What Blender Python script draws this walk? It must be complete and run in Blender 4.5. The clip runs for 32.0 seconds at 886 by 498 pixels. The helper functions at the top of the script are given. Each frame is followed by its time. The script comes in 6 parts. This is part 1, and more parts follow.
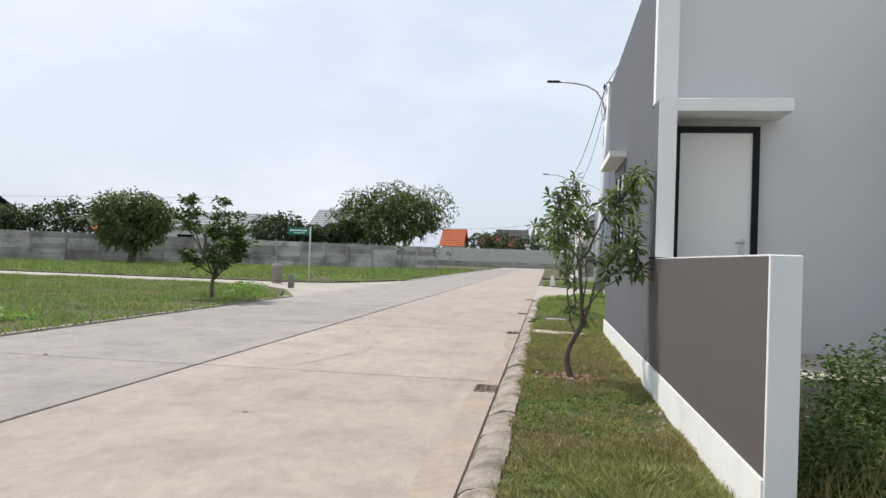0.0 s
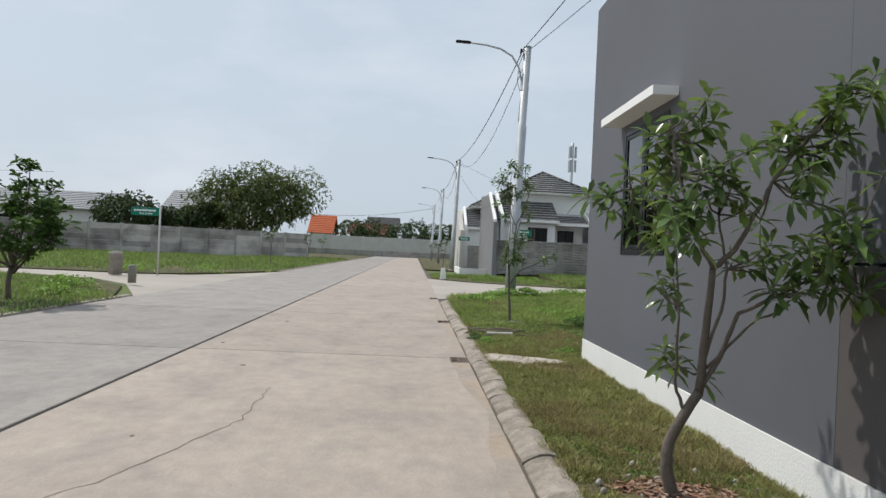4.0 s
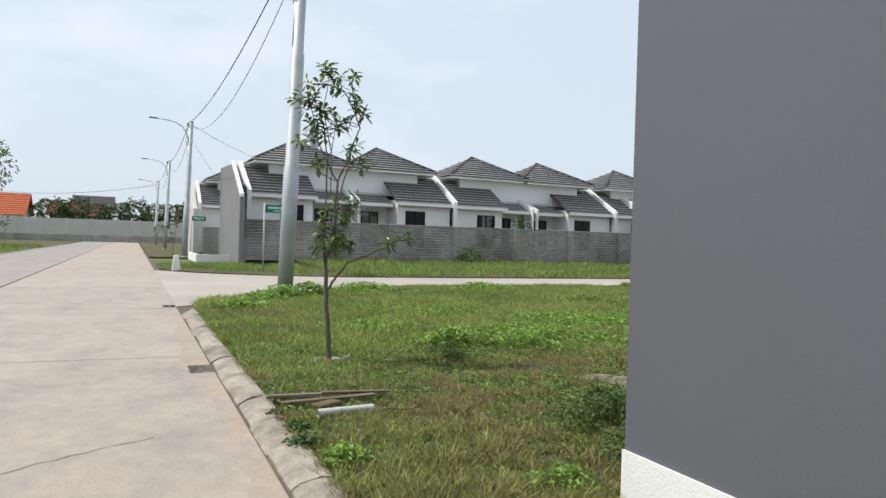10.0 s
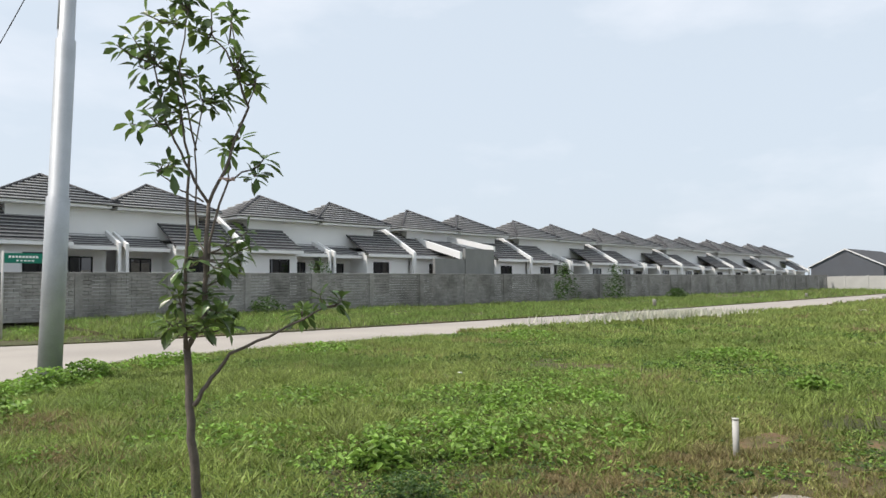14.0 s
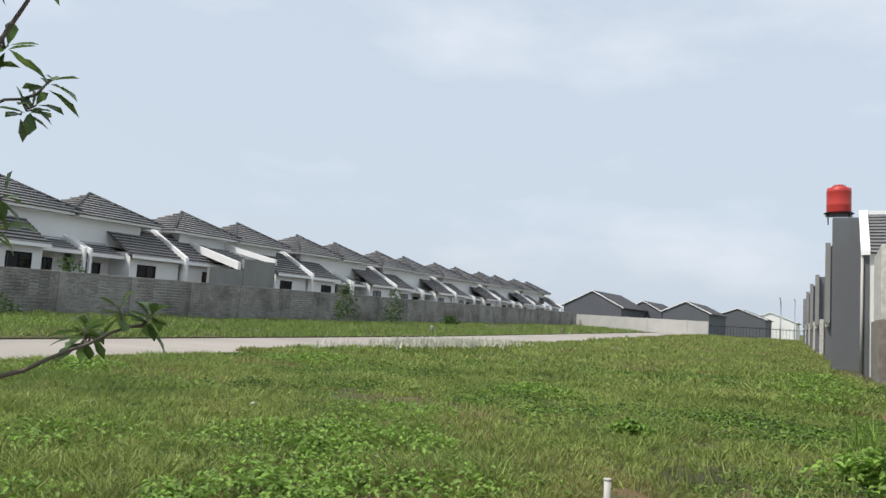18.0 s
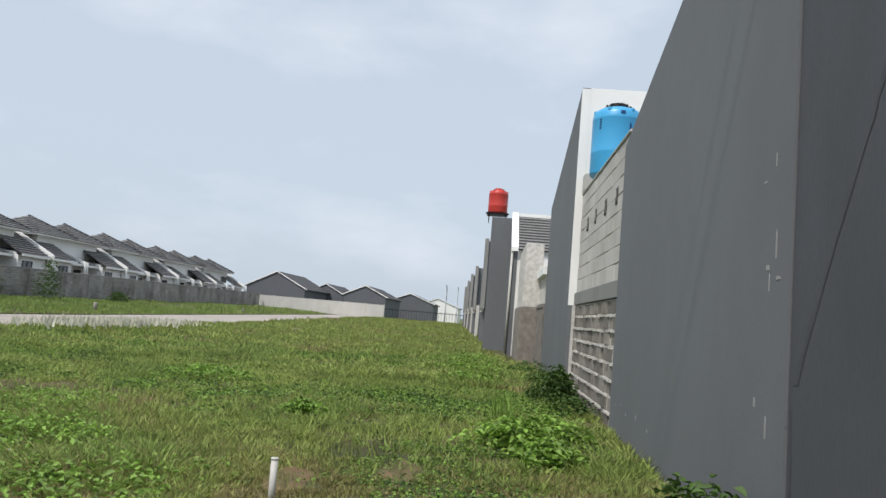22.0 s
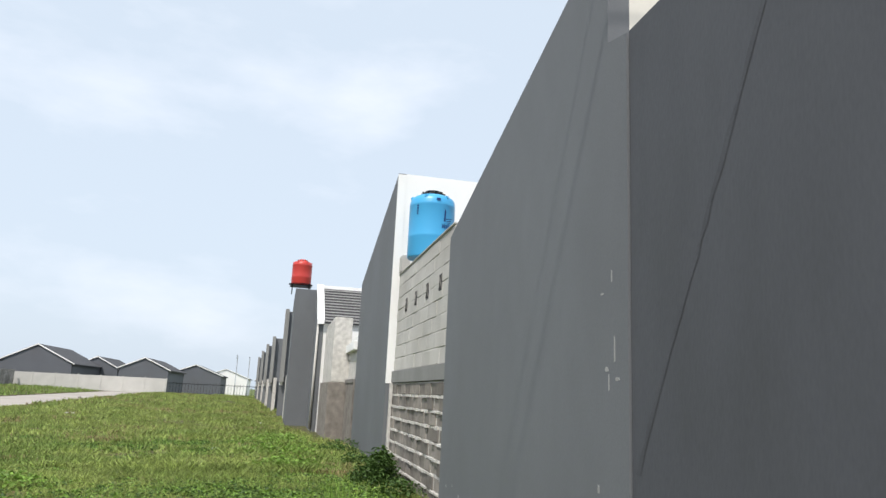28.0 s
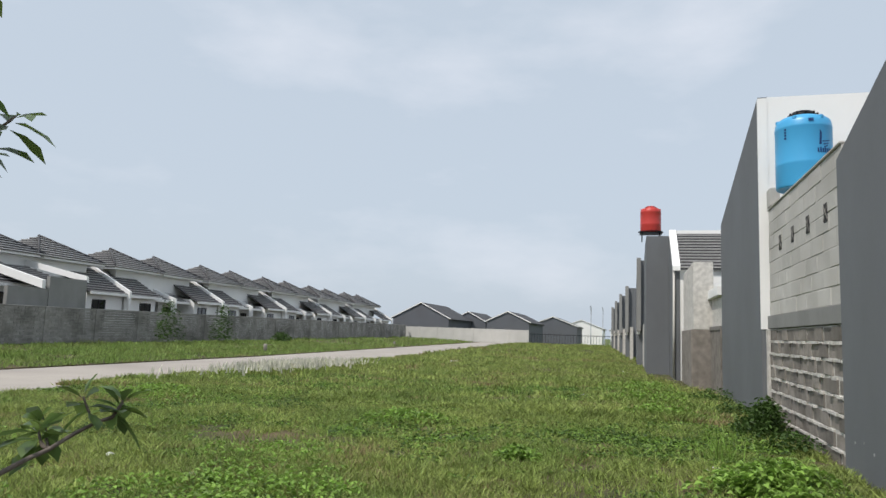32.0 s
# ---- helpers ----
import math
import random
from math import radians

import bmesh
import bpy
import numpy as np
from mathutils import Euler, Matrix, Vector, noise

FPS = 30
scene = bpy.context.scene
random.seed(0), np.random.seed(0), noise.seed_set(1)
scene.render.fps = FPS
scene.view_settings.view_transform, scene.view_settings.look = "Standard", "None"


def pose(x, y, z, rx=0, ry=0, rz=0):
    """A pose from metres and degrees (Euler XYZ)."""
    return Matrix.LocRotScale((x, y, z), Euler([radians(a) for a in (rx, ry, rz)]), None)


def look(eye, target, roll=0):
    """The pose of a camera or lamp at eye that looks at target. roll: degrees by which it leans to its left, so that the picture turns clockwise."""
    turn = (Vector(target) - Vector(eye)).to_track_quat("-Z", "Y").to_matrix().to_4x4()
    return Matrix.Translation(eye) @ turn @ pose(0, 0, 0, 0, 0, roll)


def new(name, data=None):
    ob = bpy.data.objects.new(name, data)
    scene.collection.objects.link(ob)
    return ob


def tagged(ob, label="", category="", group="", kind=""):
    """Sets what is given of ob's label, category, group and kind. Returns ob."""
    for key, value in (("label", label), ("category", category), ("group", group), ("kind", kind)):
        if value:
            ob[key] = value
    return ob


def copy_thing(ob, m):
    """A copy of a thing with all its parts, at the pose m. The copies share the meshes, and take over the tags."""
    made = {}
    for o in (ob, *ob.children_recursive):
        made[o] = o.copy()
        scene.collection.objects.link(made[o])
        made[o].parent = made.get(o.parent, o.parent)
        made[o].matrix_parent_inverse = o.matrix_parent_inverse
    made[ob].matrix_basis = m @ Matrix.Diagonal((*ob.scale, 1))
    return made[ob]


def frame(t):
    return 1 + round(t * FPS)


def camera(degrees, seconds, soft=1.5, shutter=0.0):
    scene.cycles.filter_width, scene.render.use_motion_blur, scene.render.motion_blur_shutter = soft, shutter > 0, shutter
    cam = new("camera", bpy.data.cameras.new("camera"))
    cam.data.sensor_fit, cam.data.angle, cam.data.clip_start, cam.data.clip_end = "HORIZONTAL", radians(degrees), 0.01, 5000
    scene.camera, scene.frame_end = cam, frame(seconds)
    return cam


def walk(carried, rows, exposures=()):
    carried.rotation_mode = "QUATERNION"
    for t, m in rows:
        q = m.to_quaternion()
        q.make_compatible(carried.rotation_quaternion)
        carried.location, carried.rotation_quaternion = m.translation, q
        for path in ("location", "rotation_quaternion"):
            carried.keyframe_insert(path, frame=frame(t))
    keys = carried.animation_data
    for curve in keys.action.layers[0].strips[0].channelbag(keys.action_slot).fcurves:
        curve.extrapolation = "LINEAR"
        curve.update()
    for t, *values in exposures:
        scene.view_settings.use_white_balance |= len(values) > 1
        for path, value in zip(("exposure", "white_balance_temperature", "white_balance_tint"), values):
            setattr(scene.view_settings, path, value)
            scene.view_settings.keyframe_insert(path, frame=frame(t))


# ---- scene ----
cam = camera(64.6, 32.0)
PATH = [
    (0, (-0.715, 4.695, 1.188), (-1.012, 6.673, 1.214), 1.9),
    (0.5, (-0.946, 5.094, 1.174), (-1.319, 7.059, 1.2), 1.8),
    (1, (-1.187, 5.462, 1.177), (-1.385, 7.452, 1.204), 0.1),
    (1.5, (-1.343, 5.876, 1.162), (-1.484, 7.871, 1.137), 0.9),
    (2, (-1.519, 6.302, 1.163), (-1.553, 8.301, 1.127), 2.2),
    (2.5, (-1.667, 6.709, 1.166), (-1.699, 8.709, 1.149), 2.2),
    (4.5, (-1.819, 8.816, 1.229), (-1.602, 10.804, 1.246), 2.6),
    (5, (-1.812, 9.237, 1.22), (-1.391, 11.192, 1.254), 2.2),
    (5.5, (-1.793, 9.674, 1.22), (-1.177, 11.576, 1.279), 3.3),
    (6, (-1.838, 10.051, 1.22), (-1.029, 11.878, 1.289), 1.9),
    (6.5, (-1.836, 10.505, 1.256), (-0.991, 12.315, 1.359), 1.9),
    (7, (-1.885, 10.926, 1.264), (-0.951, 12.688, 1.422), 2.3),
    (7.5, (-1.906, 11.368, 1.24), (-0.907, 13.095, 1.372), 2.0),
    (8, (-1.891, 11.858, 1.229), (-0.882, 13.583, 1.323), 2.7),
    (8.5, (-1.93, 12.326, 1.239), (-0.916, 14.049, 1.3), 2.3),
    (9, (-1.878, 12.846, 1.222), (-0.953, 14.62, 1.24), 1.5),
    (9.5, (-1.888, 13.336, 1.224), (-0.974, 15.115, 1.218), 1.6),
    (10, (-1.821, 13.949, 1.181), (-1.011, 15.777, 1.164), 1.7),
    (10.5, (-1.791, 14.405, 1.208), (-1.033, 16.256, 1.202), 1.7),
    (11, (-1.775, 14.815, 1.223), (-0.921, 16.623, 1.208), -0.2),
    (11.5, (-1.728, 15.194, 1.239), (-0.813, 16.972, 1.222), 0.7),
    (12, (-1.714, 15.587, 1.25), (-0.577, 17.232, 1.232), 0.4),
    (12.5, (-1.645, 15.99, 1.254), (-0.44, 17.587, 1.236), 0.2),
    (13, (-1.673, 16.35, 1.279), (-0.404, 17.895, 1.312), 0.2),
    (13.5, (-1.643, 16.697, 1.286), (-0.305, 18.182, 1.353), -0.7),
    (15.5, (-1.298, 17.721, 1.298), (0.063, 19.171, 1.508), 1.1),
    (16, (-1.212, 17.891, 1.285), (0.234, 19.256, 1.498), 2.7),
    (16.5, (-1.207, 18.034, 1.293), (0.401, 19.207, 1.49), 2.4),
    (17, (-1.192, 18.075, 1.317), (0.459, 19.188, 1.508), 2.7),
    (17.5, (-1.146, 18.063, 1.304), (0.542, 19.121, 1.481), 3.3),
    (18, (-1.122, 18.067, 1.307), (0.613, 19.046, 1.486), 3.5),
    (18.5, (-1.13, 18.022, 1.315), (0.662, 18.889, 1.504), 3.5),
    (19, (-1.112, 17.993, 1.327), (0.751, 18.692, 1.531), 3.4),
    (19.5, (-1.092, 17.978, 1.326), (0.794, 18.606, 1.541), 3.6),
    (20, (-1.08, 17.964, 1.324), (0.831, 18.509, 1.547), 3.8),
    (20.5, (-1.072, 17.962, 1.322), (0.85, 18.466, 1.548), 4.1),
    (21, (-1.015, 17.993, 1.313), (0.92, 18.449, 1.531), 4.6),
    (21.5, (-1.045, 18.002, 1.301), (0.934, 18.223, 1.494), 4.4),
    (22, (-1.112, 18.036, 1.307), (0.874, 18.18, 1.498), 4.9),
    (22.5, (-1.185, 18.128, 1.323), (0.804, 18.212, 1.516), 5.4),
    (23, (-1.186, 18.252, 1.331), (0.787, 18.01, 1.559), 4.2),
    (23.5, (-1.279, 18.273, 1.362), (0.669, 17.882, 1.59), 3.6),
    (24, (-1.205, 18.323, 1.343), (0.713, 17.802, 1.566), 3.3),
    (24.5, (-1.208, 18.341, 1.357), (0.683, 17.728, 1.579), 2.8),
    (26.5, (-1.292, 18.51, 1.471), (0.612, 17.963, 1.744), 3.1),
    (27, (-1.308, 18.541, 1.497), (0.595, 18.059, 1.879), 3.1),
    (27.5, (-1.319, 18.55, 1.51), (0.577, 18.089, 1.949), 2.9),
    (28, (-1.341, 18.571, 1.503), (0.569, 18.148, 1.917), 2.8),
    (28.5, (-1.339, 18.59, 1.491), (0.595, 18.253, 1.875), 3.0),
    (29, (-1.357, 18.62, 1.477), (0.589, 18.329, 1.832), 3.0),
    (29.5, (-1.377, 18.648, 1.47), (0.588, 18.458, 1.791), 2.9),
    (30, (-1.455, 18.72, 1.456), (0.521, 18.63, 1.751), 2.7),
    (30.5, (-1.537, 18.782, 1.439), (0.444, 18.818, 1.71), 2.2),
    (31, (-1.44, 18.807, 1.439), (0.536, 18.977, 1.7), 2.0),
    (31.5, (-1.201, 18.723, 1.482), (0.752, 19.075, 1.732), 2.2),
    (32, (-1.207, 18.771, 1.472), (0.71, 19.291, 1.708), 2.0),
]
walk(cam, [(t, look(eye, target, roll)) for t, eye, target, roll in PATH],
     [(0, 0.38, 6500, 13), (0.6, 0.24, 6500, 13), (1, 0.16, 6550, 13), (2, 0.1, 6550, 13), (4.5, 0.06, 6300, 10), (6, 0.1, 6050, 9), (7, 0.27, 6080, 9), (8.5, 0.40, 6400, 10), (10, 0.4, 6500, 11), (12, 0.42, 6600, 12), (13, 0.42, 6600, 12), (16, 0.30, 6500, 12), (19, 0.22, 6450, 12),
      (22, 0.18, 6400, 12), (24, 0.24, 6400, 11), (26.5, 0.46, 6450, 12), (27, 0.56, 6450, 12), (28, 0.48, 6450, 12), (29, 0.34, 6450, 12), (30, 0.24, 6450, 12), (32, 0.12, 6450, 12)])

# ---- light ----
SUN_DIR = Vector((-0.46, 0.31, 0.832)).normalized()   # towards the sun
world = bpy.data.worlds.new("World")
scene.world = world
world.use_nodes = True
wn, wl = world.node_tree.nodes, world.node_tree.links
wn.clear()
sky = wn.new("ShaderNodeTexSky")
sky.sky_type = "NISHITA"
sky.sun_disc = False
sky.sun_elevation = math.asin(SUN_DIR.z)
sky.sun_rotation = math.atan2(SUN_DIR.x, SUN_DIR.y)
sky.air_density, sky.dust_density, sky.ozone_density, sky.altitude = 1.0, 4.0, 1.2, 0.0
w_co = wn.new("ShaderNodeTexCoord")
w_map = wn.new("ShaderNodeMapping")
w_map.inputs["Scale"].default_value = (1.0, 1.0, 2.6)
w_noise = wn.new("ShaderNodeTexNoise")
w_noise.inputs["Scale"].default_value = 2.6
w_noise.inputs["Detail"].default_value = 7.0
w_noise.inputs["Roughness"].default_value = 0.55
w_ramp = wn.new("ShaderNodeValToRGB")
w_ramp.color_ramp.elements[0].position, w_ramp.color_ramp.elements[0].color = 0.48, (0.0, 0.0, 0.0, 1)
w_ramp.color_ramp.elements[1].position, w_ramp.color_ramp.elements[1].color = 0.72, (0.42, 0.42, 0.42, 1)
w_haze = wn.new("ShaderNodeMixRGB")
w_haze.inputs[0].default_value = 0.82
w_haze.inputs[2].default_value = (5.85, 6.72, 7.5, 1)
w_cloud = wn.new("ShaderNodeMixRGB")
w_cloud.inputs[2].default_value = (8.3, 8.5, 9.0, 1)
w_bg = wn.new("ShaderNodeBackground")
w_bg.inputs["Strength"].default_value = 0.1
w_out = wn.new("ShaderNodeOutputWorld")
wl.new(w_co.outputs["Generated"], w_map.inputs["Vector"])
wl.new(w_map.outputs["Vector"], w_noise.inputs["Vector"])
wl.new(w_noise.outputs["Fac"], w_ramp.inputs["Fac"])
wl.new(sky.outputs["Color"], w_haze.inputs[1])
wl.new(w_haze.outputs["Color"], w_cloud.inputs[1])
wl.new(w_ramp.outputs["Color"], w_cloud.inputs[0])
wl.new(w_cloud.outputs["Color"], w_bg.inputs["Color"])
wl.new(w_bg.outputs["Background"], w_out.inputs["Surface"])
sun_data = bpy.data.lights.new("sun", "SUN")
sun_data.energy, sun_data.angle, sun_data.color = 3.0, radians(1.2), (1.0, 0.95, 0.87)
sun = new("sun", sun_data)
sun.matrix_world = look(SUN_DIR * 60, (0, 0, 0))


# ---- materials ----
def material(name, colour, rough=0.85, metal=0.0, var=0.12, scale=3.0, fine=40.0, bump=0.15, tint=None, tint_amount=0.5, tint_scale=0.6,
             by_object=0.0, by_island=0.0, stretch=(1, 1, 1), spec=0.4, through_light=0.0, tint_lo=0.45, tint_hi=0.7, bump_dist=0.01, grit=0.0, grit_scale=14.0):
    """A surface with variation at two scales, a second tint in patches, fine relief, and variation from piece to piece."""
    m = bpy.data.materials.new(name)
    m.use_nodes = True
    n, l = m.node_tree.nodes, m.node_tree.links
    p = n["Principled BSDF"]
    p.inputs["Roughness"].default_value, p.inputs["Metallic"].default_value = rough, metal
    p.inputs["Specular IOR Level"].default_value = spec
    co = n.new("ShaderNodeTexCoord")
    mp = n.new("ShaderNodeMapping")
    mp.inputs["Scale"].default_value = stretch
    geo = n.new("ShaderNodeNewGeometry")
    l.new(geo.outputs["Position"], mp.inputs["Vector"])

    def tex(s, detail=5.0):
        t = n.new("ShaderNodeTexNoise")
        t.inputs["Scale"].default_value, t.inputs["Detail"].default_value = s, detail
        l.new(mp.outputs["Vector"], t.inputs["Vector"])
        return t

    def maths(op, a, b):
        q = n.new("ShaderNodeMath")
        q.operation = op
        for i, v in enumerate((a, b)):
            if isinstance(v, (int, float)):
                q.inputs[i].default_value = v
            else:
                l.new(v, q.inputs[i])
        return q.outputs[0]
    big, small = tex(scale), tex(fine, 3.0)
    value = maths("ADD", maths("MULTIPLY", big.outputs["Fac"], var * 2.4), maths("MULTIPLY", small.outputs["Fac"], var * 1.4))
    value = maths("ADD", value, 1.0 - var * 1.9)
    if grit:
        g1, g2 = tex(grit_scale, 8.0), tex(grit_scale * 9, 2.0)
        value = maths("MULTIPLY", value, maths("ADD", maths("MULTIPLY", maths("SUBTRACT", g1.outputs["Fac"], 0.5), grit * 3.2), 1.0))
        value = maths("MULTIPLY", value, maths("ADD", maths("MULTIPLY", maths("SUBTRACT", g2.outputs["Fac"], 0.5), grit * 1.6), 1.0))
    if by_object:
        info = n.new("ShaderNodeObjectInfo")
        value = maths("MULTIPLY", value, maths("ADD", maths("MULTIPLY", info.outputs["Random"], by_object), 1.0 - by_object / 2))
    if by_island:
        value = maths("MULTIPLY", value, maths("ADD", maths("MULTIPLY", geo.outputs["Random Per Island"], by_island), 1.0 - by_island / 2))
    base = n.new("ShaderNodeRGB")
    base.outputs[0].default_value = (*colour, 1)
    out = base.outputs[0]
    if tint:
        t = tex(tint_scale, 6.0)
        r = n.new("ShaderNodeValToRGB")
        r.color_ramp.elements[0].position, r.color_ramp.elements[1].position = tint_lo, tint_hi
        l.new(t.outputs["Fac"], r.inputs["Fac"])
        mix = n.new("ShaderNodeMixRGB")
        l.new(maths("MULTIPLY", r.outputs["Color"], tint_amount), mix.inputs[0])
        l.new(out, mix.inputs[1])
        mix.inputs[2].default_value = (*tint, 1)
        out = mix.outputs[0]
    hsv = n.new("ShaderNodeHueSaturation")
    l.new(out, hsv.inputs["Color"])
    l.new(value, hsv.inputs["Value"])
    l.new(hsv.outputs["Color"], p.inputs["Base Color"])
    if bump:
        b = n.new("ShaderNodeBump")
        b.inputs["Strength"].default_value, b.inputs["Distance"].default_value = bump, bump_dist
        l.new(small.outputs["Fac"], b.inputs["Height"])
        l.new(b.outputs["Normal"], p.inputs["Normal"])
    if through_light:
        tr = n.new("ShaderNodeBsdfTranslucent")
        l.new(hsv.outputs["Color"], tr.inputs["Color"])
        mx = n.new("ShaderNodeMixShader")
        mx.inputs[0].default_value = through_light
        l.new(p.outputs[0], mx.inputs[1])
        l.new(tr.outputs[0], mx.inputs[2])
        l.new(mx.outputs[0], n["Material Output"].inputs["Surface"])
    return m


M_ROAD = material("road_concrete", (0.347, 0.297, 0.254), 0.9, var=0.14, scale=1.3, fine=38, bump=0.5, tint=(0.235, 0.215, 0.195), tint_amount=0.55, tint_scale=2.4, by_object=0.10, stretch=(1.0, 0.7, 1.0), tint_lo=0.46, tint_hi=0.7, grit=0.14, grit_scale=9.0)
M_ROAD_L = material("grey_road_concrete", (0.285, 0.262, 0.240), 0.9, var=0.16, scale=1.2, fine=38, bump=0.5, tint=(0.205, 0.19, 0.178), tint_amount=0.55, tint_scale=2.2, by_object=0.10, stretch=(1.0, 0.7, 1.0), tint_lo=0.46, tint_hi=0.68, grit=0.14, grit_scale=9.0)
M_LANE = material("lane_concrete", (0.37, 0.335, 0.295), 0.9, var=0.22, scale=0.7, fine=50, bump=0.3, tint=(0.27, 0.245, 0.22), tint_amount=0.8, tint_scale=0.35)
M_KERB = material("kerb_concrete", (0.31, 0.272, 0.23), 0.92, var=0.45, scale=9, fine=60, bump=0.8, tint=(0.17, 0.15, 0.115), tint_amount=0.8, tint_scale=4.0, by_object=0.25, bump_dist=0.02, tint_lo=0.5, tint_hi=0.65)
M_CRACK = material("crack_dirt", (0.17, 0.13, 0.105), 0.95, var=0.3, bump=0)
M_SILT = material("orange_silt", (0.345, 0.28, 0.22), 0.95, var=0.16, scale=2.5, fine=50, bump=0.3, grit=0.15, tint=(0.31, 0.27, 0.232), tint_amount=1.0, tint_scale=1.6, tint_lo=0.38, tint_hi=0.58)
M_GUTTER = material("gutter_dirt", (0.10, 0.088, 0.07), 0.95, var=0.3, scale=4, fine=60, bump=0.5, tint=(0.30, 0.22, 0.15), tint_scale=1.5)
M_JOINT = material("joint_dirt", (0.10, 0.09, 0.08), 0.95, var=0.2)
M_SLAB = material("slab_concrete", (0.42, 0.375, 0.325), 0.92, var=0.35, scale=5, fine=50, bump=0.7, tint=(0.25, 0.215, 0.175), tint_scale=2.2)
M_GROUND = material("meadow_ground", (0.085, 0.125, 0.03), 0.95, var=0.25, scale=0.25, fine=9, bump=0.6, tint=(0.17, 0.14, 0.06), tint_amount=0.5, tint_scale=0.12, bump_dist=0.05)
M_LAWN = material("verge_soil", (0.085, 0.088, 0.034), 0.95, var=0.45, scale=2.6, fine=55, bump=1.0, tint=(0.15, 0.105, 0.055), tint_amount=0.7, tint_scale=1.3, bump_dist=0.03)
M_LOT = material("lot_soil", (0.075, 0.078, 0.03), 0.95, var=0.45, scale=2.2, fine=34, bump=1.0, tint=(0.15, 0.105, 0.055), tint_amount=0.75, tint_scale=0.8, bump_dist=0.04)
M_GRASS = material("grass_blades", (0.265, 0.275, 0.095), 0.6, var=0.3, scale=1.6, fine=9, bump=0, tint=(0.30, 0.235, 0.115), tint_amount=0.8, tint_scale=1.0, by_island=1.2, through_light=0.35, spec=0.3)
M_GRASS_LOT = material("lot_grass_blades", (0.275, 0.335, 0.095), 0.6, var=0.3, scale=0.8, fine=7, bump=0, tint=(0.165, 0.25, 0.06), tint_amount=0.8, tint_scale=0.55, by_island=1.2, through_light=0.35, spec=0.3)
M_GRASS_LUSH = material("lush_grass_blades", (0.205, 0.30, 0.075), 0.6, var=0.3, scale=0.8, fine=7, bump=0, tint=(0.26, 0.29, 0.10), tint_amount=0.8, tint_scale=0.5, by_island=1.0, through_light=0.35, spec=0.3)
M_STRAW = material("dry_grass_blades", (0.31, 0.25, 0.13), 0.8, var=0.15, scale=0.6, fine=2.5, bump=0, by_island=0.6, through_light=0.3, spec=0.2)
M_DRY = material("seed_heads", (0.62, 0.60, 0.50), 0.9, var=0.2, bump=0, by_island=0.5, through_light=0.3)
M_WEED = material("weed_leaves", (0.20, 0.33, 0.06), 0.55, var=0.25, scale=3, fine=30, bump=0, by_island=0.9, through_light=0.35)
M_WEED_DARK = material("dark_weed_leaves", (0.07, 0.13, 0.03), 0.6, var=0.15, scale=3, fine=30, bump=0, by_island=0.7, through_light=0.3)
M_LEAF = material("glossy_tree_leaves", (0.098, 0.160, 0.050), 0.30, var=0.25, scale=4, fine=25, bump=0, tint=(0.20, 0.26, 0.05), tint_amount=0.7, tint_scale=5.0, by_island=1.0, through_light=0.42, spec=0.6)
M_LEAF_FAR = material("far_tree_leaves", (0.055, 0.085, 0.03), 0.7, var=0.25, scale=0.5, fine=4, bump=0, by_island=0.8, through_light=0.25)
M_BAMBOO = material("bamboo_leaves", (0.12, 0.155, 0.05), 0.7, var=0.25, scale=0.3, fine=3, bump=0, by_island=0.8, through_light=0.3)
M_BARK = material("bark", (0.135, 0.112, 0.094), 0.9, var=0.3, scale=20, fine=120, bump=0.6)
M_PETAL = material("pink_petals", (0.75, 0.55, 0.55), 0.6, var=0.1, bump=0, through_light=0.3)
M_GREY = material("grey_paint", (0.115, 0.122, 0.138), 0.75, var=0.07, scale=0.8, fine=90, bump=0.05, tint=(0.108, 0.109, 0.118), tint_scale=0.5, spec=0.35)
M_GREY_BACK = material("grey_back_paint", (0.143, 0.152, 0.162), 0.75, grit=0.05, grit_scale=4.0, var=0.10, scale=0.8, fine=90, bump=0.15, tint=(0.120, 0.125, 0.132), tint_scale=0.5, stretch=(1, 1, 0.5), spec=0.35)
M_GREY_WARM = material("warm_grey_paint", (0.099, 0.090, 0.088), 0.8, var=0.06, scale=0.8, fine=90, bump=0.12, tint=(0.088, 0.080, 0.079), tint_scale=0.4, spec=0.3)
# darker grey than the gable beside it, for the rear wall
M_GREY_DARK = material("dark_grey_wall", (0.077, 0.081, 0.091), 0.75, var=0.16, scale=0.7, fine=60, bump=0.12, tint=(0.060, 0.063, 0.067), tint_amount=0.8, tint_scale=1.3, stretch=(1, 1, 0.35), spec=0.3, grit=0.06, grit_scale=3.0)
M_WHITE = material("white_paint", (0.83, 0.83, 0.815), 0.75, var=0.05, scale=0.7, fine=80, bump=0.1, tint=(0.76, 0.75, 0.73), tint_scale=0.5)
# white facade, greyed: its shade is mixed into the base colour
M_PALE = material("shaded_white_facade", (0.63, 0.635, 0.64), 0.75, var=0.05, scale=0.7, fine=80, bump=0.1, tint=(0.58, 0.58, 0.575), tint_scale=0.6)
M_PLINTH = material("stained_white_paint", (0.78, 0.78, 0.76), 0.8, var=0.08, scale=2, fine=60, bump=0.25, tint=(0.50, 0.46, 0.40), tint_amount=0.45, tint_scale=2.5, tint_lo=0.55, tint_hi=0.75)
M_CREAM = material("cream_soffit_paint", (0.68, 0.65, 0.58), 0.8, var=0.05, bump=0.1)
M_DOOR = material("door_white", (0.80, 0.79, 0.76), 0.5, var=0.04, bump=0.05)
M_BLACK = material("dark_frame_metal", (0.006, 0.006, 0.007), 0.33, 0.0, var=0.1, bump=0.0, spec=0.18)
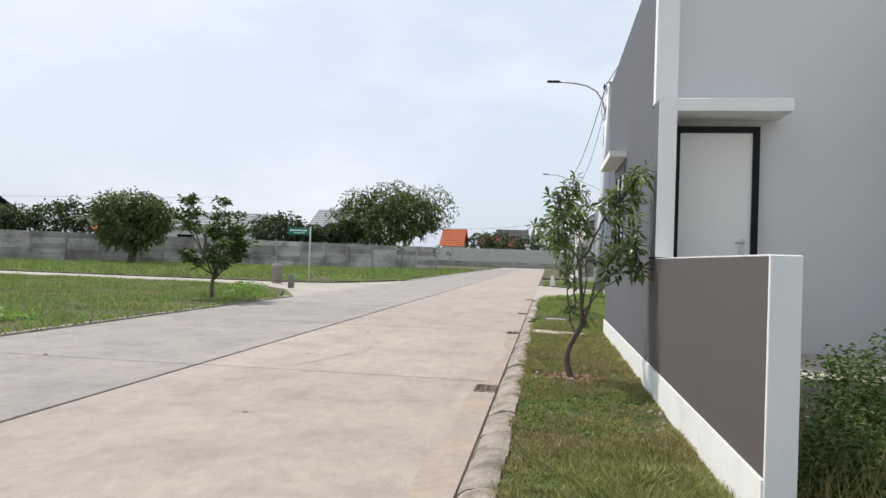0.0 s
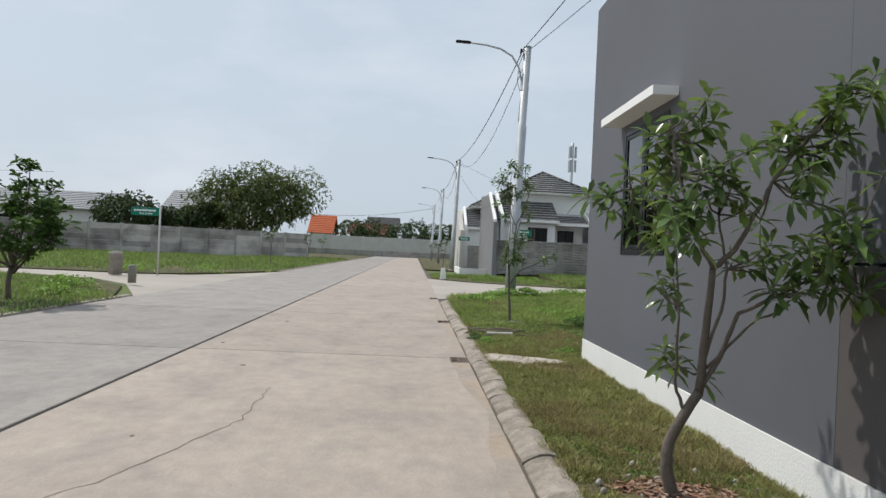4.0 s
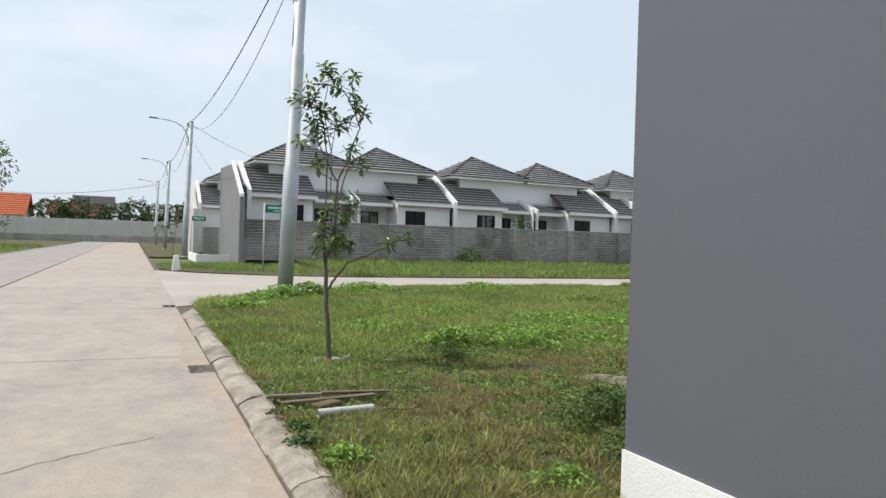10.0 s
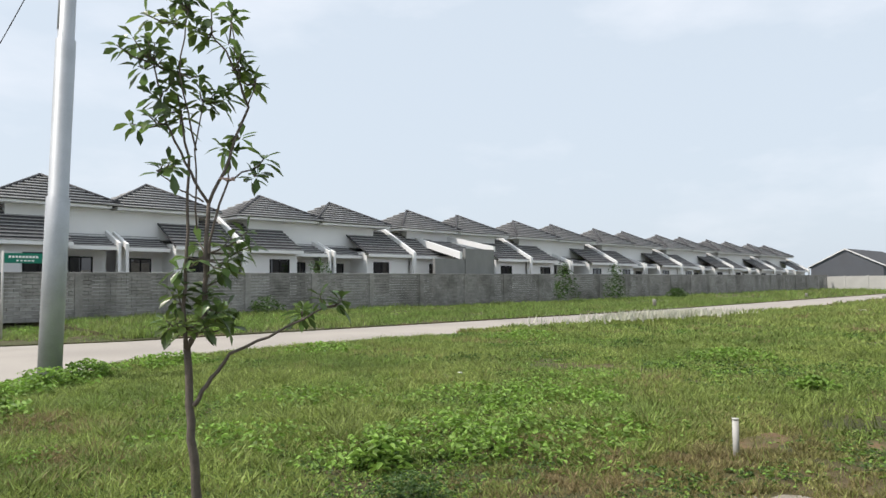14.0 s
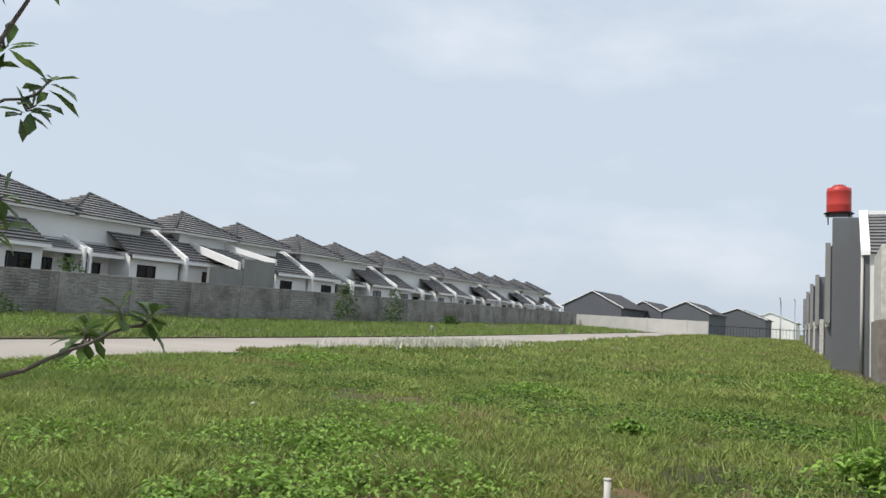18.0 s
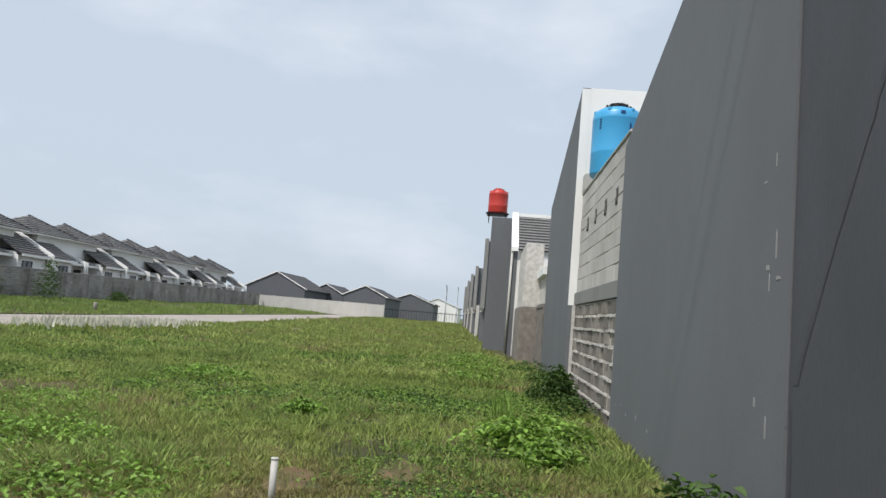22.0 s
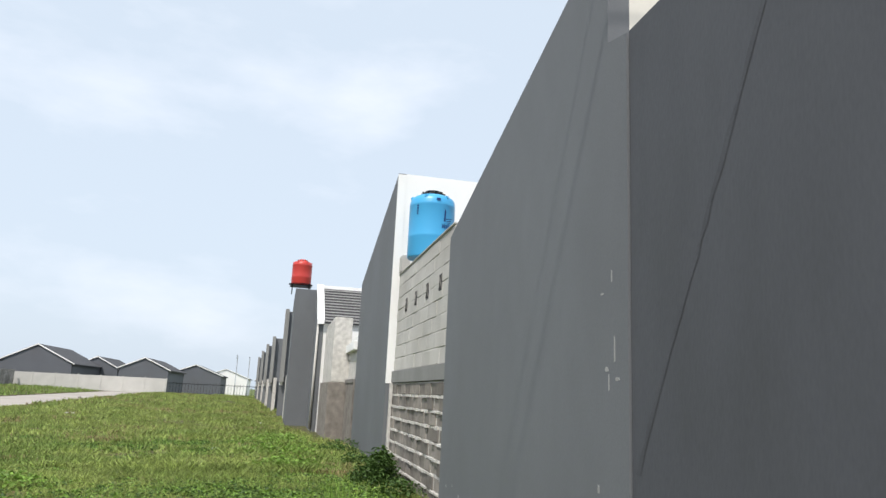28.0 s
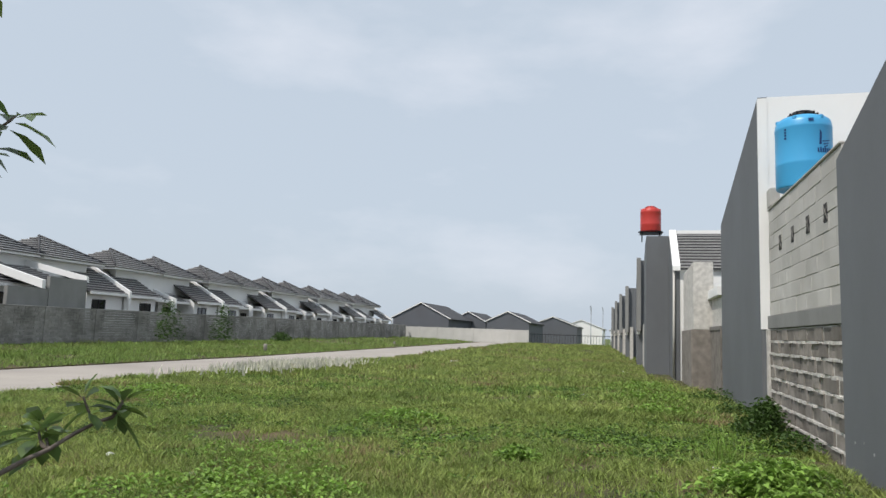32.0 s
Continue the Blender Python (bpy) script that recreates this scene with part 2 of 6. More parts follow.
M_STEEL = material("satin_steel", (0.55, 0.55, 0.56), 0.35, 0.9, var=0.05, bump=0)
M_POLE = material("galvanised_pole", (0.44, 0.46, 0.48), 0.55, 0.35, var=0.14, scale=2.5, fine=50, bump=0.1, tint=(0.33, 0.34, 0.35), tint_scale=3)
M_CABLE = material("black_cable", (0.02, 0.02, 0.022), 0.7, var=0.05, bump=0)
M_ROOF = material("dark_roof_tiles", (0.064, 0.063, 0.066), 0.75, var=0.25, scale=2.0, fine=30, bump=0.3, by_island=0.35)
# paler than the tiles, for the front edge of each course
M_TILE_EDGE = material("pale_tile_edges", (0.38, 0.377, 0.37), 0.8, var=0.25, scale=3.0, fine=30, bump=0.2)
# dark tone for the painted shadow line and the stain on the rear wall
M_STREAK = material("damp_streak", (0.067, 0.070, 0.078), 0.7, var=0.3, scale=3, fine=50, bump=0.1, spec=0.3)
M_SCAR = material("bared_plaster", (0.30, 0.30, 0.29), 0.9, var=0.2, bump=0.2)
M_END_WALL = material("pale_grey_render", (0.215, 0.218, 0.222), 0.85, var=0.10, scale=1, fine=30, bump=0.2)
M_RED_DARK = material("dull_red_roof", (0.20, 0.055, 0.045), 0.85, var=0.2, bump=0.2)
M_RED_ROOF = material("red_roof_tiles", (0.42, 0.105, 0.04), 0.85, var=0.2, scale=1.5, fine=20, bump=0.3, by_island=0.3)
M_SHEET = material("grey_sheet_roof", (0.26, 0.27, 0.28), 0.6, 0.2, var=0.15, bump=0.2)
M_BLOCK = material("concrete_block", (0.235, 0.212, 0.188), 0.95, var=0.4, scale=6, fine=60, bump=0.9, by_object=0.5, tint=(0.11, 0.098, 0.082), tint_scale=2.2)
M_BLOCK_LIGHT = material("pale_block", (0.50, 0.485, 0.455), 0.95, var=0.18, scale=3, fine=70, bump=0.4, by_object=0.16, tint=(0.33, 0.31, 0.28), tint_scale=1.5)
M_MORTAR = material("mortar", (0.56, 0.54, 0.505), 0.95, grit=0.2, grit_scale=7.0, var=0.3, scale=9, fine=80, bump=0.9)
M_MORTAR_D = material("dark_mortar", (0.20, 0.19, 0.175), 0.95, var=0.2, scale=8, fine=80, bump=0.7)
M_RENDER = material("bare_cement_render", (0.25, 0.25, 0.24), 0.92, var=0.2, scale=1.5, fine=50, bump=0.4, tint=(0.17, 0.17, 0.165), tint_scale=0.8, stretch=(1, 1, 0.4))
M_FENCE = material("weathered_block_wall", (0.305, 0.292, 0.272), 0.95, var=0.3, scale=1.8, fine=14, bump=0.6, tint=(0.10, 0.096, 0.085), tint_amount=0.75, tint_scale=0.55, by_object=0.2, by_island=0.3, bump_dist=0.03, grit=0.22, grit_scale=6.0)
M_FENCE_TOP = material("pale_coping_render", (0.34, 0.33, 0.31), 0.95, var=0.3, scale=2, fine=20, bump=0.4, tint=(0.13, 0.125, 0.115), tint_amount=0.7, tint_scale=0.9)
M_PRECAST = material("precast_panel", (0.43, 0.41, 0.385), 0.95, var=0.3, scale=1.2, fine=30, bump=0.4, tint=(0.13, 0.12, 0.11), tint_amount=0.75, tint_scale=0.7, by_object=0.6)
M_PALE_WALL = material("pale_precast_panel", (0.52, 0.51, 0.48), 0.9, var=0.12, scale=1, fine=20, bump=0.3, by_object=0.1)
M_BLUE = material("blue_tank_plastic", (0.055, 0.36, 0.66), 0.38, var=0.04, bump=0.03, spec=0.5)
M_RED = material("red_tank_plastic", (0.52, 0.045, 0.035), 0.4, var=0.05, bump=0.03, spec=0.5)
M_NAVY = material("navy_print", (0.01, 0.04, 0.16), 0.5, var=0.03, bump=0)
M_GREEN = material("green_sign_paint", (0.0, 0.17, 0.11), 0.5, var=0.05, bump=0)
M_LETTER = material("white_lettering", (0.8, 0.82, 0.8), 0.5, var=0.02, bump=0)
M_WOOD = material("grey_weathered_wood", (0.17, 0.14, 0.105), 0.9, var=0.4, scale=6, fine=80, bump=0.5, stretch=(1, 6, 1))
M_PIPE = material("white_pvc", (0.50, 0.49, 0.46), 0.6, var=0.12, bump=0.1)
M_SAND = material("pale_sand", (0.40, 0.36, 0.305), 0.98, var=0.35, scale=7, fine=80, bump=1.0, tint=(0.17, 0.15, 0.085), tint_amount=0.9, tint_scale=3.5, tint_lo=0.42, tint_hi=0.62, bump_dist=0.03)
M_EARTH = material("bare_red_earth", (0.17, 0.11, 0.06), 0.98, var=0.3, scale=7, fine=60, bump=0.9, tint=(0.09, 0.09, 0.035), tint_amount=0.9, tint_scale=4, tint_lo=0.4, tint_hi=0.6)
M_STONE = material("grey_stone", (0.32, 0.295, 0.265), 0.95, var=0.3, scale=9, fine=60, bump=0.7, by_object=0.4)
M_CHIPS = material("bark_chips", (0.27, 0.15, 0.10), 0.95, var=0.5, scale=25, fine=70, bump=0.3, tint=(0.42, 0.33, 0.27), tint_amount=0.9, tint_scale=14, tint_lo=0.5, tint_hi=0.65)
M_LITTER = material("white_litter", (0.7, 0.7, 0.68), 0.8, var=0.1, bump=0.1)
M_CAST = material("cast_iron", (0.10, 0.085, 0.07), 0.8, 0.4, var=0.25, scale=10, bump=0.3, tint=(0.25, 0.14, 0.07), tint_scale=6)
M_DARK = material("dark_interior", (0.03, 0.03, 0.032), 0.9, var=0.05, bump=0)


def glass_material(name, colour, rough):
    m = bpy.data.materials.new(name)
    m.use_nodes = True
    p = m.node_tree.nodes["Principled BSDF"]
    p.inputs["Base Color"].default_value = (*colour, 1)
    p.inputs["Roughness"].default_value = rough
    p.inputs["Specular IOR Level"].default_value = 0.5
    p.inputs["IOR"].default_value = 1.85
    return m


M_GLASS = glass_material("tinted_window_glass", (0.002, 0.002, 0.003), 0.0)


# ---- building helpers ----
def box(bm, x0, x1, y0, y1, z0, z1, bevel=0.0):
    v = [bm.verts.new((x, y, z)) for z in (z0, z1) for y in (y0, y1) for x in (x0, x1)]
    f = [bm.faces.new([v[i] for i in q]) for q in ((0, 2, 3, 1), (4, 5, 7, 6), (0, 1, 5, 4), (2, 6, 7, 3), (0, 4, 6, 2), (1, 3, 7, 5))]
    if bevel:
        edges = {e for g in f for e in g.edges}
        bmesh.ops.bevel(bm, geom=list(edges), offset=bevel, segments=1, affect="EDGES")
    return bm


def prism(bm, points, axis, a, b):
    """A flat outline pushed through from a to b along an axis ('x', 'y' or 'z')."""
    def at(p, h):
        return {"x": (h, p[0], p[1]), "y": (p[0], h, p[1]), "z": (p[0], p[1], h)}[axis]
    lo, hi = [bm.verts.new(at(p, a)) for p in points], [bm.verts.new(at(p, b)) for p in points]
    bm.faces.new(lo), bm.faces.new(hi)
    for i in range(len(points)):
        j = (i + 1) % len(points)
        bm.faces.new((lo[i], lo[j], hi[j], hi[i]))
    bmesh.ops.recalc_face_normals(bm, faces=bm.faces)
    return bm


def tube(bm, path, radii, sides=8, cap=True):
    rings = []
    path = [Vector(p) for p in path]
    for i, p in enumerate(path):
        d = (path[min(i + 1, len(path) - 1)] - path[max(i - 1, 0)]).normalized()
        side = d.cross(Vector((0.3, 0.9, 0.31)))
        side = side.normalized() if side.length > 1e-4 else Vector((1, 0, 0))
        up = side.cross(d)
        r = radii[i] if isinstance(radii, (list, tuple)) else radii
        rings.append([bm.verts.new(p + r * (math.cos(a) * side + math.sin(a) * up)) for a in [2 * math.pi * k / sides for k in range(sides)]])
    for r0, r1 in zip(rings, rings[1:]):
        for k in range(sides):
            bm.faces.new((r0[k], r0[(k + 1) % sides], r1[(k + 1) % sides], r1[k])).smooth = True
    if cap:
        bm.faces.new(rings[0]), bm.faces.new(rings[-1])
    return bm


def lathe(bm, profile, x, y, sides=28):
    rings = [[bm.verts.new((x + r * math.cos(2 * math.pi * k / sides), y + r * math.sin(2 * math.pi * k / sides), z)) for k in range(sides)] for r, z in profile]
    for r0, r1 in zip(rings, rings[1:]):
        for k in range(sides):
            bm.faces.new((r0[k], r0[(k + 1) % sides], r1[(k + 1) % sides], r1[k])).smooth = True
    bm.faces.new(rings[0]), bm.faces.new(rings[-1])
    return bm


def mesh_of(name, bm, mat):
    me = bpy.data.meshes.new(name)
    bmesh.ops.recalc_face_normals(bm, faces=bm.faces)
    bm.to_mesh(me)
    bm.free()
    me.materials.append(mat)
    return me


def part(name, bm, mat, parent, label=""):
    ob = new(name, mesh_of(name, bm, mat))
    ob.parent = parent
    return tagged(ob, label)


def piece(name, me, parent, m):
    ob = new(name, me)
    ob.parent = parent
    ob.matrix_basis = m
    return ob


def thing(name, label, category, at=(0, 0, 0), group="", kind=""):
    ob = new(name)
    ob.matrix_basis = Matrix.Translation(at)
    ob.empty_display_size = 0.2
    return tagged(ob, label, category, group, kind)


def solid(name, bm, mat, label="", category="", kind="", group=""):
    return tagged(new(name, mesh_of(name, bm, mat)), label, category, group, kind)


def B():
    return bmesh.new()


def cube(*args, bevel=0.0):
    return box(B(), *args, bevel=bevel)


def many(name, verts, faces, mat, label, category, parent=None):
    """Many small loose pieces as one mesh. verts: (n, k, 3) with k corners a piece."""
    n, k, _ = verts.shape
    me = bpy.data.meshes.new(name)
    me.vertices.add(n * k)
    me.vertices.foreach_set("co", verts.reshape(-1).astype(np.float32))
    f = np.array(faces)
    idx = (np.arange(n)[:, None, None] * k + f[None]).reshape(-1)
    nf = n * len(faces)
    side = f.shape[1]
    me.loops.add(nf * side)
    me.loops.foreach_set("vertex_index", idx.astype(np.int32))
    me.polygons.add(nf)
    me.polygons.foreach_set("loop_start", np.arange(0, nf * side, side, dtype=np.int32))
    me.update(calc_edges=True)
    me.materials.append(mat)
    ob = new(name, me)
    if parent:
        ob.parent = parent
    return tagged(ob, label, category, "", "stuff")


rng = np.random.default_rng(7)


def vnoise(x, y, size, seed):
    """Smooth value noise from 0 to 1 with lumps of about that size."""
    q = np.random.default_rng(seed).random((64, 64))
    u, v = x / size + 1000.0, y / size + 1000.0
    i, j = np.floor(u).astype(int), np.floor(v).astype(int)
    f, g = u - i, v - j
    f, g = f * f * (3 - 2 * f), g * g * (3 - 2 * g)
    i, j = i % 64, j % 64
    i2, j2 = (i + 1) % 64, (j + 1) % 64
    return (q[i, j] * (1 - f) + q[i2, j] * f) * (1 - g) + (q[i, j2] * (1 - f) + q[i2, j2] * f) * g


def blades(name, x, y, z, height, width, mat, label, lean=0.45):
    n = len(x)
    a = rng.uniform(0, 2 * np.pi, n)
    h = height * rng.uniform(0.45, 1.25, n)
    w = width * rng.uniform(0.6, 1.3, n)
    b = rng.uniform(0, 2 * np.pi, n)
    l = lean * h * rng.uniform(0.1, 1.3, n)
    v = np.zeros((n, 3, 3))
    v[:, 0] = np.stack([x - w * np.cos(a), y - w * np.sin(a), z - 0.01], 1)
    v[:, 1] = np.stack([x + w * np.cos(a), y + w * np.sin(a), z - 0.01], 1)
    v[:, 2] = np.stack([x + l * np.cos(b), y + l * np.sin(b), z + h], 1)
    return many(name, v, [(0, 1, 2)], mat, label, "grass")


def leaf_quads(centres, dirs, length, width, droop=0.25):
    """Pointed leaves: base, two sides, tip, folded a little along the middle."""
    n = len(centres)
    up = np.tile(np.array([0, 0, 1.0]), (n, 1)) + rng.normal(0, 0.35, (n, 3))
    side = np.cross(dirs, up)
    side /= np.linalg.norm(side, axis=1, keepdims=True) + 1e-9
    L = (length * rng.uniform(0.7, 1.25, n))[:, None]
    W = (width * rng.uniform(0.75, 1.2, n))[:, None]
    v = np.zeros((n, 6, 3))
    d1 = dirs + np.array([0, 0, -droop * 0.4])
    d2 = dirs + np.array([0, 0, -droop * 1.4])
    mid = centres + d1 * L * 0.5
    v[:, 0] = centres
    v[:, 1] = mid + side * W * 0.5 + np.array([0, 0, 0.15]) * W
    v[:, 2] = centres + d1 * L * 0.8 + side * W * 0.4 + np.array([0, 0, -droop * 0.2]) * L
    v[:, 3] = centres + d2 * L
    v[:, 4] = centres + d1 * L * 0.8 - side * W * 0.4 + np.array([0, 0, -droop * 0.2]) * L
    v[:, 5] = mid - side * W * 0.5 + np.array([0, 0, 0.15]) * W
    return v


LEAF_FACES = [(0, 1, 2, 3), (0, 3, 4, 5)]


# ---- the ground, the roads ----
RX0, RX1 = -7.6, -1.14            # main road's edges
KX = -0.95                         # verge's edge behind the kerb
LY0, LY1 = 29.3, 35.6              # side lane's edges
solid("ground", prism(B(), [(-900, -600), (900, -600), (900, 1200), (-900, 1200)], "z", -0.4, -0.03), M_GROUND, "wide flat grassy ground reaching the horizon", "ground", "structure")


def arc(cx, cy, r, a0, a1, n=7):
    return [(cx + r * math.cos(radians(a0 + (a1 - a0) * i / n)), cy + r * math.sin(radians(a0 + (a1 - a0) * i / n))) for i in range(n + 1)]


road = thing("road", "pale worn concrete road in cast slabs", "road", kind="structure")
part("road_base", prism(B(), [(RX0 - 0.2, -30), (RX1 + 0.25, -30), (RX1 + 0.25, 118), (RX0 - 0.2, 118)], "z", -0.12, -0.022), M_JOINT, road)
SLABS_Y = [-26, -21.2, -16.4, -11.76, -6.8, -2.0, 2.4, 6.9, 11.56, 16.35, 21.2, 26.0, 30.8, 35.6, 40.4, 45.2, 50.0, 55, 60, 66, 72, 80, 88, 97, 107, 117]
for y0, y1 in zip(SLABS_Y, SLABS_Y[1:]):
    for x0, x1 in ((RX0, -4.318), (-4.268, RX1)):
        part("slab", cube(x0, x1, y0 + 0.013, y1 - 0.013, -0.1, 0.0 if x0 > -5 else -0.004, bevel=0.006), M_ROAD if x0 > -5 else M_ROAD_L, road)
gutter = solid("gutter", cube(RX1, RX1 + 0.05, -26, 25.2, -0.05, -0.012), M_GUTTER, "dirt-filled gutter joint along the kerb", "gutter", "structure")
lane_r = solid("lane_east", prism(B(), [(RX1 + 0.002, 26.4), (1.6, 28.6), (4.0, LY0), (92, LY0 + 3.6), (92, LY1 + 2.4), (4.6, LY1), (2.0, 36.3), (0.2, 37.4), (RX1 + 0.002, 39.0)], "z", -0.1, -0.006), M_LANE,
               "pale concrete side lane between grass verges", "road", "structure")
lane_l = solid("lane_west", prism(B(), [(RX0 - 0.002, 23.2), (-9.2, 26.8), (-11.0, 28.9), (-60, 29.3), (-60, 32.4), (-11.0, 32.2), (-9.5, 33.2), (-8.4, 36.0), (RX0 - 0.002, 39.2)], "z", -0.1, -0.006), M_LANE,
               "pale concrete side lane leading away through grass", "road", "structure")

# thin wandering cracks, and orange silt washed along the gutter


def crack(points, width, seed):
    q = random.Random(seed)
    bm = B()
    fine = []
    for a, b in zip(points, points[1:]):
        n = max(2, int(math.dist(a, b) / 0.09))
        for i in range(n):
            fine.append((a[0] + (b[0] - a[0]) * i / n + q.uniform(-0.022, 0.022), a[1] + (b[1] - a[1]) * i / n + q.uniform(-0.022, 0.022)))
    rows = []
    for i, p in enumerate(fine):
        d = Vector((fine[min(i + 1, len(fine) - 1)][0] - fine[max(i - 1, 0)][0], fine[min(i + 1, len(fine) - 1)][1] - fine[max(i - 1, 0)][1], 0)).normalized()
        w = width * q.uniform(0.4, 1.3)
        rows.append((bm.verts.new((p[0] - d.y * w, p[1] + d.x * w, 0.002)), bm.verts.new((p[0] + d.y * w, p[1] - d.x * w, 0.002))))
    for a, b in zip(rows, rows[1:]):
        bm.faces.new((a[0], a[1], b[1], b[0]))
    part("crack", bm, M_CRACK, road, "thin wandering crack in the slab")


crack([(-3.45, 11.6), (-3.2, 12.2), (-2.95, 13.2), (-2.97, 14.4)], 0.005, 8)
crack([(-4.27, 17.6), (-3.4, 18.0), (-2.4, 17.9), (-1.6, 18.4)], 0.004, 9)
crack([(-3.6, 22.0), (-2.9, 23.1), (-2.2, 23.4)], 0.004, 12)
crack([(-6.9, 14.0), (-6.2, 15.2), (-5.9, 16.1)], 0.004, 14)
silt_rng = random.Random(5)
edge_l, edge_r = [], []
for i in range(340):
    yy = -2 + 0.08 * i
    edge_r.append((RX1 - 0.004, yy))
    edge_l.append((RX1 - 0.05 - 0.012 * silt_rng.random() - 0.07 * (1 + math.sin(yy * 0.9 + 1.3 * math.sin(yy * 0.37))) - 0.03 * (1 + math.sin(yy * 3.1)), yy))
bm = B()
rows = [(bm.verts.new((a[0], a[1], 0.0012)), bm.verts.new((b[0], b[1], 0.0035))) for a, b in zip(edge_l, edge_r)]
for a, b in zip(rows, rows[1:]):
    bm.faces.new((a[0], a[1], b[1], b[0]))
part("silt", bm, M_SILT, road, "orange silt washed along the gutter")
for i in range(8):
    q = silt_rng
    cx, cy, sr = q.uniform(-6.8, -1.5), q.uniform(6.5, 24), q.uniform(0.012, 0.03)
    part("chip", prism(B(), [(cx + sr * math.cos(a + q.uniform(-0.4, 0.4)), cy + sr * math.sin(a) * q.uniform(0.5, 1.3)) for a in (0, 1.2, 2.4, 3.7, 5.0)], "z", 0.0, 0.004), M_CRACK, road, "small dark pock mark")

# kerb of separate sloped blocks
kerb = thing("kerb", "sloped weathered concrete kerb blocks along the road", "kerb", kind="structure")
kerb_meshes = []
for seed in range(5):
    q = random.Random(70 + seed)
    bm = B()
    rows = []
    for i in range(9):
        s = 0.004 + 0.592 * i / 8
        chip = [q.uniform(-0.006, 0.006) for _ in range(8)]
        if q.random() < 0.25:
            chip[3] -= 0.012
            chip[4] -= 0.014
        prof = [(0.0 + chip[0] * 0.6, -0.06), (0.2, -0.06), (0.2 + chip[1], 0.046 + chip[2] * 0.5), (0.15, 0.055 + chip[3] * 0.6), (0.10 + chip[5], 0.050 + chip[4] * 0.7), (0.045 + chip[6], 0.030), (0.012 + chip[0] * 0.6, 0.010), (0.0 + chip[0] * 0.6, 0.0)]
        rows.append([bm.verts.new((a, s, b)) for a, b in prof])
    for a, b in zip(rows, rows[1:]):
        for k in range(8):
            bm.faces.new((a[k], a[(k + 1) % 8], b[(k + 1) % 8], b[k]))
    bm.faces.new(rows[0]), bm.faces.new(rows[-1])
    kerb_meshes.append(mesh_of("kerb_block", bm, M_KERB))
kerb_block = kerb_meshes[0]
y = -8.0
k = 0
while y < 24.6:
    jitter = 0.008 * math.sin(k * 2.3)
    piece("kerb_block", kerb_meshes[(k * 3) % 5], kerb, pose(-1.122 + jitter, y, 0.006 * math.sin(k * 1.7), 0, 0.8 * math.sin(k * 3.1), 0.5 * math.sin(k * 4.1)))
    y += 0.6
    k += 1
for i in range(9):
    a = radians(180 - 10 * i)
    piece("kerb_block", kerb_block, kerb, pose(1.9 + 2.99 * math.cos(a), 24.6 + 3.6 * math.sin(a), 0, 0, 0, -10 * i * 0.95))
kerb_left = thing("kerb", "low concrete edging along the far side of the road", "kerb", kind="structure")
edge_block = mesh_of("kerb_block", prism(B(), [(0, -0.06), (-0.16, -0.06), (-0.16, 0.022), (-0.02, 0.018)], "y", 0.006, 1.194), M_KERB)
for i in range(36):
    piece("kerb_block", edge_block, kerb_left, pose(RX0 - 0.01, -20 + 1.2 * i, 0))
for i in range(40):
    piece("kerb_block", edge_block, kerb_left, pose(RX0 - 0.01, 39.4 + 1.2 * i, 0))

# grass areas, a step above the road
LOT = [(KX, -12), (60, -12), (95, -12), (95, LY0 + 3.7), (4.0, LY0 - 0.02), (2.4, 28.9)] + arc(1.95, 25.4, 2.9, 95, 180, 8)
solid("verge_and_lot", prism(B(), LOT, "z", -0.3, 0.03), M_LOT, "uneven grassy lot and mown verge beside the road", "lawn", "structure")
solid("verge_far_east", prism(B(), [(4.6, LY1 + 0.02), (92, LY1 + 2.42), (92, 49), (1.0, 49), (1.0, 44.2), (-0.95, 44.0), (-0.95, 40.0), (0.2, 37.6), (2.0, 36.4)], "z", -0.3, 0.02), M_LOT,
      "green grass verge below a block wall", "lawn", "structure")
solid("verge_west", prism(B(), [(-60, -20), (RX0 - 0.17, -20), (RX0 - 0.17, 22.6), (-8.9, 25.8), (-10.8, 28.2), (-12.5, 28.95), (-60, 29.2)], "z", -0.3, 0.03), M_LOT,
      "overgrown grass verge beside the road", "lawn", "structure")
solid("verge_north_west", prism(B(), [(-60, 32.5), (-11.2, 32.35), (-9.9, 33.3), (-8.8, 36.2), (RX0 - 0.17, 39.4), (RX0 - 0.17, 112), (-60, 112)], "z", -0.3, 0.03), M_LOT,
      "grassy open field before a boundary wall", "lawn", "structure")
solid("verge_north_east", prism(B(), [(RX1 + 0.1, 52), (60, 52), (60, 116), (RX1 + 0.1, 116)], "z", -0.3, 0.07), M_LOT, "grass verge along the road", "lawn", "structure")



def rise(x):
    """The lot and the lane climb gently towards their far end."""
    return 0.006 * max(0.0, x - 30.0)


def lot_z(x):
    """The open lot swells a little above the verge."""
    f = min(1.0, max(0.0, (x - 0.3) / 3.2))
    return 0.032 + 0.088 * f * f * (3 - 2 * f)


def strip(name, xs, y_lo, y_hi, z_lo, z_hi, mat, label, category):
    bm = B()
    rows = []
    for x in xs:
        a, b = (x, y_lo(x)), (x, y_hi(x))
        rows.append([bm.verts.new((*a, z_lo(x))), bm.verts.new((*b, z_hi(x))), bm.verts.new((*b, -0.35)), bm.verts.new((*a, -0.35))])
    for a, b in zip(rows, rows[1:]):
        for k in range(4):
            bm.faces.new((a[k], a[(k + 1) % 4], b[(k + 1) % 4], b[k]))
    bm.faces.new(rows[0]), bm.faces.new(rows[-1])
    return solid(name, bm, mat, label, category, "structure")


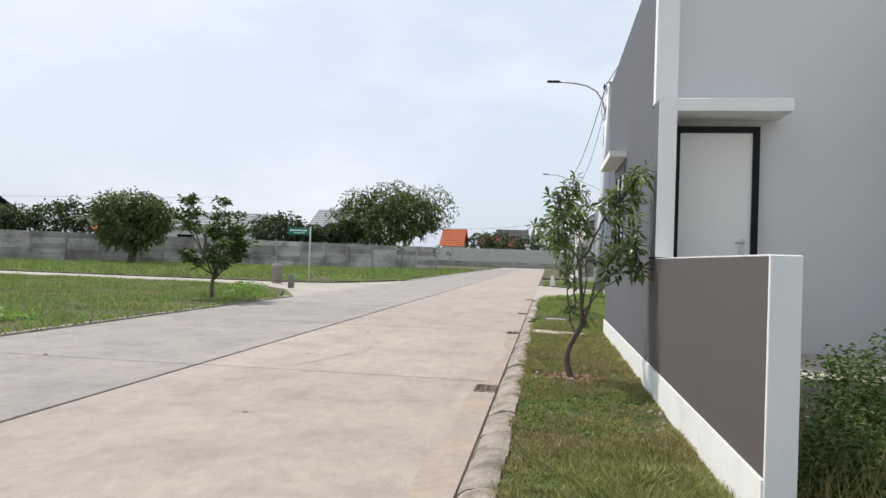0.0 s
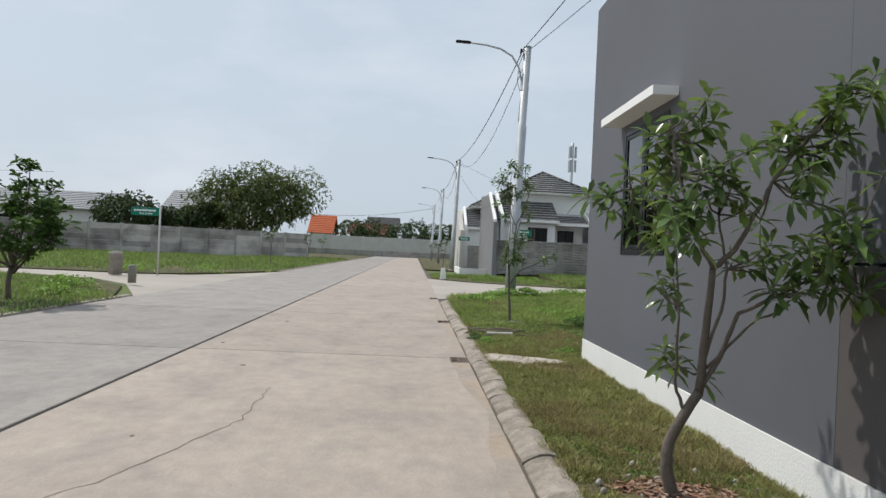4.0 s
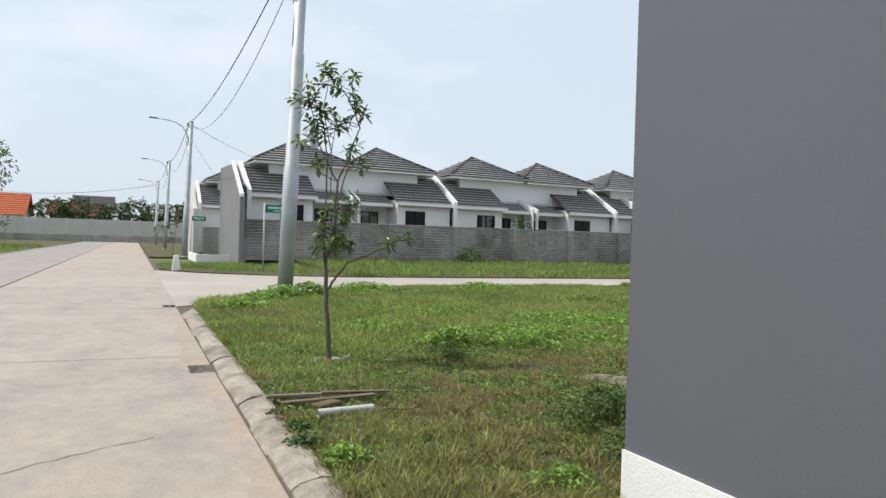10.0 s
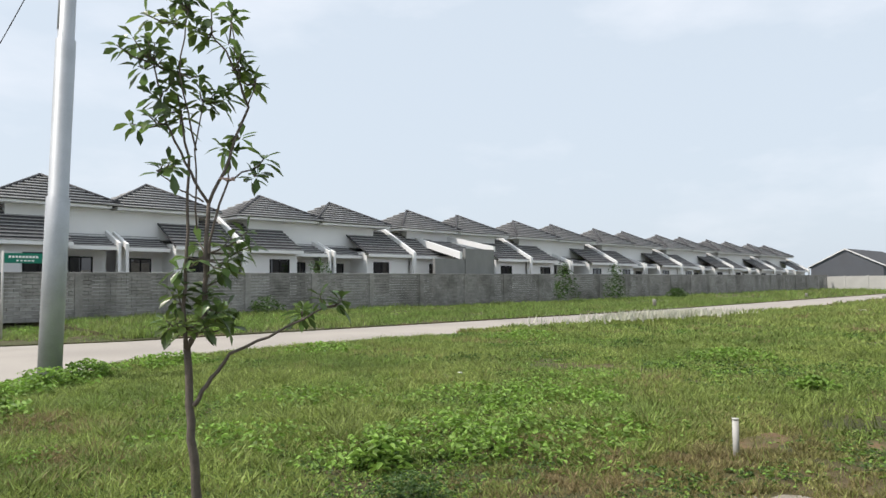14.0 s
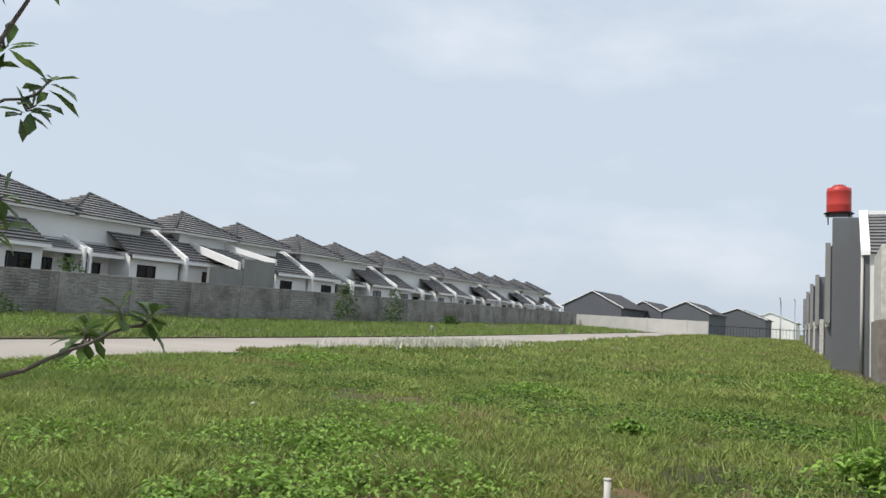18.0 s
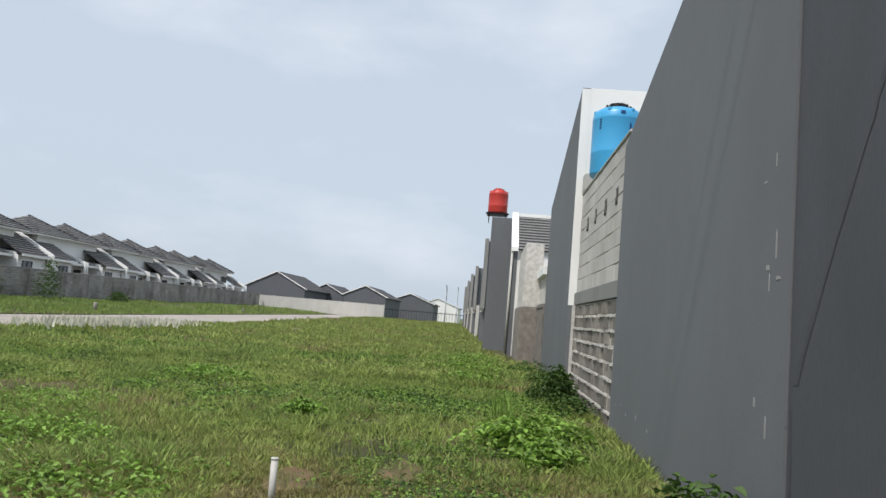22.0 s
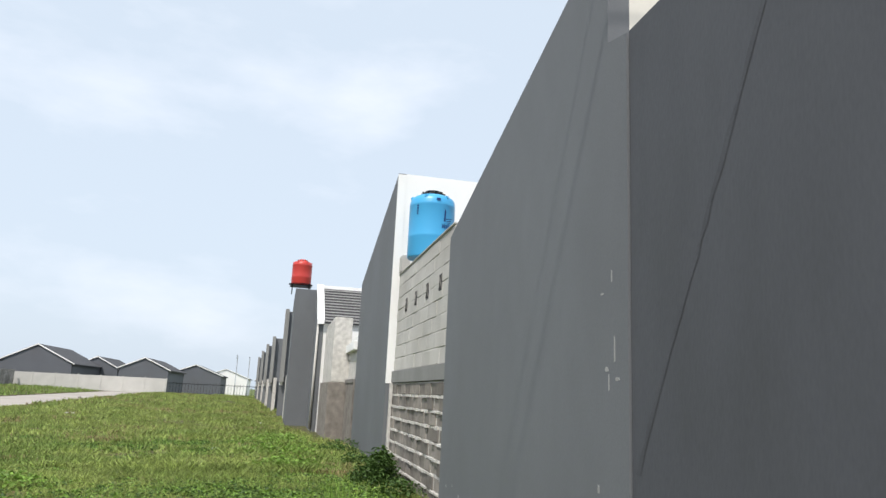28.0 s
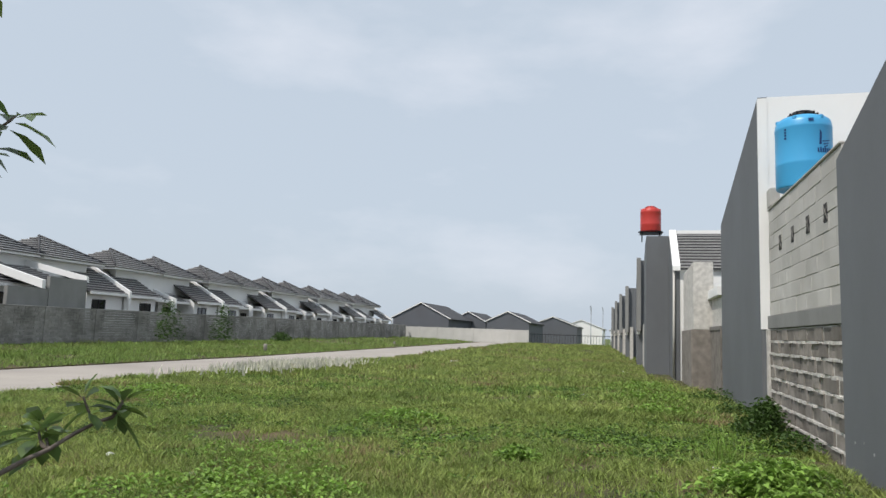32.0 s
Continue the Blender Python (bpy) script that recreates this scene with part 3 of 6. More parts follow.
def lane_near(x):
    return LY0 + 3.6 * (x - 4.0) / 88.0


def lane_far(x):
    return LY1 + 2.4 * (x - 4.6) / 87.4


FAR_X = [30.2, 45, 60, 75, 92]
strip("lot_far_end", FAR_X, lambda x: 12.0, lane_near, lambda x: 0.121 + rise(x), lambda x: 0.121 + rise(x), M_LOT, "grassy lot climbing gently to its far end", "lawn")
strip("lot_swell", [0.3, 0.8, 1.4, 2.0, 2.7, 3.5, 8, 16, 24, 30.2], lambda x: 16.4, lambda x: lane_near(max(x, 3.9)) - max(0.0, 2.2 - x) * 0.9 - 0.04, lambda x: lot_z(x), lambda x: lot_z(x), M_LOT, "grassy lot swelling up from the verge", "lawn")
strip("lane_far_end", FAR_X, lane_near, lane_far, lambda x: -0.003 + rise(x), lambda x: -0.003 + rise(x), M_LANE, "pale concrete lane climbing gently", "road")
strip("bank_far_east", [4.7, 15, 30, 45, 60, 75, 92], lambda x: lane_far(x) + 0.03, lambda x: 49.2, lambda x: 0.03 + rise(x), lambda x: 0.36 + rise(x), M_LOT, "green grass bank rising to the block wall", "lawn")

# concrete drain cover slab in the verge, broken edge
solid("drain_slab", prism(B(), [(-0.94, 15.86), (-0.72, 15.89), (-0.52, 15.84), (-0.36, 15.88), (-0.2, 15.98), (-0.05, 16.08), (-0.03, 16.2), (-0.14, 16.30), (-0.26, 16.36), (-0.45, 16.46), (-0.58, 16.60), (-0.78, 16.68), (-0.93, 16.74)], "z", 0.0, 0.047), M_SLAB, "cracked concrete slab set in the verge", "slab")


def drain_grate(x, y, width=0.2, length=0.36):
    g = thing("drain_grate", "rusty slotted drain grate in the road edge", "drain grate", (x, y, 0.0), "drain grates")
    part("frame", box(box(box(box(B(), 0, width, 0, 0.02, -0.03, 0.006), 0, width, length - 0.02, length, -0.03, 0.006), 0, 0.02, 0.02, length - 0.02, -0.03, 0.006), width - 0.02, width, 0.02, length - 0.02, -0.03, 0.006), M_CAST, g)
    part("pit", cube(0.02, width - 0.02, 0.02, length - 0.02, -0.02, 0.0015), M_DARK, g)
    bar = mesh_of("bar", cube(0.021, width - 0.021, 0, 0.02, -0.01, 0.007), M_CAST)
    part("spine", cube(width / 2 - 0.012, width / 2 + 0.012, 0.021, length - 0.021, -0.01, 0.0072), M_CAST, g)
    n = 5
    for i in range(n):
        piece("bar", bar, g, pose(0, 0.06 + i * (length - 0.14) / (n - 1), 0))
    return g


for gy in (6.2, 10.98, 16.06, 20.3, 26.2):
    drain_grate(-1.345, gy)

# ---- the grey corner house ----
HX, HY = 0.23, 16.49               # its road side and its back
house = thing("corner_house", "plain grey and white corner house with flat parapet", "house", group="houses of the near row")
WY0, WY1, WZ0, WZ1 = 13.965, 15.17, 1.275, 2.475      # window opening


def wall_with_opening():
    bm = B()
    outer, inner = [(11.58, 0.0), (HY, 0.0), (HY, 4.14), (11.58, 4.14)], [(WY0, WZ0), (WY1, WZ0), (WY1, WZ1), (WY0, WZ1)]
    rings = {(k, x): [bm.verts.new((x, a, b)) for a, b in pts] for k, pts in (("o", outer), ("i", inner)) for x in (HX, HX + 0.2)}
    for i in range(4):
        j = (i + 1) % 4
        for x in (HX, HX + 0.2):
            bm.faces.new((rings["o", x][i], rings["o", x][j], rings["i", x][j], rings["i", x][i]))
        for k in ("o", "i"):
            bm.faces.new((rings[k, HX][i], rings[k, HX][j], rings[k, HX + 0.2][j], rings[k, HX + 0.2][i]))
    return bm


part("side_wall", wall_with_opening(), M_GREY, house, "smooth grey painted side wall")
part("room_wall", cube(HX + 1.2, HX + 1.3, 11.77, HY - 0.21, 0.0, 3.59), M_DARK, house)
# the plinth along the road side, a little proud and uneven below
part("plinth", prism(B(), [(7.89, 0.0), (HY + 0.004, 0.0), (HY + 0.004, 0.275), (7.89, 0.28)], "x", HX - 0.012, HX + 0.01), M_PLINTH, house, "chalky white painted plinth with soil stains")
part("rear_wall", cube(HX + 0.2, 2.61, HY - 0.2, HY - 0.004, 0.0, 3.98), M_GREY_DARK, house, "darker grey rear wall")
def streak(points, width, seed):
    """A thin ragged dark strip down the rear wall: a painted shadow, a stain."""
    r, bm = random.Random(seed), B()
    pairs = []
    for (x0, z0), (x1, z1) in zip(points, points[1:]):
        for k in range(6):
            f = k / 6
            w = width * (0.55 + 0.7 * r.random())
            c = x0 + (x1 - x0) * f + r.uniform(-0.006, 0.006)
            pairs.append([bm.verts.new((c + s * w / 2, HY - 0.0015, z0 + (z1 - z0) * f)) for s in (-1, 1)])
    for a, b in zip(pairs, pairs[1:]):
        bm.faces.new((a[0], a[1], b[1], b[0]))
    return bm


# the slanting strip is a thin cable's shadow put into the wall's colour
part("damp_streak", streak([(1.1, 3.75), (1.67, 2.70), (1.94, 2.21), (2.30, 1.59), (2.585, 1.02)], 0.045, 1), M_STREAK, house, "narrow slanting shadow line painted on the wall")
part("damp_streak", streak([(2.585, 0.98), (2.57, 0.7), (2.575, 0.42)], 0.028, 2), M_STREAK, house, "narrow dark streak by the joint")
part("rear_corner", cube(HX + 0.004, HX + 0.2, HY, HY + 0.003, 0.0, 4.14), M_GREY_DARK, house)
part("roof_slab", cube(HX + 0.2, 9.0, 11.76, HY - 0.2, 3.6, 3.8), M_RENDER, house)
part("facade", prism(B(), [(HX + 0.2, 0), (9.0, 0), (9.0, 4.6), (HX + 0.2, 4.6)], "y", 11.58, 11.76), M_PALE, house, "white front wall with its shade in the colour")
part("facade_edge", cube(HX + 0.003, HX + 0.2, 11.584, 11.43, 2.7, 4.14), M_WHITE, house)
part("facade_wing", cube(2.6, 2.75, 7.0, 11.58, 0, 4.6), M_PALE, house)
part("front_base", cube(0.44, 2.6, 11.56, 11.58, 0.0, 0.16), M_RENDER, house)
# porch: fin towards the road and a canopy over the door
porch = part("porch_fin", cube(HX, HX + 0.15, 11.15, 11.578, 1.26, 2.675), M_GREY, house, "fin wall beside the porch, grey outside")
part("fin_face", cube(HX - 0.003, HX + 0.153, 11.142, 11.152, 1.262, 2.68), M_WHITE, house, "white front of the fin wall")
part("porch_canopy", cube(HX + 0.15, 1.36, 11.145, 11.577, 2.565, 2.68, bevel=0.005), M_WHITE, house, "white flat canopy slab")
part("porch_floor", cube(0.44, 2.55, 10.0, 11.57, 0.0, 0.42), M_SLAB, house)
door = part("door_leaf", cube(0.48, 1.13, 11.53, 11.562, 0.42, 2.44), M_DOOR, house, "white front door leaf, closed")
part("door_frame", box(box(box(B(), 0.42, 0.48, 11.51, 11.57, 0.42, 2.50), 1.13, 1.19, 11.51, 11.57, 0.42, 2.50), 0.48, 1.13, 11.51, 11.57, 2.442, 2.50), M_BLACK, house, "black door frame")
handle = part("door_handle", box(tube(B(), [(0.98, 11.46, 1.42), (1.06, 11.46, 1.42), (1.07, 11.53, 1.42)], 0.010), 1.052, 1.08, 11.52, 11.532, 1.30, 1.46), M_STEEL, door, "satin steel lever handle")
part("lock", lathe(B(), [(0.022, 0), (0.022, 0.012)], 0, 0, 16), M_STEEL, door).matrix_basis = pose(1.055, 11.532, 1.335, 90)
# low boundary wall with a white end and white plinth
lowwall = thing("boundary_wall", "low warm-grey painted garden wall with white end", "wall", group="garden walls")
part("wall_face", cube(HX, HX + 0.13, 7.895, 11.58, 0.28, 1.245, bevel=0.004), M_GREY_WARM, lowwall)
part("wall_end", cube(HX - 0.003, HX + 0.130, 7.87, 7.895, 0.0, 1.25, bevel=0.004), M_WHITE, lowwall, "white painted wall end")
part("wall_top", cube(HX + 0.002, HX + 0.128, 7.9, 11.14, 1.245, 1.252), M_WHITE, lowwall)


def wall_window(x, y0, y1, z0, z1, parent):
    """A two-leaf casement in a wall that faces -x."""
    w = part("window_frame", B(), M_BLACK, parent, "dark brown-black aluminium window frame")
    bm = B()
    mid, t = (y0 + y1) / 2, 0.045
    for a in ((y0, y0 + t, z0, z1), (y1 - t, y1, z0, z1), (y0 + t, y1 - t, z0, z0 + t), (y0 + t, y1 - t, z1 - t, z1), (mid - 0.03, mid + 0.03, z0 + t, z1 - t)):
        box(bm, x - 0.008, x + 0.06, *a, bevel=0.004)
    bm.to_mesh(w.data)
    bm.free()
    for a, b in ((y0 + t, mid - 0.03), (mid + 0.03, y1 - t)):
        s = 0.042
        sash = B()
        for q in ((a + 0.004, a + s, z0 + t + 0.004, z1 - t - 0.004), (b - s, b - 0.004, z0 + t + 0.004, z1 - t - 0.004), (a + s, b - s, z0 + t + 0.004, z0 + t + s), (a + s, b - s, z1 - t - s, z1 - t - 0.004)):
            box(sash, x - 0.004, x + 0.03, *q, bevel=0.004)
        part("sash", sash, M_BLACK, w)
        part("pane", cube(x + 0.006, x + 0.012, a + s - 0.005, b - s + 0.005, z0 + t + s - 0.005, z1 - t - s + 0.005), M_GLASS, w, "tinted window pane reflecting sky and trees")
    return w


wall_window(HX, WY0, WY1, WZ0, WZ1, house)
part("window_canopy", prism(B(), [(13.80, 2.55), (15.33, 2.55), (15.33, 2.625), (13.80, 2.625)], "x", HX - 0.21, HX + 0.001), M_WHITE, house, "white concrete canopy over the window")
# taller back volume with a single pitch
part("rear_gable", prism(B(), [(2.62, 0.0), (7.58, 0.0), (7.58, 3.60), (2.90, 5.04), (2.90, 4.04), (2.62, 3.97)], "y", HY - 0.16, HY + 0.008), M_GREY_BACK, house, "grey painted rear gable wall with scars")
part("tall_side_wall", cube(2.90, 3.04, 11.76, HY - 0.16, 3.8, 5.04), M_CREAM, house, "cream side wall above the low roof")
part("edge_bead", cube(2.616, 2.623, HY - 0.002, HY + 0.012, 0.9, 3.95), M_GREY_BACK, house, "thin pale plaster line at the wall joint")
part("tall_roof", prism(B(), [(3.04, 4.90), (7.43, 3.54), (7.43, 3.42), (3.04, 4.80)], "y", 11.76, HY - 0.16), M_ROOF, house)
part("far_side_wall", cube(7.42, 7.58, 11.76, HY - 0.16, 0, 3.4), M_WHITE, house)
for sx, sz, sw, sh in ((3.13, 1.72, 0.05, 0.03), (3.02, 1.78, 0.018, 0.16), (3.06, 2.30, 0.014, 0.08), (3.2, 2.23, 0.05, 0.012), (2.98, 1.66, 0.06, 0.02), (3.1, 1.60, 0.012, 0.10), (3.25, 0.95, 0.03, 0.05), (3.08, 0.80, 0.02, 0.12), (6.6, 0.42, 0.03, 0.03), (6.1, 0.45, 0.02, 0.04), (6.9, 0.5, 0.02, 0.02), (7.2, 0.46, 0.03, 0.02), (5.6, 0.40, 0.025, 0.03)):
    sx += 0.33 - 0.32 if sx > 5 else -0.21
    part("scar", prism(B(), [(sx - sw / 2, sz), (sx + sw * 0.3, sz - 0.004), (sx + sw / 2, sz + sh * 0.5), (sx + sw * 0.2, sz + sh), (sx - sw * 0.4, sz + sh * 0.8)], "y", HY + 0.007, HY + 0.0105), M_SCAR, house, "chipped paint scar")


# ---- block yard walls and houses further along the near row ----
def block_wall(parent, x0, x1, y, z0, z1, bh, bl, mat, depth=0.12, holes=(), gap=0.03, jitter=0.012):
    """Courses of separate blocks whose faces stand a little proud of the mortar."""
    rows = max(1, round((z1 - z0) / bh))
    h = (z1 - z0) / rows
    meshes = {}
    for r in range(rows):
        off = -bl / 2 if r % 2 else 0.0
        x = x0 + off
        while x < x1 - 0.02:
            a, b = max(x, x0), min(x + bl, x1)
            x += bl
            if b - a < 0.06:
                continue
            if any(abs((a + b) / 2 - hx) < 0.16 and r == hr for hx, hr in holes):
                continue
            w = round(b - a - gap, 3)
            if w not in meshes:
                meshes[w] = mesh_of("block", cube(0, w, -depth, 0, gap / 2, h - gap / 2, bevel=0.008), mat)
            piece("block", meshes[w], parent, pose(a + gap / 2, y + jitter * math.sin(a * 37 + r * 11), z0 + r * h))


yard = thing("yard_wall", "unplastered block yard wall with concrete beam", "wall", group="yard walls")
YX0, YX1, YY = 7.58, 12.20, 16.44
part("mortar_low", cube(YX0, YX1 - 0.02, YY - 0.16, YY - 0.012, 0, 1.72), M_MORTAR, yard, "rough squeezed mortar joints")
block_wall(yard, YX0, YX1 - 0.02, YY, 0.06, 1.72, 0.21, 0.42, M_BLOCK, gap=0.034, jitter=0.014)
squeeze = random.Random(12)
bm = B()
for r_ in range(1, 8):
    zj, xj = 0.06 + 1.66 / 8 * r_, YX0 + 0.05
    while xj < YX1 - 0.15:
        w_ = squeeze.uniform(0.05, 0.22)
        if squeeze.random() < 0.7:
            box(bm, xj, xj + w_, YY - 0.02, YY + squeeze.uniform(0.012, 0.03), zj - squeeze.uniform(0.012, 0.03), zj + squeeze.uniform(0.006, 0.018))
        xj += w_ + squeeze.uniform(0.0, 0.06)
tagged(part("mortar_squeeze", bm, M_MORTAR, yard, "lumpy mortar squeezed out of the joints"), kind="stuff")
part("beam", cube(YX0, YX1 - 0.02, YY - 0.14, YY + 0.025, 1.73, 1.95, bevel=0.006), M_RENDER, yard, "rough concrete tie beam")
part("mortar_high", prism(B(), [(YX0, 1.95), (YX1 - 0.12, 1.95), (YX1 - 0.12, 3.79), (YX0, 3.79)], "y", YY - 0.16, YY - 0.007), M_BLOCK_LIGHT, yard)
holes = [(8.31, 4), (9.24, 4), (10.17, 4), (11.09, 4)]
block_wall(yard, YX0, YX1 - 0.12, YY, 1.95, 3.79, 0.23, 0.62, M_BLOCK_LIGHT, holes=(), gap=0.008, jitter=0.004)
for hx, _ in holes:
    # a near-black block on the wall face carries the shade inside the hole
    vent = part("vent_hole", cube(hx - 0.085, hx + 0.085, YY - 0.02, YY + 0.0075, 2.99, 3.23), M_DARK, yard, "vent hole with its inner shade painted dark, and cross bars")
    part("cross_bar", tube(B(), [(hx - 0.09, YY + 0.006, 3.01), (hx + 0.09, YY + 0.006, 3.21)], 0.009, 6), M_MORTAR_D, vent)
    part("cross_bar", tube(B(), [(hx + 0.09, YY + 0.006, 3.01), (hx - 0.09, YY + 0.006, 3.21)], 0.009, 6), M_MORTAR_D, vent)
part("coping", cube(YX0, YX1 - 0.1, YY - 0.17, YY + 0.02, 3.795, 3.83, bevel=0.01), M_BLOCK_LIGHT, yard)
part("raised_pier", cube(10.5, 12.1, YY - 1.0, YY - 0.18, 3.7, 4.01), M_BLOCK_LIGHT, yard, "raised block platform under the tank")
part("corner_pillar", cube(11.78, 12.1, YY - 0.14, YY + 0.02, 3.842, 4.16, bevel=0.01), M_BLOCK_LIGHT, yard)
part("rough_edge", prism(B(), [(YX1 - 0.1, 0.05), (YX1 + 0.02, 0.05), (YX1 + 0.0, 0.5), (YX1 + 0.03, 0.9), (YX1 - 0.01, 1.3), (YX1 + 0.02, 1.7), (YX1 - 0.12, 1.72)], "y", YY, YY + 0.05), M_MORTAR, yard, "crumbly mortar strip")


def water_tank(name, x, y, z, r, h, mat, label, sign=False):
    t = thing(name, label, "water tank", (x, y, z), "roof water tanks")
    part("body", lathe(B(), [(r * 0.97, 0), (r, 0.03), (r, h * 0.30), (r * 1.01, h * 0.31), (r, h * 0.33), (r, h * 0.78), (r * 1.012, h * 0.79), (r, h * 0.81), (r * 0.985, h * 0.86), (r * 0.93, h * 0.91), (r * 0.80, h * 0.945), (r * 0.5, h * 0.965)], 0, 0, 40), mat, t)
    part("shoulder_ring", lathe(B(), [(r * 0.62, h * 0.94), (r * 0.6, h * 0.97), (r * 0.42, h * 0.975)], 0, 0, 32), mat, t)
    lid = part("lid", lathe(B(), [(r * 0.52, h * 0.955), (r * 0.54, h * 0.985), (r * 0.52, h * 1.0), (r * 0.40, h * 1.02), (r * 0.38, h * 1.045), (r * 0.15, h * 1.05)], 0, 0, 24), M_BLACK if sign else mat, t, "screw lid")
    for i in range(10):
        a = 2 * math.pi * i / 10
        lug = piece("lug", bpy.data.meshes["lug"] if "lug" in bpy.data.meshes else mesh_of("lug", cube(-0.02, 0.02, -0.015, 0.015, -0.02, 0.03), M_BLACK), t, pose(r * 0.5 * math.cos(a), r * 0.5 * math.sin(a), h * 1.0))
    for i in range(6):
        a = 2 * math.pi * (i + 0.5) / 6
        part("shoulder_knob", cube(-0.03, 0.03, -0.03, 0.03, -0.03, 0.03, bevel=0.01), mat, t).matrix_basis = pose(r * 0.9 * math.cos(a), r * 0.9 * math.sin(a), h * 0.91, 0, 0, math.degrees(a))
    return t


def curved_mark(parent, r, points, mat, name="print"):
    """A flat mark bent round a tank: outlines in degrees round it and metres up."""
    bm = B()
    for poly in points:
        bm.faces.new([bm.verts.new((r * math.cos(radians(a)), r * math.sin(radians(a)), z)) for a, z in poly])
    return part(name, bm, mat, parent)


blue = water_tank("water_tank", 11.28, 16.02, 4.01, 0.43, 1.25, M_BLUE, "sky-blue plastic water tank with black lid", True)
rr = 0.4365
marks = []
for i in range(3):
    z = 0.70 - i * 0.045
    marks.append([(206 + 2 * i, z), (226 - 3 * i, z + 0.03), (226 - 3 * i, z + 0.045), (206 + 2 * i, z + 0.018)])
marks.append([(199, 0.66), (204, 0.66), (205, 0.86), (201, 0.9)])
for i in range(7):
    a = 232 - i * 5.6
    marks.append([(a, 0.53), (a - 3.6, 0.53), (a - 3.6, 0.60 + 0.02 * (i % 2)), (a, 0.60)])
for i in range(4):
    marks.append([(128, 0.93 - i * 0.05), (133, 0.93 - i * 0.05), (133, 0.96 - i * 0.05), (128, 0.96 - i * 0.05)])
for mark in marks:
    curved_mark(blue, rr, [mark], M_NAVY)
curved_mark(blue, rr + 0.004, [[(178, 1.04), (188, 1.04), (188, 1.09), (178, 1.09)]], M_NAVY)
part("inlet_pipe", tube(B(), [(0.2, -0.3, 1.05), (0.62, -0.1, 1.08), (0.64, -0.1, 0.6)], 0.018), M_POLE, blue, "thin inlet pipe")


def back_house(x0, x1, ztop, zlow, depth=5.0, white_side=True, y=HY - 0.03, name="row_house", label="grey rendered row house back with sloping parapet"):
    h = thing(name, label, "house", (0, 0, 0), "houses of the near row")
    part("rear_gable", prism(B(), [(x0, 0), (x1, 0), (x1, zlow), (x0, ztop)], "y", y - 0.16, y), M_GREY_BACK, h)
    part("side_wall", prism(B(), [(y - depth, 0), (y - 0.16, 0), (y - 0.16, ztop), (y - depth, ztop)], "x", x0, x0 + 0.15), M_WHITE if x0 < 30 else M_GREY_BACK, h, "painted side wall")
    part("edge_strip", cube(x0 - 0.012, x0 + 0.06, y - 0.158, y + 0.004, 1.72, ztop - 0.02), M_WHITE, h)
    part("far_wall", cube(x1 - 0.15, x1, y - depth, y - 0.16, 0, zlow - 0.1), M_WHITE, h)
    part("roof", prism(B(), [(x0 + 0.15, ztop - 0.12), (x1 - 0.1, zlow - 0.1), (x1 - 0.1, zlow - 0.2), (x0 + 0.15, ztop - 0.22)], "y", y - depth, y - 0.16), M_ROOF, h)
    part("end_wall", cube(x0 + 0.15, x1 - 0.15, y - depth, y - depth + 0.15, 0, zlow - 0.15), M_WHITE, h)
    return h


back_house(12.22, 17.85, 5.93, 4.45, y=16.56)

# next yard: patched walls, then a house that stands forward, its tiled roof edged with white
yard2 = thing("yard_wall", "patchy grey plastered yard wall with rough stone base", "wall", group="yard walls")
part("rough_base", cube(17.87, 20.2, 16.36, 16.6, 0, 1.78), M_BLOCK, yard2, "rough block base")
part("plaster", cube(17.87, 20.2, 16.34, 16.54, 1.78, 2.9), M_MORTAR, yard2)
part("ledge", cube(17.87, 20.2, 16.34, 16.62, 1.78, 1.88), M_MORTAR_D, yard2)
part("white_ledge", cube(17.87, 20.2, 16.30, 16.66, 2.66, 2.9, bevel=0.01), M_WHITE, yard2, "white painted concrete ledge")
part("upper_panel", cube(17.87, 20.2, 16.36, 16.5, 2.9, 3.1), M_WHITE, yard2)
part("tall_block", cube(20.2, 24.1, 16.5, 17.05, 1.8, 3.75, bevel=0.015), M_MORTAR, yard2, "tall bare plastered wall")
part("tall_base", cube(20.2, 24.1, 16.5, 17.12, 0, 1.8, bevel=0.015), M_BLOCK, yard2, "crumbling rough-cast base")
third = thing("row_house", "grey row house with tiled roof and white roof edge", "house", group="houses of the near row")
part("rear_wall", prism(B(), [(24.2, 0), (28.0, 0), (28.0, 5.55), (26.55, 5.5), (24.2, 3.95)], "y", 17.16, 17.34), M_GREY_BACK, third, "grey painted rear wall with raked top")
part("forward_wall", prism(B(), [(28.0, 0), (33.0, 0), (33.0, 5.2), (30.2, 5.62), (28.0, 5.62)], "y", 17.2, 18.2), M_GREY_BACK, third, "grey painted wall standing forward")
part("side_wall", cube(24.22, 24.4, 11.5, 17.16, 0, 3.9), M_WHITE, third)
for i in range(12):
    f, g = i / 12, (i + 1) / 12
    part("tile_course", prism(B(), [(24.1 + 2.4 * f, 3.95 + 1.55 * f + 0.05), (24.1 + 2.4 * g + 0.03, 3.95 + 1.55 * g), (24.1 + 2.4 * g + 0.03, 3.95 + 1.55 * g - 0.05), (24.1 + 2.4 * f, 3.95 + 1.55 * f - 0.05)], "y", 11.5, 17.15), M_ROOF, third)
    part("tile_edge", cube(24.08 + 2.4 * f, 24.13 + 2.4 * f, 11.5, 17.15, 3.965 + 1.55 * f, 4.005 + 1.55 * f), M_TILE_EDGE, third)
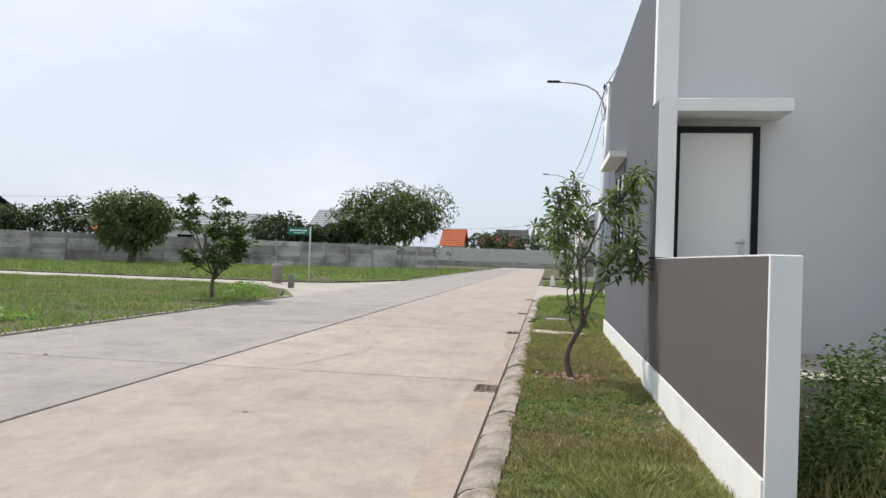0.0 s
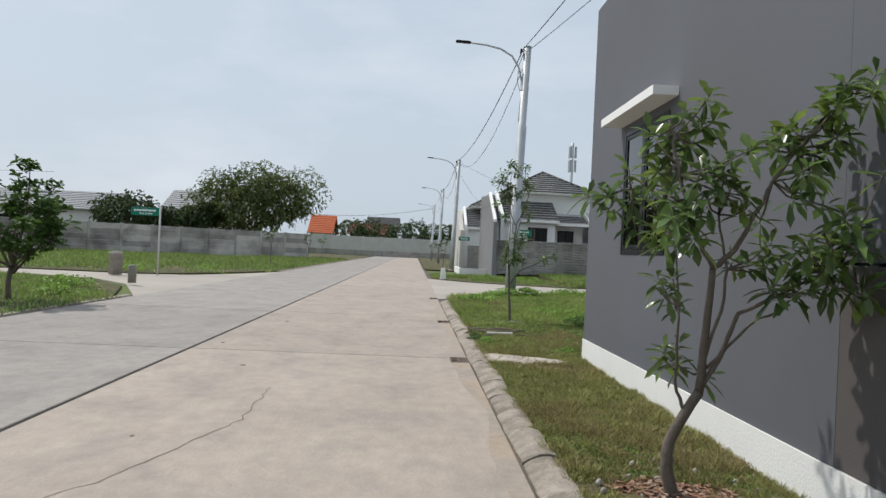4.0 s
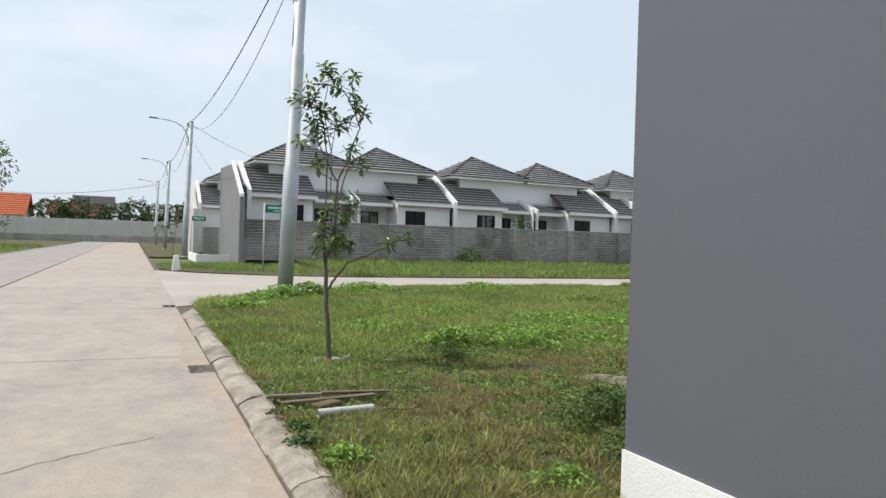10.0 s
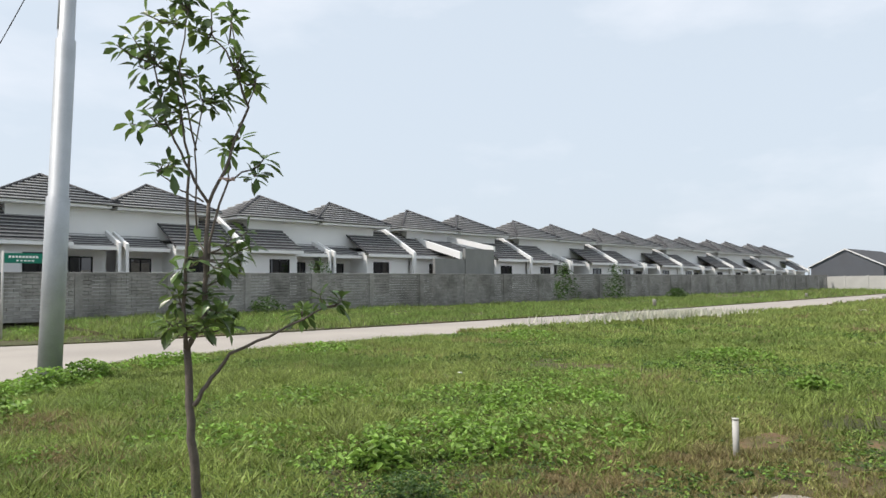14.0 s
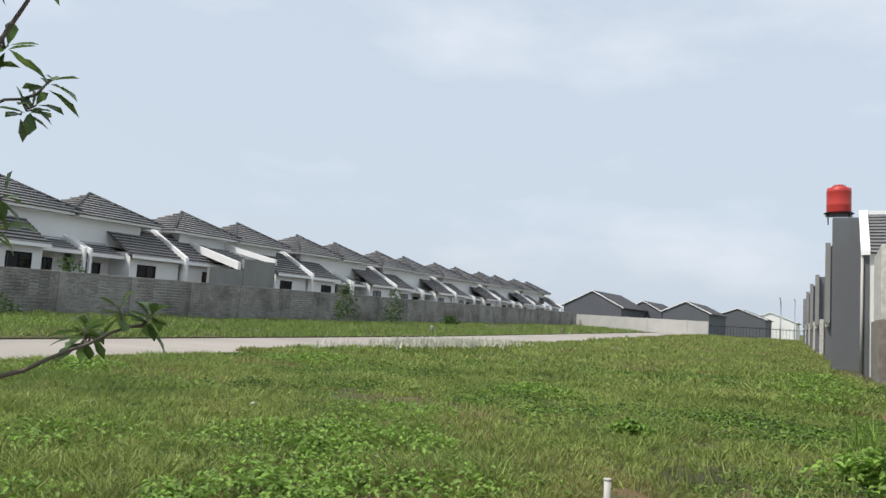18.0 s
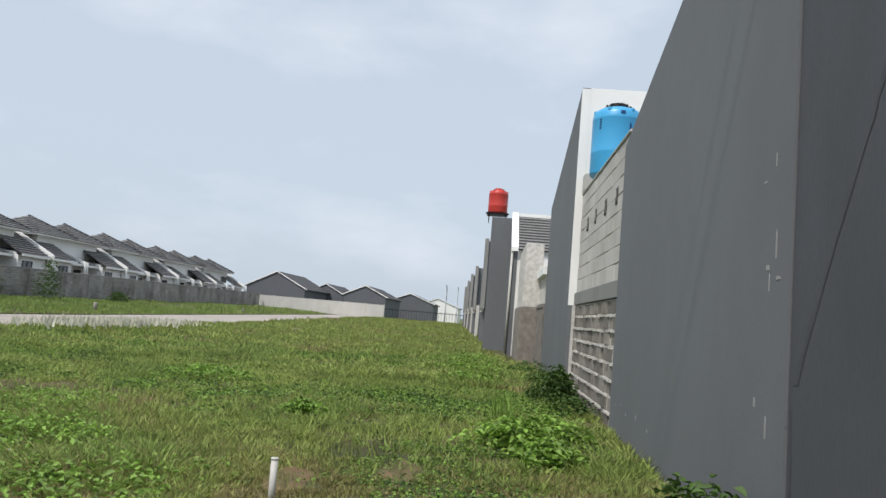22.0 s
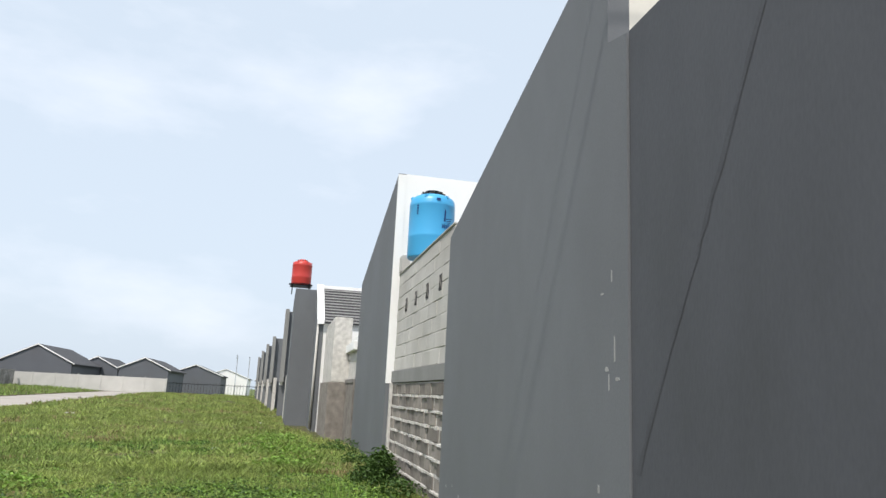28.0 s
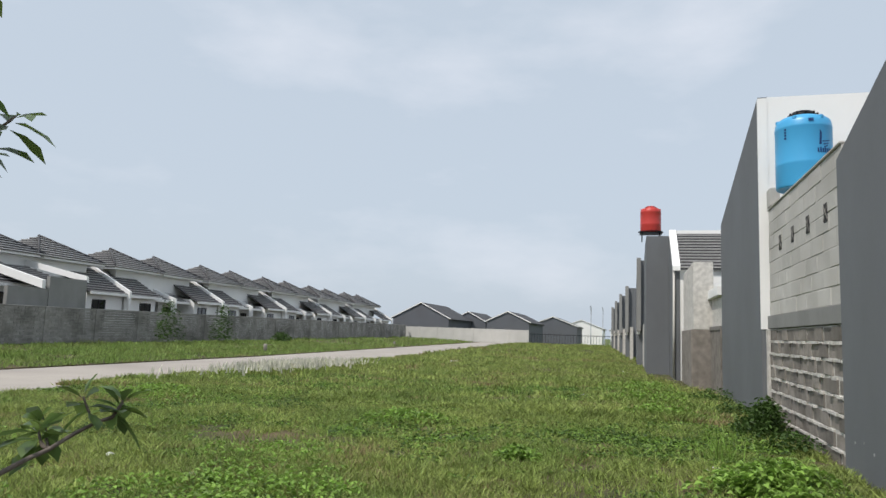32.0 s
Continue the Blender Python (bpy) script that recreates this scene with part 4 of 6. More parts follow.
part("white_barge", prism(B(), [(24.05, 3.86), (24.05, 4.02), (26.5, 5.64), (26.72, 5.64), (26.72, 5.5)], "y", 17.15, 17.40), M_WHITE, third, "white raked roof edge")
part("white_ridge", cube(26.5, 26.66, 11.5, 17.15, 5.46, 5.62), M_WHITE, third, "white ridge board")
part("down_pipe", tube(B(), [(24.14, 17.36, 3.9), (24.14, 17.38, 0.2)], 0.04, 8), M_PIPE, third, "white down pipe")
red = water_tank("water_tank", 29.2, 18.0, 5.92, 0.42, 1.08, M_RED, "faded red plastic water tank on a roof edge")
stand = thing("tank_stand", "thin dark steel rack round a water tank", "stand", (0.6, 0.25, 0.12))
for a in (0, 90, 180, 270):
    c, s_ = math.cos(radians(a + 45)), math.sin(radians(a + 45))
    part("post", tube(B(), [(28.6 + 0.5 * c, 17.75 + 0.5 * s_, 5.45), (28.6 + 0.5 * c, 17.75 + 0.5 * s_, 5.85)], 0.02, 6), M_BLACK, stand)
part("ring", tube(B(), [(28.6 + 0.5 * math.cos(radians(a)), 17.75 + 0.5 * math.sin(radians(a)), 5.83) for a in range(0, 361, 30)], 0.018, 6), M_BLACK, stand)
part("deck", cube(28.15, 29.05, 17.3, 18.2, 5.76, 5.80), M_BLACK, stand)
for i, (x0, w, zt, zl) in enumerate(((37, 6, 5.6, 4.6), (48, 5.5, 4.9, 4.2), (57, 5.5, 4.9, 4.0), (66, 5.5, 4.8, 3.8), (75, 5.5, 4.6, 3.6))):
    yb = 18.5 + 0.06 * (x0 - 37)
    back_house(x0, x0 + w, zt, zl, y=yb)
    yw = thing("yard_wall", "weathered grey plastered yard wall", "wall", group="yard walls")
    part("wall_face", cube(x0 - 4.0, x0, yb - 0.5, yb - 0.3, 0, 2.2), M_MORTAR, yw)
    part("corner_post", cube(x0 - 0.35, x0 - 0.02, yb - 0.2, yb + 0.02, 1.9, zt + 0.1), M_RENDER, yw)


# ---- the white row behind the block wall ----
FY = 45.0
UNIT = 5.315
UX0 = 3.04
SKEW = 1.7                         # degrees by which lane and terrace turn from the road's square


def courses(parent, x0, x1, y0, z0, y1, z1, n):
    """A pitched tile roof rising from (y0, z0) to (y1, z1) in n overlapping courses."""
    dy, dz = (y1 - y0) / n, (z1 - z0) / n
    for i in range(n):
        ya, za, yb, zb = y0 + dy * i, z0 + dz * i, y0 + dy * (i + 1) + 0.04, z0 + dz * (i + 1)
        part("tile_course", prism(B(), [(ya, za + 0.085), (yb, zb + 0.03), (yb, zb - 0.02), (ya, za)], "x", x0, x1), M_ROOF, parent)
        part("tile_edge", cube(x0 + 0.01, x1 - 0.01, ya - 0.02, ya + 0.05, za + 0.062, za + 0.102, bevel=0.006), M_TILE_EDGE, parent)


def hip(bm, x0, x1, y0, y1, z0, z1, n=9):
    cx, cy = (x0 + x1) / 2, (y0 + y1) / 2
    hx, hy, ridge = (x1 - x0) / 2, (y1 - y0) / 2, 0.02
    for i in range(n):
        a, b = 1 - i / n, 1 - (i + 1) / n
        za, zb = z0 + (z1 - z0) * i / n, z0 + (z1 - z0) * (i + 1) / n
        lo = [bm.verts.new((cx + sx * (hx * a + 0.02), cy + sy * (hy * a + 0.02), za + 0.05)) for sx, sy in ((-1, -1), (1, -1), (1, 1), (-1, 1))]
        un = [bm.verts.new((cx + sx * (hx * a + 0.02), cy + sy * (hy * a + 0.02), za)) for sx, sy in ((-1, -1), (1, -1), (1, 1), (-1, 1))]
        hi = [bm.verts.new((cx + sx * (hx * b + ridge), cy + sy * (hy * b + ridge), zb + 0.01)) for sx, sy in ((-1, -1), (1, -1), (1, 1), (-1, 1))]
        for q in range(4):
            w = (q + 1) % 4
            bm.faces.new((lo[q], lo[w], hi[w], hi[q])), bm.faces.new((un[q], un[w], lo[w], lo[q]))
    return bm


def hip_edges(bm, x0, x1, y0, y1, z0, z1, n=9):
    """The pale leading edges of the courses of a hip roof."""
    cx, cy, hx, hy = (x0 + x1) / 2, (y0 + y1) / 2, (x1 - x0) / 2, (y1 - y0) / 2
    for i in range(n):
        a = 1 - i / n
        za = z0 + (z1 - z0) * i / n
        u, v = hx * a + 0.03, hy * a + 0.03
        for p, q in (((-u, -v), (u, -v)), ((u, -v), (u, v)), ((-u, v), (-u, -v))):
            tube(bm, [(cx + p[0], cy + p[1], za + 0.052), (cx + q[0], cy + q[1], za + 0.058)], 0.034, 4)
    return bm


def window_set(parent, x0, x1, y, z0, z1, name="window_frame"):
    w = part(name, box(box(box(box(B(), x0, x0 + 0.06, y - 0.03, y + 0.02, z0, z1), x1 - 0.06, x1, y - 0.03, y + 0.02, z0, z1), x0 + 0.06, x1 - 0.06, y - 0.03, y + 0.02, z1 - 0.06, z1), (x0 + x1) / 2 - 0.03, (x0 + x1) / 2 + 0.03, y - 0.03, y + 0.02, z0, z1 - 0.06), M_BLACK, parent, "dark window frame")
    part("pane", cube(x0 + 0.05, x1 - 0.05, y - 0.008, y - 0.002, z0, z1 - 0.05), M_GLASS, w)
    return w


def row_unit(flip):
    """One white house of the far row, its back towards the lane; local x from 0 to UNIT, y from the lower wall at 0."""
    h = thing("row_house", "white terraced house with dark tiled hip roof", "house", group="white terraced houses")

    def X(a, b):
        return (UNIT - b, UNIT - a) if flip else (a, b)
    part("lower_wall", cube(*X(0.1, 3.1), 0.0, 0.15, 0, 3.05), M_WHITE, h)
    part("return_wall", cube(*X(2.95, 3.1), 0.15, 1.9, 0, 3.25), M_WHITE, h)
    part("recess_wall", cube(*X(3.1, 5.1), 1.5, 1.65, 0, 3.4), M_WHITE, h)
    part("upper_wall", cube(*X(0.0, UNIT), 2.4, 2.6, 2.4, 4.74), M_WHITE, h)
    part("upper_block", cube(*X(1.3, UNIT), 1.7, 2.4, 3.5, 4.71), M_WHITE, h)
    courses(h, *X(0.1, 3.25), -0.35, 3.05, 2.4, 4.62, 10)
    part("eave_board", cube(*X(0.1, 3.25), -0.39, -0.35, 2.95, 3.1), M_WHITE, h)
    courses(h, *X(3.25, 5.1), 0.25, 2.97, 2.0, 3.62, 6)
    part("small_eave", cube(*X(3.25, 5.1), 0.21, 0.25, 2.86, 3.02), M_WHITE, h)
    part("hip_roof", hip(B(), *X(0.42, 5.62), 1.1, 6.3, 4.83, 6.2), M_ROOF, h, "dark tiled hip roof")
    part("tile_edges", hip_edges(B(), *X(0.42, 5.62), 1.1, 6.3, 4.83, 6.2), M_TILE_EDGE, h, "pale leading edges of the tile courses")
    part("soffit", cube(*X(0.47, 5.2), 1.15, 6.25, 4.71, 4.83), M_WHITE, h)
    px = (X(3.02, 3.02))[0]
    for a in X(0.44, 5.60):
        part("hip_cap", tube(B(), [(a, 1.12, 4.90), (px, 3.7, 6.27)], 0.075, 6), M_ROOF, h)
    window_set(h, *X(1.55, 2.65), -0.004, 0.9, 2.68)
    window_set(h, *X(3.6, 4.55), 1.494, 0.9, 2.62)
    part("party_coping", prism(B(), [(-0.5, 0.0), (-0.36, 0.0), (-0.36, 3.05), (2.4, 4.64), (2.4, 4.86), (-0.5, 3.26)], "x", *X(-0.1, 0.1)), M_WHITE, h, "white raked party wall")
    part("mid_coping", prism(B(), [(0.05, 0.0), (0.19, 0.0), (0.19, 2.97), (1.9, 3.62), (1.9, 3.86), (0.05, 3.16)], "x", *X(5.1, 5.22)), M_WHITE, h, "white raked party wall")
    part("back_body", cube(*X(0.0, UNIT), 2.6, 6.6, 0, 4.72), M_WHITE, h)
    return h


unit_a = row_unit(False)
unit_b = row_unit(True)
N_UNITS = 16
unit_a.matrix_basis = pose(UX0, FY + 2.6, 0.13, 0, 0, SKEW)
unit_b.matrix_basis = pose(UX0 + UNIT, FY + 2.6 + 0.03 * UNIT, 0.1, 0, 0, SKEW)
for i in range(2, N_UNITS):
    copy_thing(unit_a if i % 2 == 0 else unit_b, pose(UX0 + UNIT * i, FY + 2.6 + 0.03 * UNIT * i, 0.13 - 0.028 * i, 0, 0, SKEW))
end_wall = thing("gable_wall", "tall pale-grey rendered end wall of the white terrace", "wall")
part("face", prism(B(), [(44.2, 0), (51.6, 0), (51.6, 4.7), (47.2, 4.5), (44.2, 2.86)], "x", UX0 - 0.8, UX0 - 0.6), M_END_WALL, end_wall)
part("coping", prism(B(), [(44.1, 2.86), (47.2, 4.52), (47.2, 4.66), (44.1, 3.0)], "x", UX0 - 0.81, UX0 - 0.66), M_WHITE, end_wall)
part("front_wall", cube(UX0 - 0.6, UX0 - 0.1, FY + 2.6, FY + 2.75, 0, 3.1), M_WHITE, end_wall)
courses(end_wall, UX0 - 0.6, UX0 - 0.1, FY + 2.25, 3.15, FY + 5.0, 4.72, 11)
annex = thing("yard_annex", "bare cement yard annex on the terrace back", "annex")
AX = UX0 + 4 * UNIT - 0.3
part("low_face", cube(AX + 0.3, AX + 2.6, FY + 1.0, FY + 1.2, 0, 2.9), M_RENDER, annex)
part("high_face", cube(AX + 2.6, AX + 5.0, FY + 0.95, FY + 1.15, 0, 3.5), M_RENDER, annex)
courses(annex, AX + 2.4, AX + 5.0, FY + 1.7, 3.2, FY + 6.8, 4.7, 12)
part("white_side", prism(B(), [(FY + 1.0, 2.9), (FY + 6.2, 4.3), (FY + 6.2, 4.7), (FY + 1.0, 3.3)], "x", AX + 2.2, AX + 2.4), M_WHITE, annex)
part("white_side", prism(B(), [(FY + 1.0, 3.4), (FY + 6.2, 4.5), (FY + 6.2, 4.8), (FY + 1.0, 3.7)], "x", AX + 5.0, AX + 5.15), M_WHITE, annex)

# grey block boundary wall in bays
fence = thing("block_wall", "weathered grey block boundary wall with piers", "wall")
fence.matrix_basis = pose(2.5, FY, 0.17, 0, -0.2, SKEW)
bay = 3.4
bay_mesh = mesh_of("bay", B(), M_FENCE)
bm = B()
rows = 13
CH = 1.71 / rows
for r in range(rows):
    x = 0.18 + (0.2 if r % 2 else 0)
    box(bm, 0.14, bay - 0.14, -0.06, 0.06, r * CH, r * CH + 0.012)
    n = 8
    w = (bay - 0.28) / n
    for i in range(n + (r % 2)):
        a = 0.14 + w * i - (w / 2 if r % 2 else 0)
        b = a + w
        a, b = max(a, 0.14), min(b, bay - 0.14)
        box(bm, a + 0.006, b - 0.006, -0.067 - 0.004 * ((i * 7 + r * 3) % 3), 0.075, r * CH + 0.02, (r + 1) * CH - 0.004)
bm.to_mesh(bay_mesh)
bm.free()
pier_mesh = mesh_of("pier", cube(-0.14, 0.14, -0.11, 0.1, -0.1, 1.72, bevel=0.01), M_FENCE)
cap_mesh = mesh_of("coping", cube(0.0, bay, -0.09, 0.09, 1.71, 1.77, bevel=0.01), M_FENCE_TOP)
FX0 = 3.0
nb = 25
for i in range(nb):
    piece("bay", bay_mesh, fence, pose(bay * i, 0, 0.03))
    piece("pier", pier_mesh, fence, pose(bay * i, 0, 0.06))
    piece("coping", cap_mesh, fence, pose(bay * i, 0, 0.03))

# pale wall closing the lot at its far end, with gabled grey houses behind it
pale = thing("pale_panel_wall", "long pale precast panel wall across the field", "wall")
panel = mesh_of("panel", cube(-0.05, 0.05, 0.03, 2.37, 0, 1.7, bevel=0.01), M_PALE_WALL)
post = mesh_of("post", cube(-0.09, 0.09, -0.08, 0.08, 0, 1.78, bevel=0.01), M_PALE_WALL)
for i in range(7):
    piece("panel", panel, pale, pose(88, 31.4 + 2.4 * i, 0.4))
    piece("post", post, pale, pose(88, 31.4 + 2.4 * i, 0.38))


def far_house(x, y, w, d, h, ridge, mat=None, roof=None, label="grey gabled house far across the field", rot=0):
    g = thing("gabled_house", label, "house", (x, y, 0), "far gabled houses")
    g.matrix_basis = pose(x, y, 0.4, 0, 0, rot)
    part("body", prism(B(), [(0, -0.6), (d, -0.6), (d, h), (d / 2, ridge), (0, h)], "x", 0, w), mat or M_GREY, g)
    for s in (0, 1):
        q = [(d / 2, ridge + 0.16), (d / 2, ridge + 0.02), (-0.3, h - 0.2), (-0.3, h - 0.06)] if s == 0 else [(d / 2, ridge + 0.16), (d / 2, ridge + 0.02), (d + 0.3, h - 0.2), (d + 0.3, h - 0.06)]
        part("roof_slope", prism(B(), q, "x", -0.1, w + 0.2), roof or M_ROOF, g)
        part("barge_board", prism(B(), [(a, b + 0.03) for a, b in q], "x", -0.16, -0.1), M_WHITE, g)
    return g


far_house(92, 42.9, 14, 8.0, 3.0, 4.95)
far_house(106, 40.6, 14, 5.6, 2.9, 4.3)
far_house(97, 32.6, 16, 6.0, 2.9, 4.2)
far_house(118, 27.5, 12, 8, 2.8, 4.2)
far_house(135, 24, 14, 8, 2.8, 4.2, M_WHITE)
far_house(150, 14, 14, 9, 2.8, 4.6, M_WHITE)
gate = thing("steel_gate", "dark steel railing gate at the end of the lot", "gate", (0, 0, 0.36))
part("rail", box(box(B(), 88.0, 88.05, 18.7, 31.3, 1.25, 1.31), 88.0, 88.05, 18.7, 31.3, 0.15, 0.2), M_BLACK, gate)
gate_bar = mesh_of("bar", cube(0, 0.03, 0, 0.03, 0.1, 1.45), M_BLACK)
for i in range(36):
    piece("bar", gate_bar, gate, pose(88.02, 18.75 + 0.348 * i, 0))


# ---- street lamps and cables ----
def street_lamp(x, y, h=6.9, r=0.15):
    s = thing("street_lamp", "tall galvanised pole with curved lamp arm", "street lamp", (x, y, 0.08), "street lamps")
    part("pole", tube(B(), [(0, 0, 0), (0, 0, h * 0.36), (0, 0, h * 0.36 + 0.02), (0, 0, h * 0.68), (0, 0, h * 0.68 + 0.02), (0, 0, h)], [r, r, r * 0.86, r * 0.86, r * 0.72, r * 0.70], 16), M_POLE, s)
    part("arm", tube(B(), [(-0.08, 0, h * 0.80), (-0.10, 0, h * 0.86), (-0.2, 0, h * 0.915), (-0.42, 0, h * 0.96), (-0.75, 0, h * 0.985), (-1.15, 0, h * 0.995), (-1.62, 0, h * 1.0)], 0.026, 8), M_POLE, s, "thin curved lamp arm")
    part("bracket", tube(B(), [(-0.085, 0, h * 0.70), (-0.085, 0, h * 0.83)], 0.035, 8), M_POLE, s)
    part("lamp_head", box(B(), -2.0, -1.58, -0.07, 0.07, h * 1.0 - 0.03, h * 1.0 + 0.03, bevel=0.02), M_BLACK, s, "slim dark lamp head")
    part("cap", lathe(B(), [(r * 0.76, h - 0.02), (r * 0.76, h + 0.02), (r * 0.2, h + 0.05)], 0, 0, 14), M_POLE, s)
    part("cross_bracket", box(tube(B(), [(-0.18, 0, h - 0.12), (0.1, 0, h - 0.12)], 0.018, 6), -0.2, -0.15, -0.03, 0.03, h - 0.2, h - 0.06), M_CABLE, s)
    part("wire_loop", tube(B(), [(-0.09, 0.0, h * 0.98), (-0.2, 0.02, h * 0.93), (-0.22, 0.02, h * 0.86), (-0.12, 0.02, h * 0.82)], 0.008, 6), M_CABLE, s)
    s.matrix_basis = s.matrix_basis @ pose(0, 0, 0, 0, 1.5, 0)
    part("foot", lathe(B(), [(r * 1.3, -0.06), (r * 1.25, 0.03), (r * 1.01, 0.05)], 0, 0, 14), M_SLAB, s)
    return s


POLES = [(0.90, 27.6), (0.6, 52.0), (0.5, 73.0), (0.4, 96.0)]
for px, py in POLES:
    street_lamp(px, py)


def cable(a, b, sag, r=0.011, label="black overhead cable between poles"):
    pts = []
    for i in range(25):
        f = i / 24
        p = Vector(a).lerp(Vector(b), f)
        p.z -= 4 * sag * f * (1 - f)
        pts.append(p)
    solid("overhead_cable", tube(B(), pts, r, 5), M_CABLE, label, "cable", group="overhead cables")


tops = [(px + 0.06, py, 6.92) for px, py in POLES]
cable((3.4, -14.0, 7.4), tops[0], 0.5, 0.011)
cable((5.8, -14.0, 7.2), (POLES[0][0] + 0.05, POLES[0][1], 6.75), 0.75, 0.008)
for a, b in zip(tops, tops[1:]):
    cable(a, b, 0.55, 0.014)
    cable((a[0] + 0.1, a[1], a[2] - 0.25), (b[0] + 0.1, b[1], b[2] - 0.1), 1.3, 0.009)
cable(tops[1], (9.0, 60, 5.4), 0.4, 0.009)
cable((POLES[1][0], POLES[1][1], 6.5), (6.0, 70, 4.5), 0.8, 0.008)
cable((-110, 62, 6.5), (-30, 64, 6.0), 0.6, 0.012)
cable((-30, 150, 9.0), (0.7, 96, 6.6), 1.5, 0.02)


# ---- street name signs ----
def lettering(text, size, m, parent, mat):
    cu = bpy.data.curves.new("letters", "FONT")
    cu.body, cu.size, cu.extrude, cu.align_x, cu.align_y = text, size, 0.002, "CENTER", "CENTER"
    ob = new("letters_source", cu)
    me = bpy.data.meshes.new_from_object(ob.evaluated_get(bpy.context.evaluated_depsgraph_get()))
    bpy.data.objects.remove(ob)
    me.materials.append(mat)
    q = new("lettering", me)
    q.parent = parent
    q.matrix_basis = m
    return q


def name_sign(x, y, side, width=0.8, z=2.05, flip=1):
    s = thing("street_sign", "green street name sign on a thin white post", "street sign", (x, y, 0.0), "street name signs")
    part("post", tube(B(), [(0, 0, 0), (0, 0, z + 0.32)], 0.03, 10), M_PIPE, s, "white steel post")
    x0, x1 = (0.03, width) if side > 0 else (-width, -0.03)
    board = part("board", cube(x0, x1, -0.012, 0.012, z, z + 0.27, bevel=0.004), M_GREEN, s, "green painted board")
    bm = B()
    n = 9
    for i in range(n):
        a = x0 + 0.1 + (x1 - x0 - 0.2) * i / n
        box(bm, a, a + (x1 - x0 - 0.2) / n * 0.72, -0.015, -0.0125, z + 0.14, z + 0.20)
    for i in range(5):
        a = (x0 + x1) / 2 - 0.18 + 0.09 * i
        box(bm, a, a + 0.06, -0.015, -0.0125, z + 0.05, z + 0.085)
    tagged(part("lettering", bm, M_LETTER, board, "small white lettering"), kind="stuff")
    return s


name_sign(2.3, 38.5, 1, 0.95)
name_sign(-10.24, 31.9, -1, 0.95, 1.95)
name_sign(1.3, 57.5, 1)

# ---- small posts, kerb boxes ----
bin_post = thing("concrete_bollard", "short grey concrete cylinder in the grass", "bollard", (-11.13, 30.75, 0.02))
part("body", lathe(B(), [(0.2, 0), (0.2, 0.62), (0.215, 0.63), (0.215, 0.68), (0.18, 0.70)], 0, 0, 18), M_STONE, bin_post)
part("cap", lathe(B(), [(0.16, 0.69), (0.15, 0.73), (0.05, 0.74)], 0, 0, 14), M_STONE, bin_post)
for bx_, by_ in ((-8.9, 20.9 + 5.5), (33.5, 38.0), (58.0, 39.0), (46.0, 30.2)):
    bl = thing("concrete_bollard", "small grey marker post in the grass", "bollard", (bx_, by_, 0.06), "marker posts")
    part("body", lathe(B(), [(0.1, 0), (0.1, 0.42), (0.09, 0.45), (0.03, 0.46)], 0, 0, 14), M_STONE, bl)
box_end = thing("culvert_end", "white painted concrete culvert end by the kerb", "culvert")
part("cheek", prism(B(), [(0, 0), (0.28, 0), (0.2, 0.5), (0.06, 0.5)], "y", 38.9, 39.25), M_PLINTH, box_end).location.x = -0.6
low_white = thing("low_garden_wall", "low white garden wall edge before the terrace", "wall")
part("face", cube(0.75, 2.4, 46.6, 46.72, 0.0, 0.36), M_WHITE, low_white)
part("side", cube(0.75, 0.87, 46.72, 51.5, 0.0, 0.36), M_WHITE, low_white)
stake = thing("marker_stake", "short leaning white plastic marker stake", "stake", (3.13, 19.24, 0.1))
part("pipe", tube(B(), [(0, 0, -0.05), (0.02, 0.01, 0.27)], 0.022, 10), M_PIPE, stake)
part("rim", tube(B(), [(0.0198, 0.0099, 0.262), (0.0205, 0.0102, 0.276)], 0.024, 10), M_PIPE, stake)

# ---- timber and pipe lying on the verge ----
def plank(x, y, z, length, yaw, pitch=0.0, w=0.09, t=0.014):
    p = solid("plank", cube(-length / 2, length / 2, -w / 2, w / 2, 0, t, bevel=0.004), M_WOOD, "weathered grey board lying on the grass", "plank", group="timber scraps")
    p.matrix_world = pose(x, y, z, 0, pitch, yaw)


plank(-0.53, 18.80, 0.085, 0.86, 1, 1, 0.05)
plank(-0.55, 18.69, 0.075, 0.66, -1, -2, 0.045)
plank(-0.34, 18.74, 0.10, 0.52, 5, 3, 0.035)
plank(-0.78, 18.86, 0.06, 0.34, -9, 0, 0.03)
pvc = solid("pipe_scrap", tube(tube(B(), [(-0.19, 0, 0), (0.19, 0, 0)], 0.028, 14, cap=False), [(0.19, 0, 0), (-0.19, 0, 0)], 0.023, 14, cap=False), M_PIPE, "white plastic pipe length lying on the grass", "pipe")
pvc.matrix_world = pose(-0.53, 18.34, 0.075, 0, 0, 6)
brick = solid("brick", cube(-0.1, 0.1, -0.05, 0.05, 0, 0.06, bevel=0.008), M_EARTH, "broken brown brick propping a board", "brick")
brick.matrix_world = pose(-0.6, 18.56, 0.028, 0, 0, 30)
stick = solid("twig", tube(B(), [(-0.16, 0, 0), (-0.05, 0.01, 0.012), (0.06, -0.012, 0.006), (0.17, 0.004, 0.01)], [0.006, 0.007, 0.005, 0.003], 6), M_BARK, "short dry stick lying on the grass", "stick")
stick.matrix_world = pose(-0.20, 18.30, 0.065, 0, 0, -4)


